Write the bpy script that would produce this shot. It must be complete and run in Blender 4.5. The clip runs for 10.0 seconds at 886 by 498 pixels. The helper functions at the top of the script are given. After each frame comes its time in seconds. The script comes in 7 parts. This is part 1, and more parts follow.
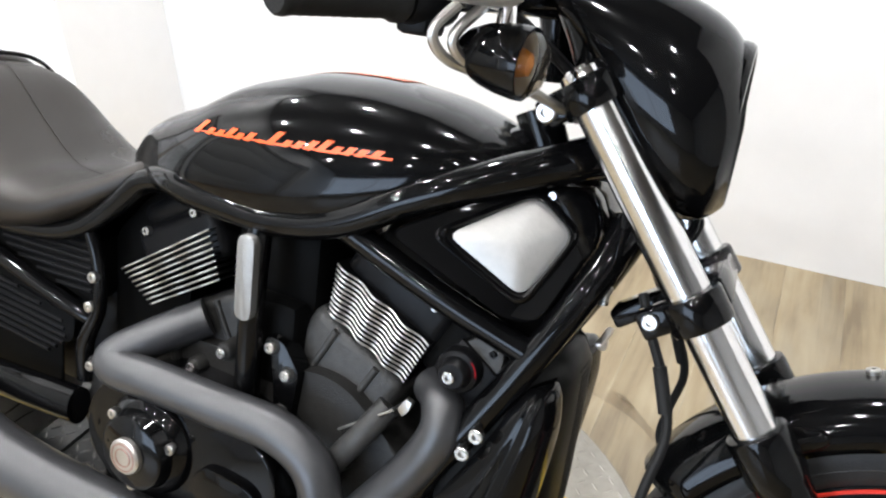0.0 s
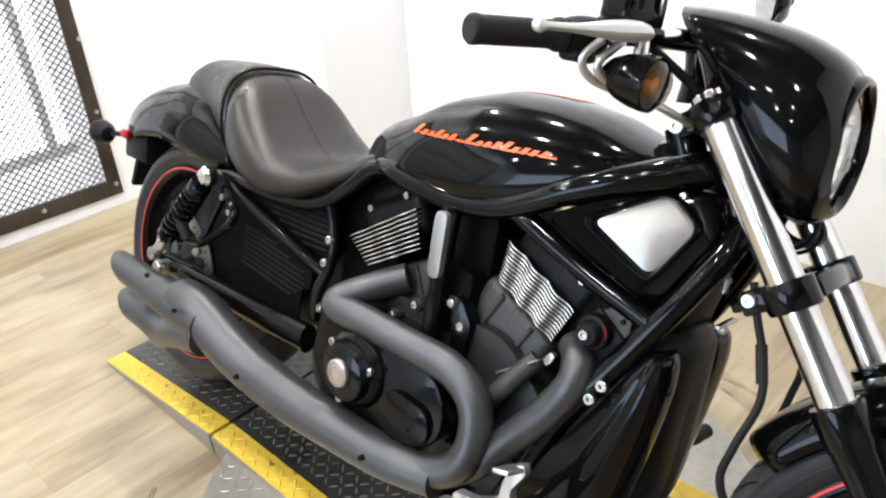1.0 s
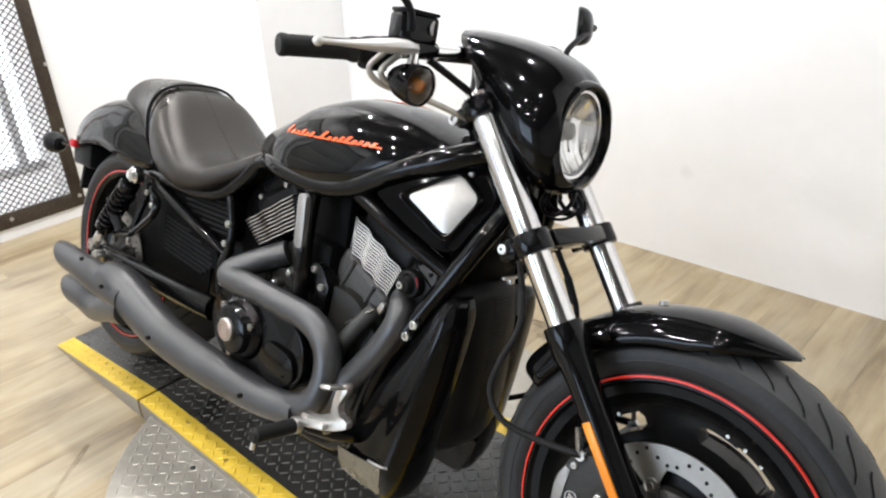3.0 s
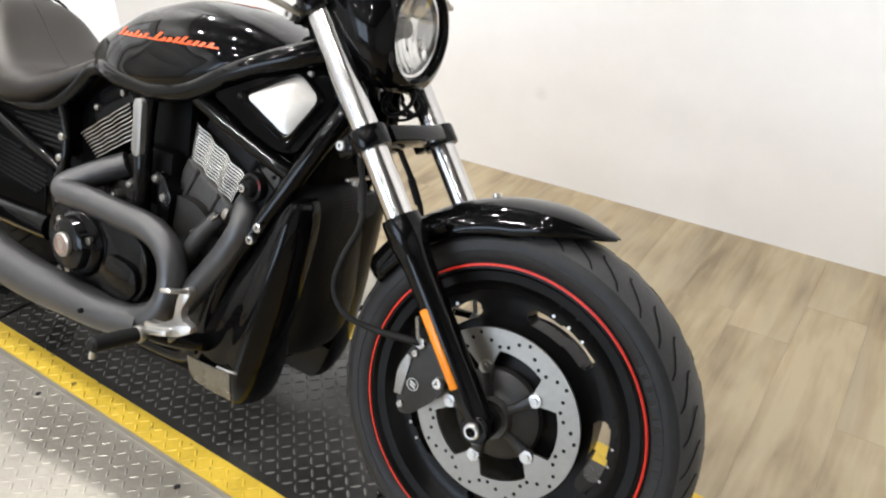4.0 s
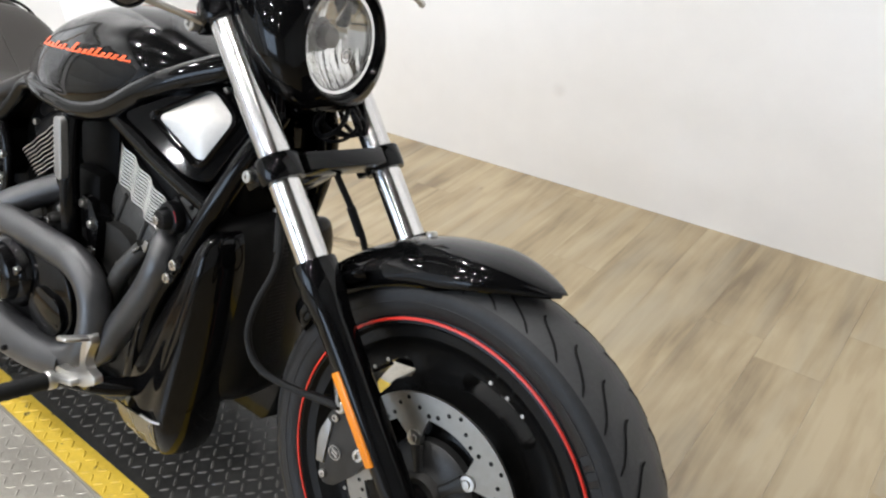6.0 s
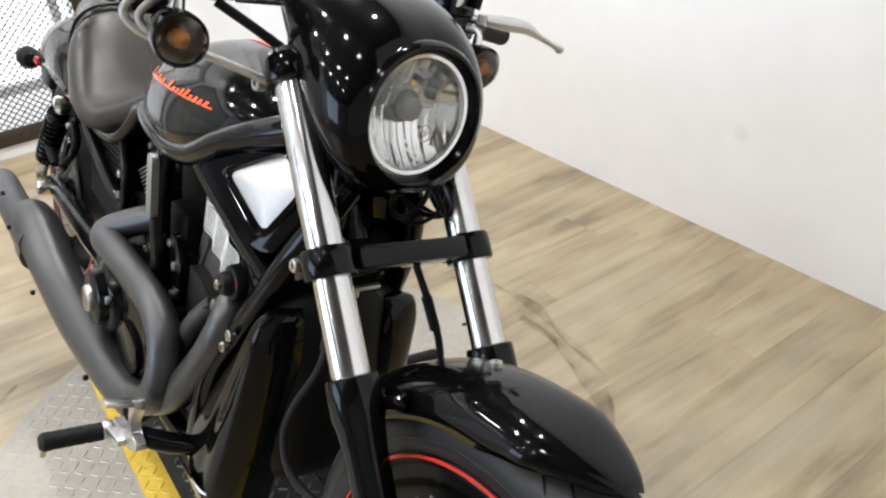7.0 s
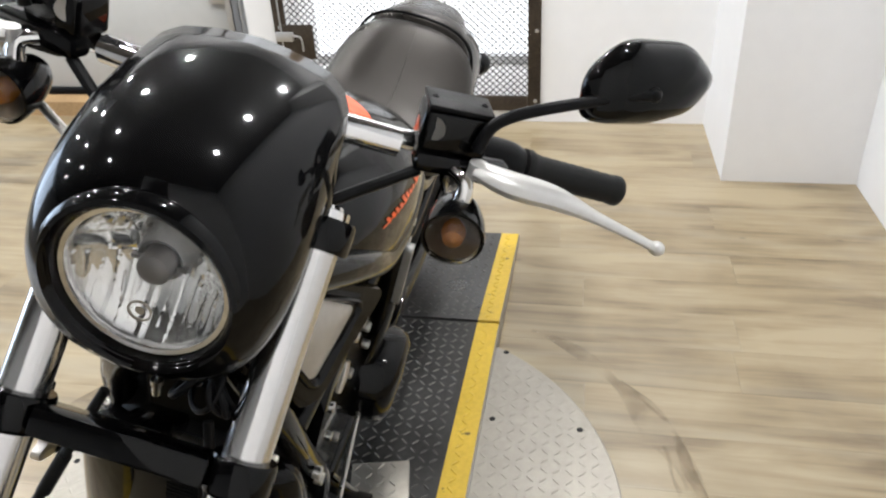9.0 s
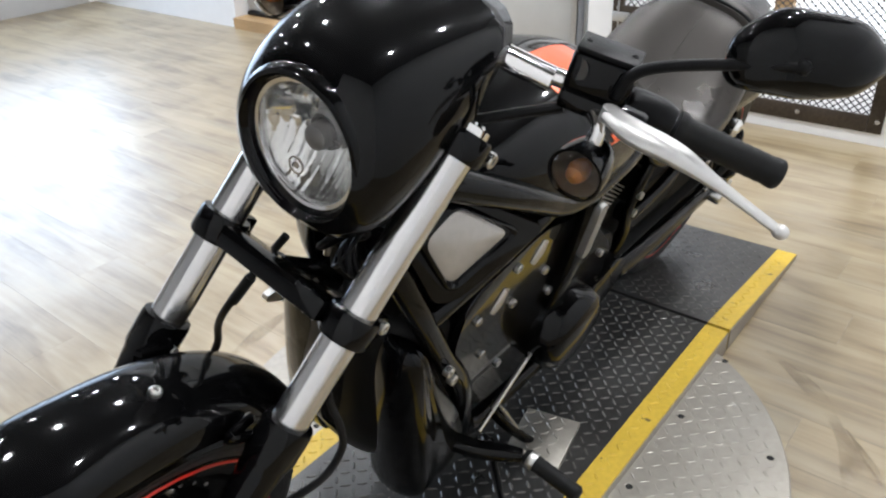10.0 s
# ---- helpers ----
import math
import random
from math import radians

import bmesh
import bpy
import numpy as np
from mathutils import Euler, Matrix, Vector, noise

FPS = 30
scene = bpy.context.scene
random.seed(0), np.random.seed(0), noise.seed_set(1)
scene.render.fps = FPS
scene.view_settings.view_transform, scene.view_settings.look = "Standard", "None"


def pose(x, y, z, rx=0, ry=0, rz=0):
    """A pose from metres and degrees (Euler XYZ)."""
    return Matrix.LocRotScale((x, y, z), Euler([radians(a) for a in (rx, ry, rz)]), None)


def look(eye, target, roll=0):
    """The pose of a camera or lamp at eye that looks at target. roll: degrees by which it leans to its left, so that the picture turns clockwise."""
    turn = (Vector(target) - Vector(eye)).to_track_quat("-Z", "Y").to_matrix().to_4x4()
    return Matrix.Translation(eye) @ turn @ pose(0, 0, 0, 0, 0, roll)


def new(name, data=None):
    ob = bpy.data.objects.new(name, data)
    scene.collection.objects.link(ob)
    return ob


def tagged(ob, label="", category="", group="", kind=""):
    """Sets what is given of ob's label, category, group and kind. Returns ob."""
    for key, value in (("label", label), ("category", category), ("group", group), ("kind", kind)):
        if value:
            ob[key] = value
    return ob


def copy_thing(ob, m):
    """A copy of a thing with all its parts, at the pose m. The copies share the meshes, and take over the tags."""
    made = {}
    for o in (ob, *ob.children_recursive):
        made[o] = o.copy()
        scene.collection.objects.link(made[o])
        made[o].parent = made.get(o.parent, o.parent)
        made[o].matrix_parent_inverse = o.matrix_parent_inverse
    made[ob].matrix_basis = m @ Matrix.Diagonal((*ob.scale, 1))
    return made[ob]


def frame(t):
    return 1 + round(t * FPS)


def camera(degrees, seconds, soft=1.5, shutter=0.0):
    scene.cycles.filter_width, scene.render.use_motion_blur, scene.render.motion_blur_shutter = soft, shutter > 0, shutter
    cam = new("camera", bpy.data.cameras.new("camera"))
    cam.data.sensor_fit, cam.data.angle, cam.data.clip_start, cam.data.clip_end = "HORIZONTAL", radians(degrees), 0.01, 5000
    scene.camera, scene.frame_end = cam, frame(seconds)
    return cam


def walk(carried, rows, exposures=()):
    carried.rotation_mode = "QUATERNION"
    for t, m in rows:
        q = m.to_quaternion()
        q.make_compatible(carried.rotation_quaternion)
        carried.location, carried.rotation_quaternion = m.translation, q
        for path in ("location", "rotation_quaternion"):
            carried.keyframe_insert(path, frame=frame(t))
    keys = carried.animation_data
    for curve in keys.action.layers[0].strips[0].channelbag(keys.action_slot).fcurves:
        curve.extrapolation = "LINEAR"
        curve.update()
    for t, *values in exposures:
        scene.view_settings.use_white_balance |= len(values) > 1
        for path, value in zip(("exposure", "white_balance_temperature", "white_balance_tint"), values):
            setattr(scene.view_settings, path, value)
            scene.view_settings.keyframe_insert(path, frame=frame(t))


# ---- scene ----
cam = camera(60.9, 10.0, soft=2.2)
PATH = [
    (0, (0.696, -0.723, 1.28), (-0.066, 0.799, 0.229), -0.4),
    (0.5, (0.787, -0.769, 1.289), (-0.307, 0.621, 0.354), -3.2),
    (1, (0.909, -0.909, 1.342), (-0.328, 0.335, 0.383), -3.7),
    (1.5, (1.034, -0.963, 1.367), (-0.368, 0.175, 0.506), -4.0),
    (2, (1.227, -0.914, 1.381), (-0.22, 0.163, 0.516), -1.4),
    (2.5, (1.318, -0.91, 1.372), (-0.076, 0.245, 0.522), -1.3),
    (2.7, (1.332, -0.949, 1.382), (-0.003, 0.266, 0.52), -2.6),
    (3.8, (1.449, -0.965, 1.316), (0.416, 0.434, 0.328), -0.7),
    (4, (1.459, -0.959, 1.305), (0.493, 0.46, 0.279), -0.0),
    (4.5, (1.486, -0.943, 1.265), (0.633, 0.494, 0.167), 0.9),
    (5, (1.486, -0.958, 1.24), (0.772, 0.479, 0.047), 1.8),
    (5.5, (1.474, -0.869, 1.272), (0.646, 0.554, 0.136), -0.5),
    (6, (1.506, -0.632, 1.281), (0.408, 0.657, 0.217), -2.9),
    (6.2, (1.516, -0.568, 1.279), (0.302, 0.633, 0.239), -3.7),
    (7.3, (1.397, -0.207, 1.322), (-0.12, 0.555, 0.265), -4.0),
    (7.5, (1.415, -0.116, 1.315), (-0.194, 0.478, 0.287), -3.5),
    (8, (1.45, 0.169, 1.332), (-0.266, 0.347, 0.32), -5.5),
    (8.5, (1.301, 0.4, 1.292), (-0.415, 0.322, 0.267), -2.8),
    (9, (1.144, 0.572, 1.295), (-0.544, 0.216, 0.284), -3.4),
    (9.5, (1.093, 0.731, 1.271), (-0.328, -0.141, 0.166), -3.0),
    (10, (1.158, 0.833, 1.255), (-0.173, -0.284, 0.264), -2.8),
]
walk(cam, [(t, look(eye, target, roll)) for t, eye, target, roll in PATH],
     exposures=[(0.0, 0.18, 6180, 10), (0.5, 0.17, 6200, 10), (2.5, 0.02, 6270, 10), (4.0, -0.03, 6450, 10), (5.0, -0.07, 6530, 10), (6.0, -0.13, 6280, 10), (7.5, -0.19, 6260, 10), (8.5, -0.27, 6400, 10), (9.5, -0.40, 6100, 10), (10.0, -0.38, 6060, 10)])

# ---- world and lamps ----
FLOOR = -0.07
CEIL = 3.05
world = bpy.data.worlds.new("world")
scene.world = world
world.use_nodes = True
wn = world.node_tree.nodes
sky = wn.new("ShaderNodeTexSky")
sky.sky_type, sky.sun_disc = "NISHITA", False
sky.sun_elevation, sky.sun_rotation = radians(35), radians(200)
wn["Background"].inputs["Strength"].default_value = 0.12
world.node_tree.links.new(sky.outputs["Color"], wn["Background"].inputs["Color"])
scene.view_settings.exposure = 0.0


def lamp(name, loc, target, power, size, colour, shape="DISK", size_y=None):
    data = bpy.data.lights.new(name, "AREA")
    data.shape, data.size, data.energy, data.color = shape, size, power, colour
    if size_y:
        data.size_y = size_y
    ob = new(name, data)
    ob.matrix_world = look(loc, target)
    return ob


# rows of round ceiling downlights
LAMPS = [(x, y) for x in (-1.9, -0.8, 0.3, 1.3) for y in (-3.6, -2.2, -0.8, 0.75) if (x, y) != (1.3, 0.75)]
for lx, ly in LAMPS:
    lamp("ceiling_lamp", (lx, ly, CEIL - 0.03), (lx, ly, 0), {-1.9: 31, -0.8: 27, 0.3: 20, 1.3: 12.5}[lx] * {-3.6: 1.0, -2.2: 0.85, -0.8: 0.85, 0.75: 1.08}[ly], 0.10, (1.0, 0.98, 0.95))
# daylight through the shop windows in the far side wall
lamp("window_daylight", (-0.9, -6.05, 1.68), (-0.9, 0, 1.3), 100, 3.0, (0.72, 0.84, 1.0), "RECTANGLE", 2.1)


# ---- materials ----
def material(name, base, rough=0.5, metal=0.0, vary=0.15, scale=30.0, bump=0.0, bump_scale=200.0, coat=0.0, fine=0.0,
             rough_vary=0.1, trans=0.0, ior=1.45, spec=0.5):
    """A surface with a broad and a fine variation of colour and gloss, and a fine relief."""
    m = bpy.data.materials.new(name)
    m.use_nodes = True
    nt = m.node_tree
    n, l = nt.nodes, nt.links
    b = n["Principled BSDF"]
    tc = n.new("ShaderNodeTexCoord")
    noise_a, noise_b = n.new("ShaderNodeTexNoise"), n.new("ShaderNodeTexNoise")
    noise_a.inputs["Scale"].default_value, noise_a.inputs["Detail"].default_value = scale * 0.15, 5
    noise_b.inputs["Scale"].default_value, noise_b.inputs["Detail"].default_value = scale * 3, 4
    for k in (noise_a, noise_b):
        l.new(tc.outputs["Object"], k.inputs["Vector"])
    mix = n.new("ShaderNodeMix")
    mix.data_type = "FLOAT"
    mix.inputs[0].default_value = 0.4
    l.new(noise_a.outputs["Fac"], mix.inputs[2])
    l.new(noise_b.outputs["Fac"], mix.inputs[3])
    ramp = n.new("ShaderNodeMapRange")
    ramp.inputs["From Min"].default_value, ramp.inputs["From Max"].default_value = 0.3, 0.7
    ramp.inputs["To Min"].default_value, ramp.inputs["To Max"].default_value = 1 - vary, 1 + vary
    l.new(mix.outputs[0], ramp.inputs["Value"])
    col = n.new("ShaderNodeVectorMath")
    col.operation = "SCALE"
    col.inputs[0].default_value = base[:3]
    l.new(ramp.outputs["Result"], col.inputs["Scale"])
    l.new(col.outputs["Vector"], b.inputs["Base Color"])
    rr = n.new("ShaderNodeMapRange")
    rr.inputs["From Min"].default_value, rr.inputs["From Max"].default_value = 0.3, 0.7
    rr.inputs["To Min"].default_value, rr.inputs["To Max"].default_value = max(0.02, rough * (1 - rough_vary)), min(1, rough * (1 + rough_vary))
    l.new(noise_a.outputs["Fac"], rr.inputs["Value"])
    l.new(rr.outputs["Result"], b.inputs["Roughness"])
    b.inputs["Metallic"].default_value = metal
    b.inputs["Coat Weight"].default_value = coat
    b.inputs["Coat Roughness"].default_value = 0.055
    b.inputs["Coat IOR"].default_value = 1.33
    b.inputs["Transmission Weight"].default_value = trans
    b.inputs["IOR"].default_value = ior
    b.inputs["Specular IOR Level"].default_value = spec
    if bump:
        nb = n.new("ShaderNodeTexNoise")
        nb.inputs["Scale"].default_value, nb.inputs["Detail"].default_value = bump_scale, 3
        l.new(tc.outputs["Object"], nb.inputs["Vector"])
        bp = n.new("ShaderNodeBump")
        bp.inputs["Strength"].default_value, bp.inputs["Distance"].default_value = bump, 0.002
        l.new(nb.outputs["Fac"], bp.inputs["Height"])
        l.new(bp.outputs["Normal"], b.inputs["Normal"])
    return m


def glow(name, colour, strength):
    m = bpy.data.materials.new(name)
    m.use_nodes = True
    b = m.node_tree.nodes["Principled BSDF"]
    b.inputs["Base Color"].default_value = (*colour, 1)
    b.inputs["Emission Color"].default_value = (*colour, 1)
    b.inputs["Emission Strength"].default_value = strength
    return m


GLOSS = material("gloss_black_paint", (0.0022, 0.0022, 0.0024), 0.30, spec=0.02, vary=0.2, rough_vary=0.35, coat=0.8)
EXHAUST = material("satin_exhaust_coating", (0.027, 0.027, 0.0285), 0.35, vary=0.3, bump=0.15, bump_scale=600, spec=0.85)
MATTE = material("matte_black_plastic", (0.0030, 0.0030, 0.0030), 0.50, vary=0.25, spec=0.05)
SATIN = material("satin_black_coating", (0.006, 0.006, 0.0065), 0.34, vary=0.2, bump=0.1, bump_scale=600, spec=0.12)
ENGINE = material("matte_black_casting", (0.021, 0.0202, 0.019), 0.37, vary=0.4, bump=0.5, bump_scale=350, spec=0.36)
CASTING = material("dusty_grey_casting", (0.042, 0.041, 0.039), 0.40, vary=0.4, bump=0.4, bump_scale=350, spec=0.36)
DARK = material("black_plastic", (0.0045, 0.0045, 0.005), 0.36, vary=0.2, bump=0.2, bump_scale=500, spec=0.15)
CHROME = material("polished_chrome", (0.80, 0.79, 0.78), 0.09, 1.0, vary=0.04, rough_vary=0.3)
ALU = material("brushed_aluminium", (0.62, 0.61, 0.59), 0.32, 1.0, vary=0.1, bump=0.1, bump_scale=400)
LEVER = material("satin_alloy", (0.60, 0.59, 0.57), 0.42, 0.75, vary=0.08, bump=0.05, bump_scale=400)
STEEL = material("machined_steel", (0.50, 0.48, 0.45), 0.36, 1.0, vary=0.12, bump=0.1, bump_scale=500)
CARRIER = material("dark_cast_carrier", (0.020, 0.0195, 0.019), 0.33, 0.2, vary=0.35, bump=0.3, bump_scale=300, spec=0.45)
BOLT = material("zinc_bolt", (0.56, 0.55, 0.53), 0.28, 1.0, vary=0.15)
FORKCHROME = material("brushed_chrome", (0.66, 0.65, 0.64), 0.175, 1.0, vary=0.06, rough_vary=0.3)
WHEELPAINT = material("wheel_black_paint", (0.005, 0.005, 0.005), 0.24, vary=0.2, bump=0.06, bump_scale=500, spec=0.17)
HUBMETAL = material("grey_hub_casting", (0.12, 0.117, 0.112), 0.38, 0.8, vary=0.3, bump=0.2, bump_scale=300)
COWLING = material("satin_radiator_cowl", (0.0065, 0.0064, 0.0062), 0.40, vary=0.25, bump=0.08, bump_scale=500, spec=0.16)
TIP = material("polished_dark_alloy", (0.20, 0.19, 0.165), 0.24, 1.0, vary=0.2, rough_vary=0.4)
TREAD = material("worn_tread_rubber", (0.040, 0.040, 0.0405), 0.46, vary=0.2, scale=60, bump=0.3, bump_scale=500, spec=0.35)
RUBBER = material("tyre_rubber", (0.019, 0.0192, 0.020), 0.40, vary=0.3, bump=0.25, bump_scale=400, spec=0.28)
# black that paints the shade of tread grooves and drilled holes
RECESS_SHADE = material("recess_shade_black", (0.003, 0.003, 0.003), 0.7, vary=0.1, spec=0.2)
ROTOR = material("brake_disc_steel", (0.30, 0.285, 0.26), 0.42, 1.0, vary=0.12, bump=0.1, bump_scale=500)
GRIP = material("soft_grip_rubber", (0.011, 0.011, 0.011), 0.55, vary=0.15, bump=0.3, bump_scale=700, spec=0.2)
LEATHER = material("black_seat_vinyl", (0.0074, 0.0058, 0.0045), 0.35, vary=0.35, bump=0.16, bump_scale=900, rough_vary=0.4, spec=0.58)
LEATHER.node_tree.nodes["Principled BSDF"].inputs["Specular Tint"].default_value = (1.0, 0.94, 0.88, 1)
RED = material("red_pinstripe", (0.62, 0.035, 0.02), 0.3, vary=0.08)
ORANGE = material("orange_decal", (0.80, 0.10, 0.015), 0.3, vary=0.06)
AMBER = material("amber_reflector", (0.72, 0.23, 0.010), 0.15, vary=0.1, bump=0.4, bump_scale=300)
BULB = material("amber_bulb", (0.62, 0.26, 0.05), 0.2, 0.4, vary=0.3)
REFLECTOR = material("reflector_silver", (0.93, 0.93, 0.91), 0.07, 0.97, vary=0.04)
INSERT = material("grey_cast_insert", (0.30, 0.295, 0.285), 0.48, 0.8, vary=0.15, bump=0.3, bump_scale=500)
COPPER = material("reddish_turned_metal", (0.40, 0.27, 0.24), 0.35, 1.0, vary=0.2)
SHIELD = material("bulb_shield_grey", (0.22, 0.21, 0.20), 0.38, 0.6, vary=0.15)
REDLENS = material("red_lens", (0.35, 0.01, 0.015), 0.12, vary=0.1)


def thin_lens(name, tint):
    """A thin clear cover: see-through, with a sharp reflection that grows towards its edge."""
    m = bpy.data.materials.new(name)
    m.use_nodes = True
    n, l = m.node_tree.nodes, m.node_tree.links
    n.remove(n["Principled BSDF"])
    see, shine, mix = (n.new("ShaderNode" + k) for k in ("BsdfTransparent", "BsdfGlossy", "MixShader"))
    see.inputs["Color"].default_value = (*tint, 1)
    shine.inputs["Roughness"].default_value = 0.02
    facing, power, rise = n.new("ShaderNodeLayerWeight"), n.new("ShaderNodeMath"), n.new("ShaderNodeMath")
    facing.inputs["Blend"].default_value = 0.5
    power.operation, rise.operation = "POWER", "MULTIPLY_ADD"
    power.inputs[1].default_value = 4.0
    rise.inputs[1].default_value, rise.inputs[2].default_value = 0.75, 0.03
    l.new(facing.outputs["Facing"], power.inputs[0])
    l.new(power.outputs[0], rise.inputs[0])
    l.new(rise.outputs[0], mix.inputs[0])
    l.new(see.outputs[0], mix.inputs[1])
    l.new(shine.outputs[0], mix.inputs[2])
    l.new(mix.outputs[0], n["Material Output"].inputs["Surface"])
    return m


GLASS = thin_lens("clear_lens", (0.95, 0.95, 0.95))
SMOKE = thin_lens("smoked_lens", (0.84, 0.80, 0.74))
WALL = material("white_wall_paint", (0.795, 0.79, 0.785), 0.55, vary=0.03, scale=4, bump=0.12, bump_scale=120)
TRIM = material("white_trim_paint", (0.78, 0.77, 0.75), 0.4, vary=0.04, scale=6)
CEILING = material("dark_ceiling_paint", (0.052, 0.045, 0.038), 0.8, vary=0.15, scale=4)
FARWALL = material("grey_wall_paint", (0.45, 0.445, 0.435), 0.6, vary=0.08, scale=4)
PANEL = material("grey_door_panel", (0.46, 0.46, 0.445), 0.45, vary=0.05, scale=5)
GALV = material("galvanised_track", (0.52, 0.52, 0.52), 0.4, 0.8, vary=0.15)
PINE = material("pine_timber", (0.42, 0.27, 0.13), 0.55, vary=0.3, scale=25, bump=0.2)
RUSTY = material("oiled_steel_frame", (0.050, 0.039, 0.029), 0.42, 0.4, vary=0.55, scale=25, bump=0.25, bump_scale=120)
WIRE = material("expanded_metal", (0.075, 0.074, 0.074), 0.45, 0.5, vary=0.2)
PLATE = material("tread_plate_aluminium", (0.345, 0.322, 0.282), 0.46, 0.72, vary=0.16, scale=18, bump=0.15, bump_scale=150)
BLACKPLATE = material("black_tread_plate", (0.028, 0.027, 0.025), 0.35, vary=0.6, scale=22, bump=0.3, bump_scale=150, rough_vary=0.4, spec=0.75)
YELLOW = material("yellow_floor_paint", (0.66, 0.45, 0.045), 0.45, vary=0.18, scale=25, bump=0.25, bump_scale=150)
_n, _l = YELLOW.node_tree.nodes, YELLOW.node_tree.links
_t, _r, _m = _n.new("ShaderNodeTexNoise"), _n.new("ShaderNodeMapRange"), _n.new("ShaderNodeMix")
_g = _n.new("ShaderNodeNewGeometry")
_t.inputs["Scale"].default_value, _t.inputs["Detail"].default_value = 26, 6
_r.inputs["From Min"].default_value, _r.inputs["From Max"].default_value = 0.66, 0.70
_r.inputs["To Max"].default_value = 0.85
_m.data_type = "RGBA"
_m.inputs[7].default_value = (0.055, 0.045, 0.03, 1)
_b = _n["Principled BSDF"]
_c = _b.inputs["Base Color"].links[0].from_socket
_l.new(_g.outputs["Position"], _t.inputs["Vector"])
_l.new(_t.outputs["Fac"], _r.inputs["Value"])
_l.new(_r.outputs["Result"], _m.inputs[0])
_l.new(_c, _m.inputs[6])
_l.new(_m.outputs[2], _b.inputs["Base Color"])
JOINT = material("joint_brown", (0.17, 0.13, 0.08), 0.8, vary=0.2)
LUGWEAR = material("worn_black_lug", (0.100, 0.095, 0.087), 0.36, vary=0.95, scale=14, rough_vary=0.3)
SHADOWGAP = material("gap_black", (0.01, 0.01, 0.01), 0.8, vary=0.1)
SCUFF = material("floor_scuff", (0.19, 0.135, 0.075), 0.5, vary=0.3, scale=40)
_n, _l = SCUFF.node_tree.nodes, SCUFF.node_tree.links
_t = _n.new("ShaderNodeTexNoise")
_t.inputs["Scale"].default_value, _t.inputs["Detail"].default_value = 7, 8
_r = _n.new("ShaderNodeMapRange")
_r.inputs["From Min"].default_value, _r.inputs["From Max"].default_value = 0.40, 0.75
_r.inputs["To Max"].default_value = 0.60
_g = _n.new("ShaderNodeNewGeometry")
_l.new(_g.outputs["Position"], _t.inputs["Vector"])
_l.new(_t.outputs["Fac"], _r.inputs["Value"])
_l.new(_r.outputs["Result"], _n["Principled BSDF"].inputs["Alpha"])

SMUDGE = material("wall_smudge", (0.50, 0.40, 0.33), 0.6, vary=0.2, scale=60)
_n, _l = SMUDGE.node_tree.nodes, SMUDGE.node_tree.links
_t = _n.new("ShaderNodeTexNoise")
_t.inputs["Scale"].default_value, _t.inputs["Detail"].default_value = 28, 6
_r = _n.new("ShaderNodeMapRange")
_r.inputs["From Min"].default_value, _r.inputs["From Max"].default_value = 0.42, 0.85
_r.inputs["To Max"].default_value = 0.45
_l.new(_t.outputs["Fac"], _r.inputs["Value"])
_g, _d, _f, _m = _n.new("ShaderNodeNewGeometry"), _n.new("ShaderNodeVectorMath"), _n.new("ShaderNodeMapRange"), _n.new("ShaderNodeMath")
_d.operation, _m.operation = "DISTANCE", "MULTIPLY"
_d.inputs[1].default_value = (0.168, 1.627, 0.305)
_f.inputs["From Min"].default_value, _f.inputs["From Max"].default_value = 0.036, 0.0
_l.new(_g.outputs["Position"], _d.inputs[0])
_l.new(_d.outputs["Value"], _f.inputs["Value"])
_l.new(_f.outputs["Result"], _m.inputs[0])
_l.new(_r.outputs["Result"], _m.inputs[1])
_l.new(_m.outputs[0], _n["Principled BSDF"].inputs["Alpha"])


def perforated(name):
    """A fine silver mesh screen."""
    m = material(name, (0.49, 0.475, 0.45), 0.46, 0.85, vary=0.10)
    nt = m.node_tree
    n, l = nt.nodes, nt.links
    tc = n.new("ShaderNodeTexCoord")
    v = n.new("ShaderNodeTexVoronoi")
    v.inputs["Scale"].default_value, v.inputs["Randomness"].default_value = 330, 0.0
    l.new(tc.outputs["Object"], v.inputs["Vector"])
    bp = n.new("ShaderNodeBump")
    bp.inputs["Strength"].default_value, bp.inputs["Distance"].default_value = 0.18, 0.001
    l.new(v.outputs["Distance"], bp.inputs["Height"])
    l.new(bp.outputs["Normal"], n["Principled BSDF"].inputs["Normal"])
    return m


SCREEN = perforated("silver_mesh_screen")


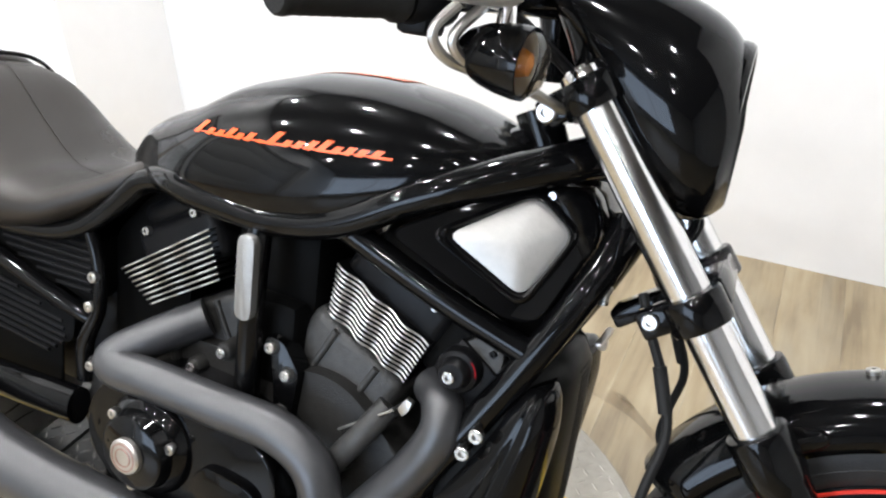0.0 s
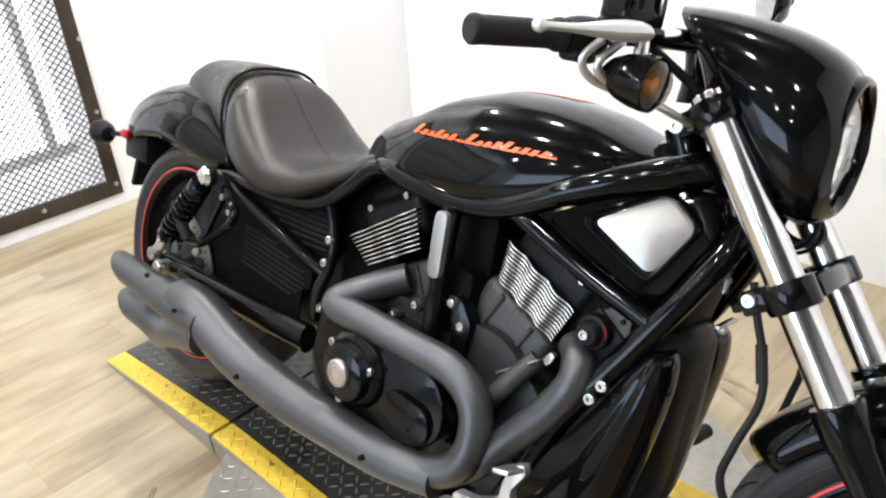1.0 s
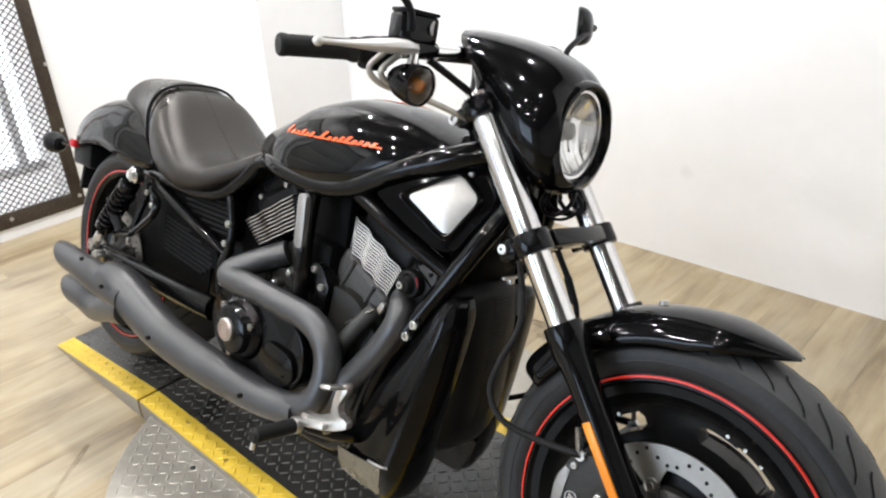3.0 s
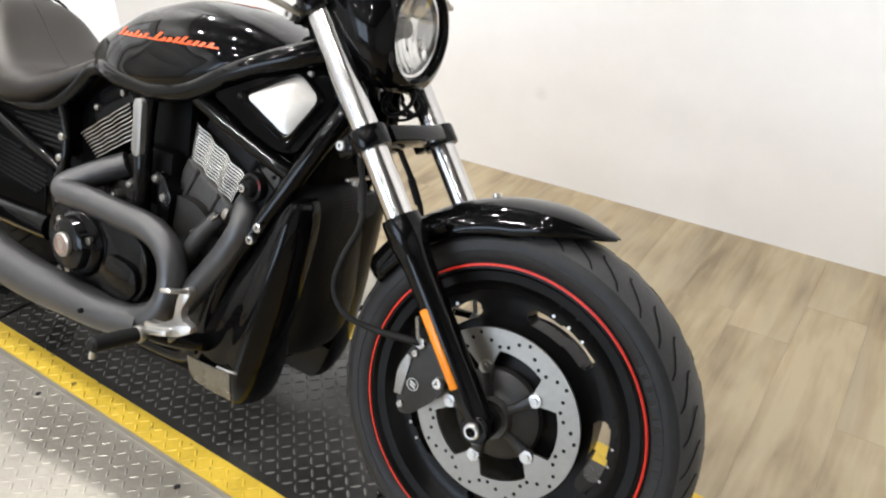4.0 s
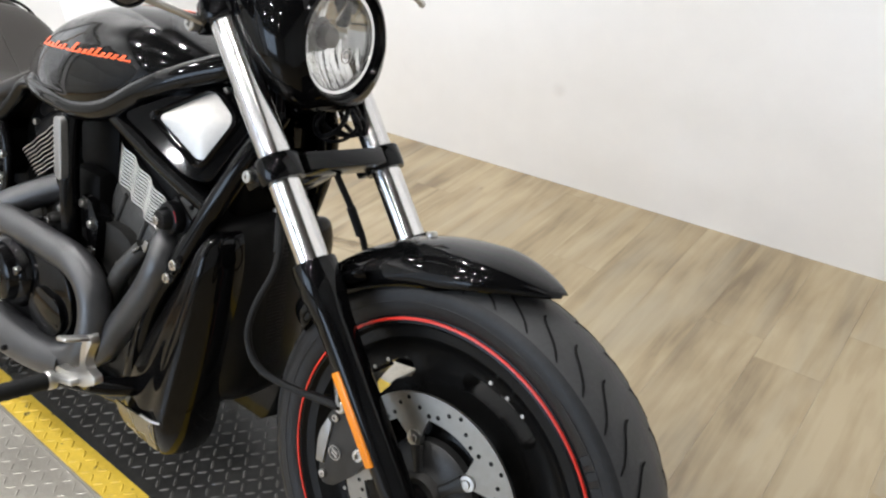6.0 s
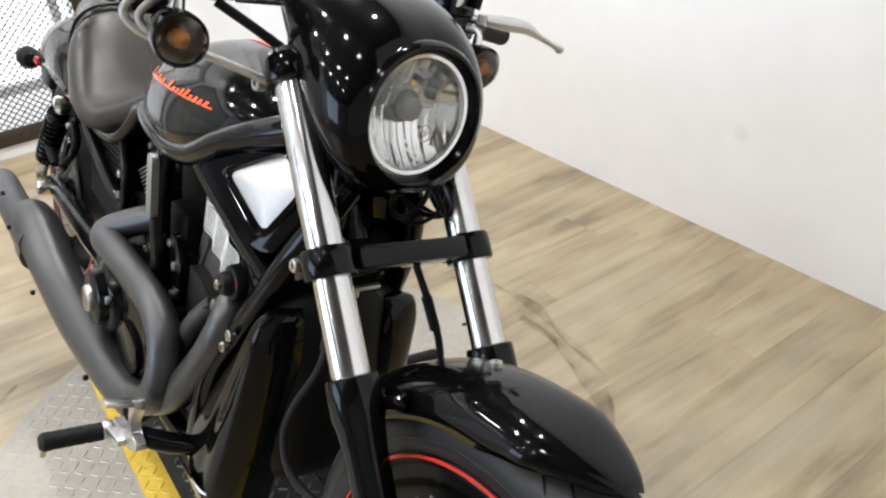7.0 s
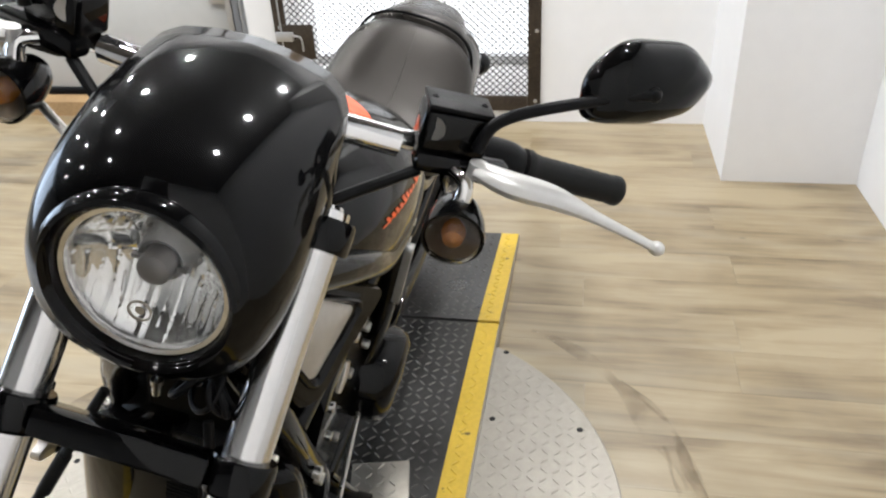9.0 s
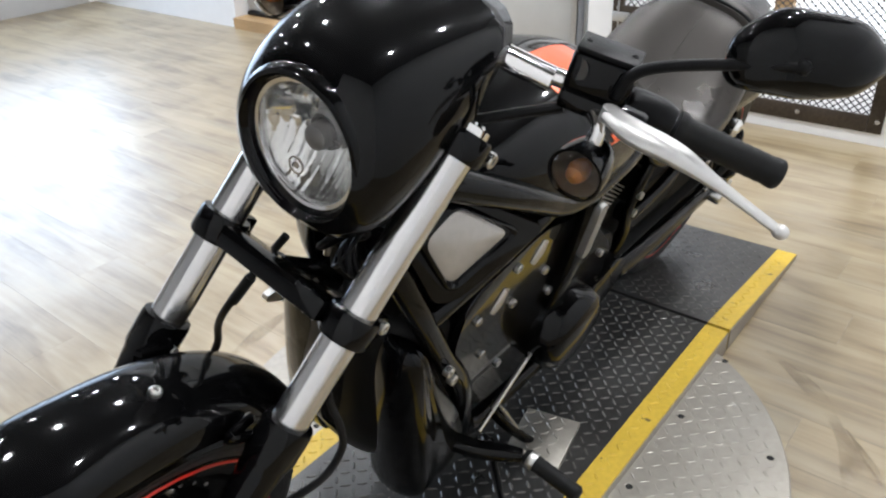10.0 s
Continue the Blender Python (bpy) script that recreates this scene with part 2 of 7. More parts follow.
def planks():
    """Light oak vinyl plank: grain along the plank, knots, a tone of its own for each board."""
    m = bpy.data.materials.new("oak_vinyl_plank")
    m.use_nodes = True
    n, l = m.node_tree.nodes, m.node_tree.links
    b = n["Principled BSDF"]
    tc, info = n.new("ShaderNodeTexCoord"), n.new("ShaderNodeObjectInfo")
    geo = n.new("ShaderNodeNewGeometry")
    off = n.new("ShaderNodeVectorMath")
    off.operation = "MULTIPLY_ADD"
    l.new(geo.outputs["Position"], off.inputs[0])
    off.inputs[1].default_value = (1, 1, 1)
    seed = n.new("ShaderNodeMath")
    seed.operation = "ADD"
    l.new(info.outputs["Random"], seed.inputs[0])
    l.new(geo.outputs["Random Per Island"], seed.inputs[1])
    shift = n.new("ShaderNodeVectorMath")
    shift.operation = "SCALE"
    shift.inputs[0].default_value = (3.7, 11.3, 5.1)
    l.new(seed.outputs[0], shift.inputs["Scale"])
    l.new(shift.outputs["Vector"], off.inputs[2])
    stretch = n.new("ShaderNodeMapping")
    stretch.inputs["Scale"].default_value = (8.0, 1.5, 1.0)
    l.new(off.outputs["Vector"], stretch.inputs["Vector"])
    streaks = n.new("ShaderNodeMapping")
    streaks.inputs["Scale"].default_value = (30.0, 2.2, 1.0)
    l.new(off.outputs["Vector"], streaks.inputs["Vector"])

    def noise(vec, scale, detail, distortion):
        k = n.new("ShaderNodeTexNoise")
        k.inputs["Scale"].default_value, k.inputs["Detail"].default_value, k.inputs["Distortion"].default_value = scale, detail, distortion
        l.new(vec, k.inputs["Vector"])
        return k

    def blend(a_, b_, f_):
        k = n.new("ShaderNodeMix")
        k.data_type = "FLOAT"
        k.inputs[0].default_value = f_
        l.new(a_, k.inputs[2])
        l.new(b_, k.inputs[3])
        return k.outputs[0]

    broad = noise(stretch.outputs["Vector"], 1.15, 7, 0.9)
    grain = noise(streaks.outputs["Vector"], 1.8, 8, 0.4)
    cloud = noise(geo.outputs["Position"], 2.6, 5, 0.4)
    # three printed strips to a board
    strip, snap, white = n.new("ShaderNodeSeparateXYZ"), n.new("ShaderNodeMath"), n.new("ShaderNodeTexWhiteNoise")
    l.new(geo.outputs["Position"], strip.inputs[0])
    snap.operation, snap.inputs[1].default_value = "SNAP", 0.0593
    l.new(strip.outputs[0], snap.inputs[0])
    white.noise_dimensions = "1D"
    both = n.new("ShaderNodeMath")
    both.operation = "ADD"
    l.new(snap.outputs[0], both.inputs[0])
    l.new(seed.outputs[0], both.inputs[1])
    l.new(both.outputs[0], white.inputs["W"])
    tones = blend(blend(blend(broad.outputs["Fac"], grain.outputs["Fac"], 0.30), cloud.outputs["Fac"], 0.33), white.outputs["Value"], 0.06)
    ramp = n.new("ShaderNodeValToRGB")
    e = ramp.color_ramp.elements
    e[0].position, e[0].color = 0.375, (0.160, 0.116, 0.061, 1)
    e[1].position, e[1].color = 0.585, (0.366, 0.297, 0.183, 1)
    mid = ramp.color_ramp.elements.new(0.48)
    mid.color = (0.285, 0.219, 0.124, 1)
    l.new(tones, ramp.inputs["Fac"])
    # grey wisps and small dark knots
    grey = n.new("ShaderNodeMix")
    grey.data_type = "RGBA"
    wisp = noise(stretch.outputs["Vector"], 0.8, 5, 0.8)
    wr = n.new("ShaderNodeMapRange")
    wr.inputs["From Min"].default_value, wr.inputs["From Max"].default_value, wr.inputs["To Max"].default_value = 0.52, 0.72, 0.55
    l.new(wisp.outputs["Fac"], wr.inputs["Value"])
    l.new(wr.outputs["Result"], grey.inputs[0])
    l.new(ramp.outputs["Color"], grey.inputs[6])
    grey.inputs[7].default_value = (0.30, 0.262, 0.190, 1)
    knot_map = n.new("ShaderNodeMapping")
    knot_map.inputs["Scale"].default_value = (5.2, 3.0, 1.0)
    l.new(off.outputs["Vector"], knot_map.inputs["Vector"])
    knots = n.new("ShaderNodeTexVoronoi")
    knots.inputs["Scale"].default_value = 1.0
    l.new(knot_map.outputs["Vector"], knots.inputs["Vector"])
    kr = n.new("ShaderNodeMapRange")
    kr.inputs["From Min"].default_value, kr.inputs["From Max"].default_value = 0.015, 0.05
    kr.inputs["To Min"].default_value, kr.inputs["To Max"].default_value = 0.70, 1.0
    l.new(knots.outputs["Distance"], kr.inputs["Value"])
    sc = n.new("ShaderNodeVectorMath")
    sc.operation = "SCALE"
    l.new(grey.outputs[2], sc.inputs[0])
    l.new(kr.outputs["Result"], sc.inputs["Scale"])
    l.new(sc.outputs["Vector"], b.inputs["Base Color"])
    b.inputs["Roughness"].default_value = 0.29
    b.inputs["Specular IOR Level"].default_value = 0.95
    bp = n.new("ShaderNodeBump")
    bp.inputs["Strength"].default_value, bp.inputs["Distance"].default_value = 0.12, 0.001
    l.new(grain.outputs["Fac"], bp.inputs["Height"])
    l.new(bp.outputs["Normal"], b.inputs["Normal"])
    return m


PLANK = planks()


# ---- mesh helpers ----
def finish(name, bm, mat, sharp=35.0, smooth=True):
    bmesh.ops.recalc_face_normals(bm, faces=bm.faces)
    me = bpy.data.meshes.new(name)
    bm.to_mesh(me)
    bm.free()
    me.materials.append(mat)
    if smooth:
        me.polygons.foreach_set("use_smooth", [True] * len(me.polygons))
        me.set_sharp_from_angle(angle=radians(sharp))
    return me


def part(name, bm, mat, parent=None, label="", sharp=35.0, smooth=True):
    ob = new(name, finish(name, bm, mat, sharp, smooth))
    if parent:
        ob.parent = parent
    if label:
        tagged(ob, label)
    return ob


def shared(name, mesh, parent, matrix):
    ob = new(name, mesh)
    ob.parent = parent
    ob.matrix_basis = matrix
    return ob


def spline(pts, res):
    """Points along a smooth curve through pts (each of any length)."""
    p = [np.array(q, float) for q in pts]
    out = []
    for i in range(len(p) - 1):
        a, b, c, d = p[max(i - 1, 0)], p[i], p[i + 1], p[min(i + 2, len(p) - 1)]
        for k in range(res):
            t = k / res
            out.append(0.5 * (2 * b + (c - a) * t + (2 * a - 5 * b + 4 * c - d) * t * t + (3 * b - a - 3 * c + d) * t ** 3))
    return out + [p[-1]]


def rings(bm, loops, closed=True, caps=True):
    """Skin a list of rings of equally many points."""
    vs = [[bm.verts.new(p) for p in loop] for loop in loops]
    n = len(vs[0])
    for a, b in zip(vs, vs[1:]):
        for i in range(n if closed else n - 1):
            j = (i + 1) % n
            bm.faces.new((a[i], a[j], b[j], b[i]))
    if caps and closed:
        if caps != "end":
            bm.faces.new(vs[0][::-1])
        bm.faces.new(vs[-1])
    return vs


def sweep(bm, pts, rad, seg=12, res=6, caps=True, squash=1.0, up=(0, 1, 0)):
    """A tube along a smooth curve; rad: one radius or one for each point."""
    if not hasattr(rad, "__len__"):
        rad = [rad] * len(pts)
    line = spline([(*p, r) for p, r in zip(pts, rad)], res)
    loops = []
    side = None
    for i, q in enumerate(line):
        a, b = line[max(i - 1, 0)], line[min(i + 1, len(line) - 1)]
        d = Vector(b[:3] - a[:3]).normalized()
        if side is None:
            side = d.cross(Vector(up))
            if side.length < 0.1:
                side = d.cross(Vector((0, 0, 1)))
        side = (side - d * side.dot(d)).normalized()
        other = d.cross(side)
        r = float(q[3])
        loops.append([Vector(q[:3]) + r * (math.cos(2 * math.pi * k / seg) * side + squash * math.sin(2 * math.pi * k / seg) * other)
                      for k in range(seg)])
    rings(bm, loops, True, caps)


def lathe(bm, prof, origin, axis, seg=40, caps=True):
    """A turned body: prof is a list of (radius, distance along the axis)."""
    ax = Vector(axis).normalized()
    u = ax.cross(Vector((0, 0, 1)) if abs(ax.z) < 0.9 else Vector((1, 0, 0))).normalized()
    v = ax.cross(u)
    o = Vector(origin)
    rings(bm, [[o + ax * h + max(r, 1e-4) * (math.cos(2 * math.pi * k / seg) * u + math.sin(2 * math.pi * k / seg) * v) for k in range(seg)]
               for r, h in prof], True, caps)


def rod(bm, a, b, r, seg=12, r2=None):
    a, b = Vector(a), Vector(b)
    lathe(bm, [(r, 0), (r if r2 is None else r2, (b - a).length)], a, b - a, seg)


def prism(bm, poly, y0, y1, bevel=0.0, seg=2):
    """A plate with an outline in x and z, from y0 to y1."""
    a = [bm.verts.new((x, y0, z)) for x, z in poly]
    b = [bm.verts.new((x, y1, z)) for x, z in poly]
    n = len(poly)
    fs = [bm.faces.new(a), bm.faces.new(b[::-1])]
    for i in range(n):
        j = (i + 1) % n
        fs.append(bm.faces.new((a[i], b[i], b[j], a[j])))
    if bevel:
        es = list({e for f in fs for e in f.edges})
        bmesh.ops.bevel(bm, geom=es, offset=bevel, segments=seg, profile=0.5, affect="EDGES", clamp_overlap=True)


def box(bm, centre, size, bevel=0.0, turn=None, seg=2):
    m = Matrix.Translation(centre) @ (turn.to_4x4() if turn else Matrix()) @ Matrix.Diagonal((*size, 1))
    got = bmesh.ops.create_cube(bm, size=1.0, matrix=m)
    if bevel:
        es = list({e for v in got["verts"] for e in v.link_edges})
        bmesh.ops.bevel(bm, geom=es, offset=bevel, segments=seg, profile=0.5, affect="EDGES", clamp_overlap=True)


def ball(bm, centre, radii, seg=20):
    m = Matrix.Translation(centre) @ Matrix.Diagonal((*radii, 1))
    bmesh.ops.create_uvsphere(bm, u_segments=seg, v_segments=seg // 2, radius=1.0, matrix=m)


def rounded(poly, r, n=4):
    """A polygon with rounded corners."""
    out = []
    m = len(poly)
    for i in range(m):
        p, a, b = (np.array(poly[k % m], float) for k in (i, i - 1, i + 1))
        da, db = a - p, b - p
        ra = min(r, 0.45 * np.linalg.norm(da), 0.45 * np.linalg.norm(db))
        s, e = p + da / np.linalg.norm(da) * ra, p + db / np.linalg.norm(db) * ra
        for k in range(n + 1):
            t = k / n
            out.append(tuple((1 - t) ** 2 * s + 2 * t * (1 - t) * p + t * t * e))
    return out

# ---- the room ----
BACK, LEFT, FRONT, RIGHT = -2.405, 1.63, 3.6, -6.2


def slab(name, x0, x1, y0, y1, z0, z1, mat, kind="structure", label="", category="wall"):
    bm = bmesh.new()
    box(bm, ((x0 + x1) / 2, (y0 + y1) / 2, (z0 + z1) / 2), (x1 - x0, y1 - y0, z1 - z0))
    ob = part(name, bm, mat, smooth=False)
    return tagged(ob, label, category, kind=kind)


WT = "smooth white painted showroom wall"
# rear wall with the caged window opening and the overhead door opening
WIN_Y0, WIN_Y1, WIN_Z0, WIN_Z1 = -0.90, 0.30, 0.05, 2.15
slab("wall_rear_a", BACK - 0.2, BACK, WIN_Y1, 1.123, FLOOR, CEIL, WALL, label=WT)
slab("wall_rear_b", BACK - 0.2, BACK, WIN_Y0, WIN_Y1, WIN_Z1, CEIL, WALL, label=WT)
slab("wall_rear_c", BACK - 0.2, BACK, WIN_Y0, WIN_Y1, FLOOR, WIN_Z0, WALL, label=WT)
slab("wall_rear_d", BACK - 0.2, BACK, -1.10, WIN_Y0, FLOOR, CEIL, WALL, label=WT)
slab("wall_rear_e", BACK - 0.2, BACK, -4.1, -1.10, 2.5, CEIL, WALL, label=WT)
slab("wall_rear_f", BACK - 0.2, BACK, RIGHT, -4.1, FLOOR, CEIL, WALL, label=WT)
slab("wall_return", -2.405, -1.777, 1.123, LEFT + 0.15, FLOOR, CEIL, WALL, label="white wall return stepping into the room")
slab("wall_left", -1.777, 1.70, LEFT, LEFT + 0.15, FLOOR, CEIL, WALL, label=WT)
slab("wall_end", 1.70, FRONT, LEFT - 0.0, LEFT + 0.15, FLOOR, CEIL, WALL, label=WT)
slab("wall_front", FRONT, FRONT + 0.15, RIGHT, LEFT, FLOOR, CEIL, FARWALL, label="grey painted far wall")
# the short wall that closes the corner in front of the motorcycle
bm = bmesh.new()
prismpts = [(1.703, 1.63), (1.835, 0.10), (1.96, 0.11), (1.85, 1.63)]
lo = [bm.verts.new((x, y, FLOOR)) for x, y in prismpts]
hi = [bm.verts.new((x, y, CEIL)) for x, y in prismpts]
bm.faces.new(lo), bm.faces.new(hi)
for i in range(4):
    bm.faces.new((lo[i], lo[(i + 1) % 4], hi[(i + 1) % 4], hi[i]))
tagged(part("wall_stub", bm, WALL, smooth=False), "short white partition wall near the platform", "wall", kind="structure")
# faint hand-high smudge on the left wall
bm = bmesh.new()
rim = [(0.168 + 0.052 * math.cos(a) * (1 + 0.2 * math.sin(3 * a)), LEFT - 0.003, 0.305 + 0.040 * math.sin(a) * (1 + 0.15 * math.cos(2 * a))) for a in np.linspace(0, 2 * math.pi, 32, endpoint=False)]
rings(bm, [rim, [((x - 0.168) * 0.5 + 0.168, y, (z - 0.305) * 0.5 + 0.305) for x, y, z in rim], [((x - 0.168) * 0.1 + 0.168, y, (z - 0.305) * 0.1 + 0.305) for x, y, z in rim]], True, "end")
tagged(part("trim_smudge", bm, SMUDGE, smooth=False), "faint brown smudge on the white wall", "stain", kind="structure")
# far side wall with a wide shop window
slab("wall_right_a", BACK, -2.35, RIGHT - 0.15, RIGHT, FLOOR, CEIL, WALL, label=WT)
slab("wall_right_b", 0.6, FRONT, RIGHT - 0.15, RIGHT, FLOOR, CEIL, FARWALL, label="grey painted far wall")
slab("wall_right_c", -2.35, 0.6, RIGHT - 0.15, RIGHT, FLOOR, 0.6, FARWALL, label="grey painted far wall")
slab("wall_right_d", -2.35, 0.6, RIGHT - 0.15, RIGHT, 2.8, CEIL, FARWALL, label="grey painted far wall")
slab("ceiling", BACK - 0.5, FRONT + 0.15, RIGHT - 0.15, LEFT + 0.15, CEIL, CEIL + 0.12, CEILING, label="plain dark painted ceiling", category="ceiling")

# ceiling downlight rims
ring_bm = bmesh.new()
lathe(ring_bm, [(0.068, 0), (0.085, 0), (0.09, 0.012), (0.09, 0.028), (0.068, 0.028), (0.068, 0)], (0, 0, 0), (0, 0, 1), 32, False)
first = part("trim_ring", ring_bm, TRIM)
first_light = new("downlight", None)
first.parent = first_light
tagged(first_light, "round white recessed ceiling downlight", "ceiling light", "ceiling downlights")
for i, (lx, ly) in enumerate(LAMPS):
    m = pose(lx, ly, CEIL - 0.03)
    if i == 0:
        first_light.matrix_basis = m
    else:
        copy_thing(first_light, m)

# shop window
bm = bmesh.new()
for x0, x1, z0, z1 in ((-2.35, 0.6, 0.6, 0.66), (-2.35, 0.6, 2.74, 2.8), (-2.35, -2.29, 0.66, 2.74), (0.54, 0.6, 0.66, 2.74), (-0.91, -0.85, 0.66, 2.74)):
    box(bm, ((x0 + x1) / 2, RIGHT - 0.06, (z0 + z1) / 2), (x1 - x0, 0.06, z1 - z0), 0.004)
tagged(part("window_1", bm, DARK, smooth=False), "wide shop window with dark frame", "window", kind="structure")
bm = bmesh.new()
box(bm, (-0.9, RIGHT - 0.5, 1.4), (6, 0.02, 4))
tagged(part("backdrop_1", bm, glow("overcast_daylight", (0.62, 0.78, 1.0), 2.2), smooth=False), "pale blue daylight outside the shop window", "sky", kind="structure")

# ---- caged window in the rear wall ----
cage = tagged(new("window_cage", None), "expanded metal security cage in a worn steel frame", "window guard")
cage.location = (BACK, -0.3, 0)


def cage_part(name, bm, mat, label="", **kw):
    ob = part(name, bm, mat, cage, label, **kw)
    ob.matrix_parent_inverse = Matrix.Translation((-BACK, 0.3, 0))
    return ob


F0, F1, FZ0, FZ1, FW = -0.955, 0.352, -0.012, 2.2, 0.062
for nm, y0, y1, z0, z1 in (("frame_post", F0, F0 + FW, FZ0, FZ1), ("frame_post", F1 - FW, F1, FZ0, FZ1),
                           ("frame_rail", F0 + FW, F1 - FW, FZ0, FZ0 + 0.075), ("frame_rail", F0 + FW, F1 - FW, FZ1 - FW, FZ1)):
    bm = bmesh.new()
    box(bm, (BACK + 0.008, (y0 + y1) / 2, (z0 + z1) / 2), (0.014, y1 - y0 - 0.001, z1 - z0), 0.002)
    cage_part(nm, bm, RUSTY)
# screws on the frame
scr = bmesh.new()
lathe(scr, [(0.0, 0.006), (0.005, 0.0055), (0.009, 0.003), (0.010, 0.0), (0.010, -0.002)], (0, 0, 0), (1, 0, 0), 14)
scr_mesh = finish("screw", scr, BOLT)
for y, z in [(0.328, 0.04), (0.0, 0.03), (-0.31, 0.03), (-0.62, 0.03), (-0.92, 0.03), (0.332, 0.378), (0.345, 0.69), (0.332, 1.05), (0.332, 1.4), (-0.925, 0.4), (-0.925, 0.75), (-0.925, 1.1)]:
    ob = shared("screw", scr_mesh, cage, Matrix.Translation((BACK + 0.0155, y, z)))
    ob.matrix_parent_inverse = Matrix.Translation((-BACK, 0.3, 0))
# diamond mesh of flattened strands
bm = bmesh.new()
PY, PZ = 0.034, 0.0155
y_lo, y_hi, z_lo, z_hi = F0 + FW - 0.006, F1 - FW + 0.006, FZ0 + 0.07, 1.3
rows_n = int((z_hi - z_lo) / PZ)
cols_n = int((y_hi - y_lo) / PY)
sw = 0.0022


def strand(bm, a, b):
    d = Vector((b[0] - a[0], b[1] - a[1])).normalized()
    n = Vector((-d.y, d.x)) * sw
    v = [bm.verts.new((BACK - 0.004 + k, p[0] + s * n.x, p[1] + s * n.y)) for k in (-0.0016, 0.0016) for p, s in ((a, 1), (a, -1), (b, -1), (b, 1))]
    for q in ((4, 5, 6, 7), (0, 3, 2, 1), (0, 4, 7, 3), (1, 2, 6, 5)):
        bm.faces.new([v[i] for i in q])


for r in range(rows_n):
    for c in range(cols_n):
        y, z = y_lo + c * PY + (PY / 2 if r % 2 else 0), z_lo + r * PZ
        strand(bm, (y, z), (y + PY / 2, z + PZ))
        strand(bm, (y + PY / 2, z + PZ), (y + PY, z))
tagged(cage_part("wire_mesh", bm, WIRE, smooth=False), "grey expanded metal diamond mesh", kind="stuff")
# latch plate, rod and hinge on the left post
bm = bmesh.new()
box(bm, (BACK + 0.02, -0.84, 0.33), (0.012, 0.17, 0.17), 0.003)
cage_part("latch_plate", bm, RUSTY)
bm = bmesh.new()
rod(bm, (BACK + 0.03, -0.915, 0.06), (BACK + 0.03, -0.915, 0.62), 0.004)
cage_part("latch_rod", bm, GALV)
bm = bmesh.new()
box(bm, (BACK + 0.03, -0.90, 0.36), (0.022, 0.09, 0.045), 0.004)
sweep(bm, [(BACK + 0.035, -0.87, 0.365), (BACK + 0.04, -0.82, 0.36), (BACK + 0.04, -0.81, 0.33), (BACK + 0.04, -0.81, 0.29)], 0.005, 8)
cage_part("latch_bolt", bm, GALV, "galvanised sliding bolt")

# window recess behind the cage
slab("window_2", BACK - 0.62, BACK - 0.56, -0.96, 0.40, 0.045, 0.092, GALV, label="grey metal window frame sill", category="window")
slab("trim_1", BACK - 0.62, BACK - 0.56, 0.275, 0.318, 0.092, 2.2, GALV, label="grey metal window frame jamb", category="window")
slab("trim_2", BACK - 0.62, BACK - 0.57, -0.345, -0.255, 0.092, 2.2, PINE, label="brown timber window post", category="window")
slab("trim_3", BACK - 0.62, BACK - 0.2, -1.06, -0.97, FLOOR, 2.3, WALL, label="white window reveal", category="wall")
slab("trim_4", BACK - 0.62, BACK - 0.2, 0.40, 0.48, FLOOR, 2.3, WALL, label="white window reveal", category="wall")
slab("trim_5", BACK - 0.62, BACK - 0.2, -0.97, 0.40, FLOOR, 0.045, WALL, label="white window ledge", category="wall")
slab("trim_6", BACK - 0.62, BACK - 0.2, -0.97, 0.40, 2.2, 2.3, WALL, label="white window reveal", category="wall")
bm = bmesh.new()
box(bm, (BACK - 0.66, -0.3, 1.1), (0.02, 1.6, 2.6))
tagged(part("backdrop_2", bm, glow("bright_outdoors", (0.97, 0.985, 1.0), 1.5), smooth=False), "overexposed white daylight beyond the caged window", "sky", kind="structure")

# ---- overhead door beside it ----
odoor = tagged(new("overhead_door", None), "pale grey sectional overhead door, closed", "garage door")
odoor.location = (BACK - 0.1, -2.6, 0.0)


def od(name, bm, mat, label="", **kw):
    ob = part(name, bm, mat, odoor, label, **kw)
    ob.matrix_parent_inverse = Matrix.Translation((-(BACK - 0.1), 2.6, 0))
    return ob


for k in range(5):
    bm = bmesh.new()
    box(bm, (BACK - 0.13, -2.62, 0.045 + 0.51 * (k + 0.5)), (0.04, 2.9, 0.503), 0.004)
    od("panel", bm, PANEL)
bm = bmesh.new()
box(bm, (BACK - 0.115, -2.62, 0.028), (0.05, 2.9, 0.03), 0.006)
od("rubber_seal", bm, DARK, "black rubber bottom seal")
bm = bmesh.new()
for y0, y1, x0, x1 in ((-1.185, -1.18, BACK - 0.10, BACK - 0.03), (-1.215, -1.18, BACK - 0.035, BACK - 0.03), (-1.215, -1.18, BACK - 0.10, BACK - 0.095)):
    box(bm, ((x0 + x1) / 2, (y0 + y1) / 2, 1.26), (x1 - x0, y1 - y0, 2.5))
od("track", bm, GALV, "galvanised roller track", smooth=False)
for z in (0.09, 0.55):
    bm = bmesh.new()
    box(bm, (BACK - 0.095, -1.27, z), (0.03, 0.11, 0.11), 0.004)
    rod(bm, (BACK - 0.07, -1.30, z + 0.01), (BACK - 0.07, -1.19, z + 0.01), 0.008)
    od("hinge_bracket", bm, GALV)
slab("door_sill", BACK - 0.25, BACK + 0.03, -4.1, -1.12, FLOOR, 0.01, PINE, label="raw timber sill under the overhead door", category="sill")

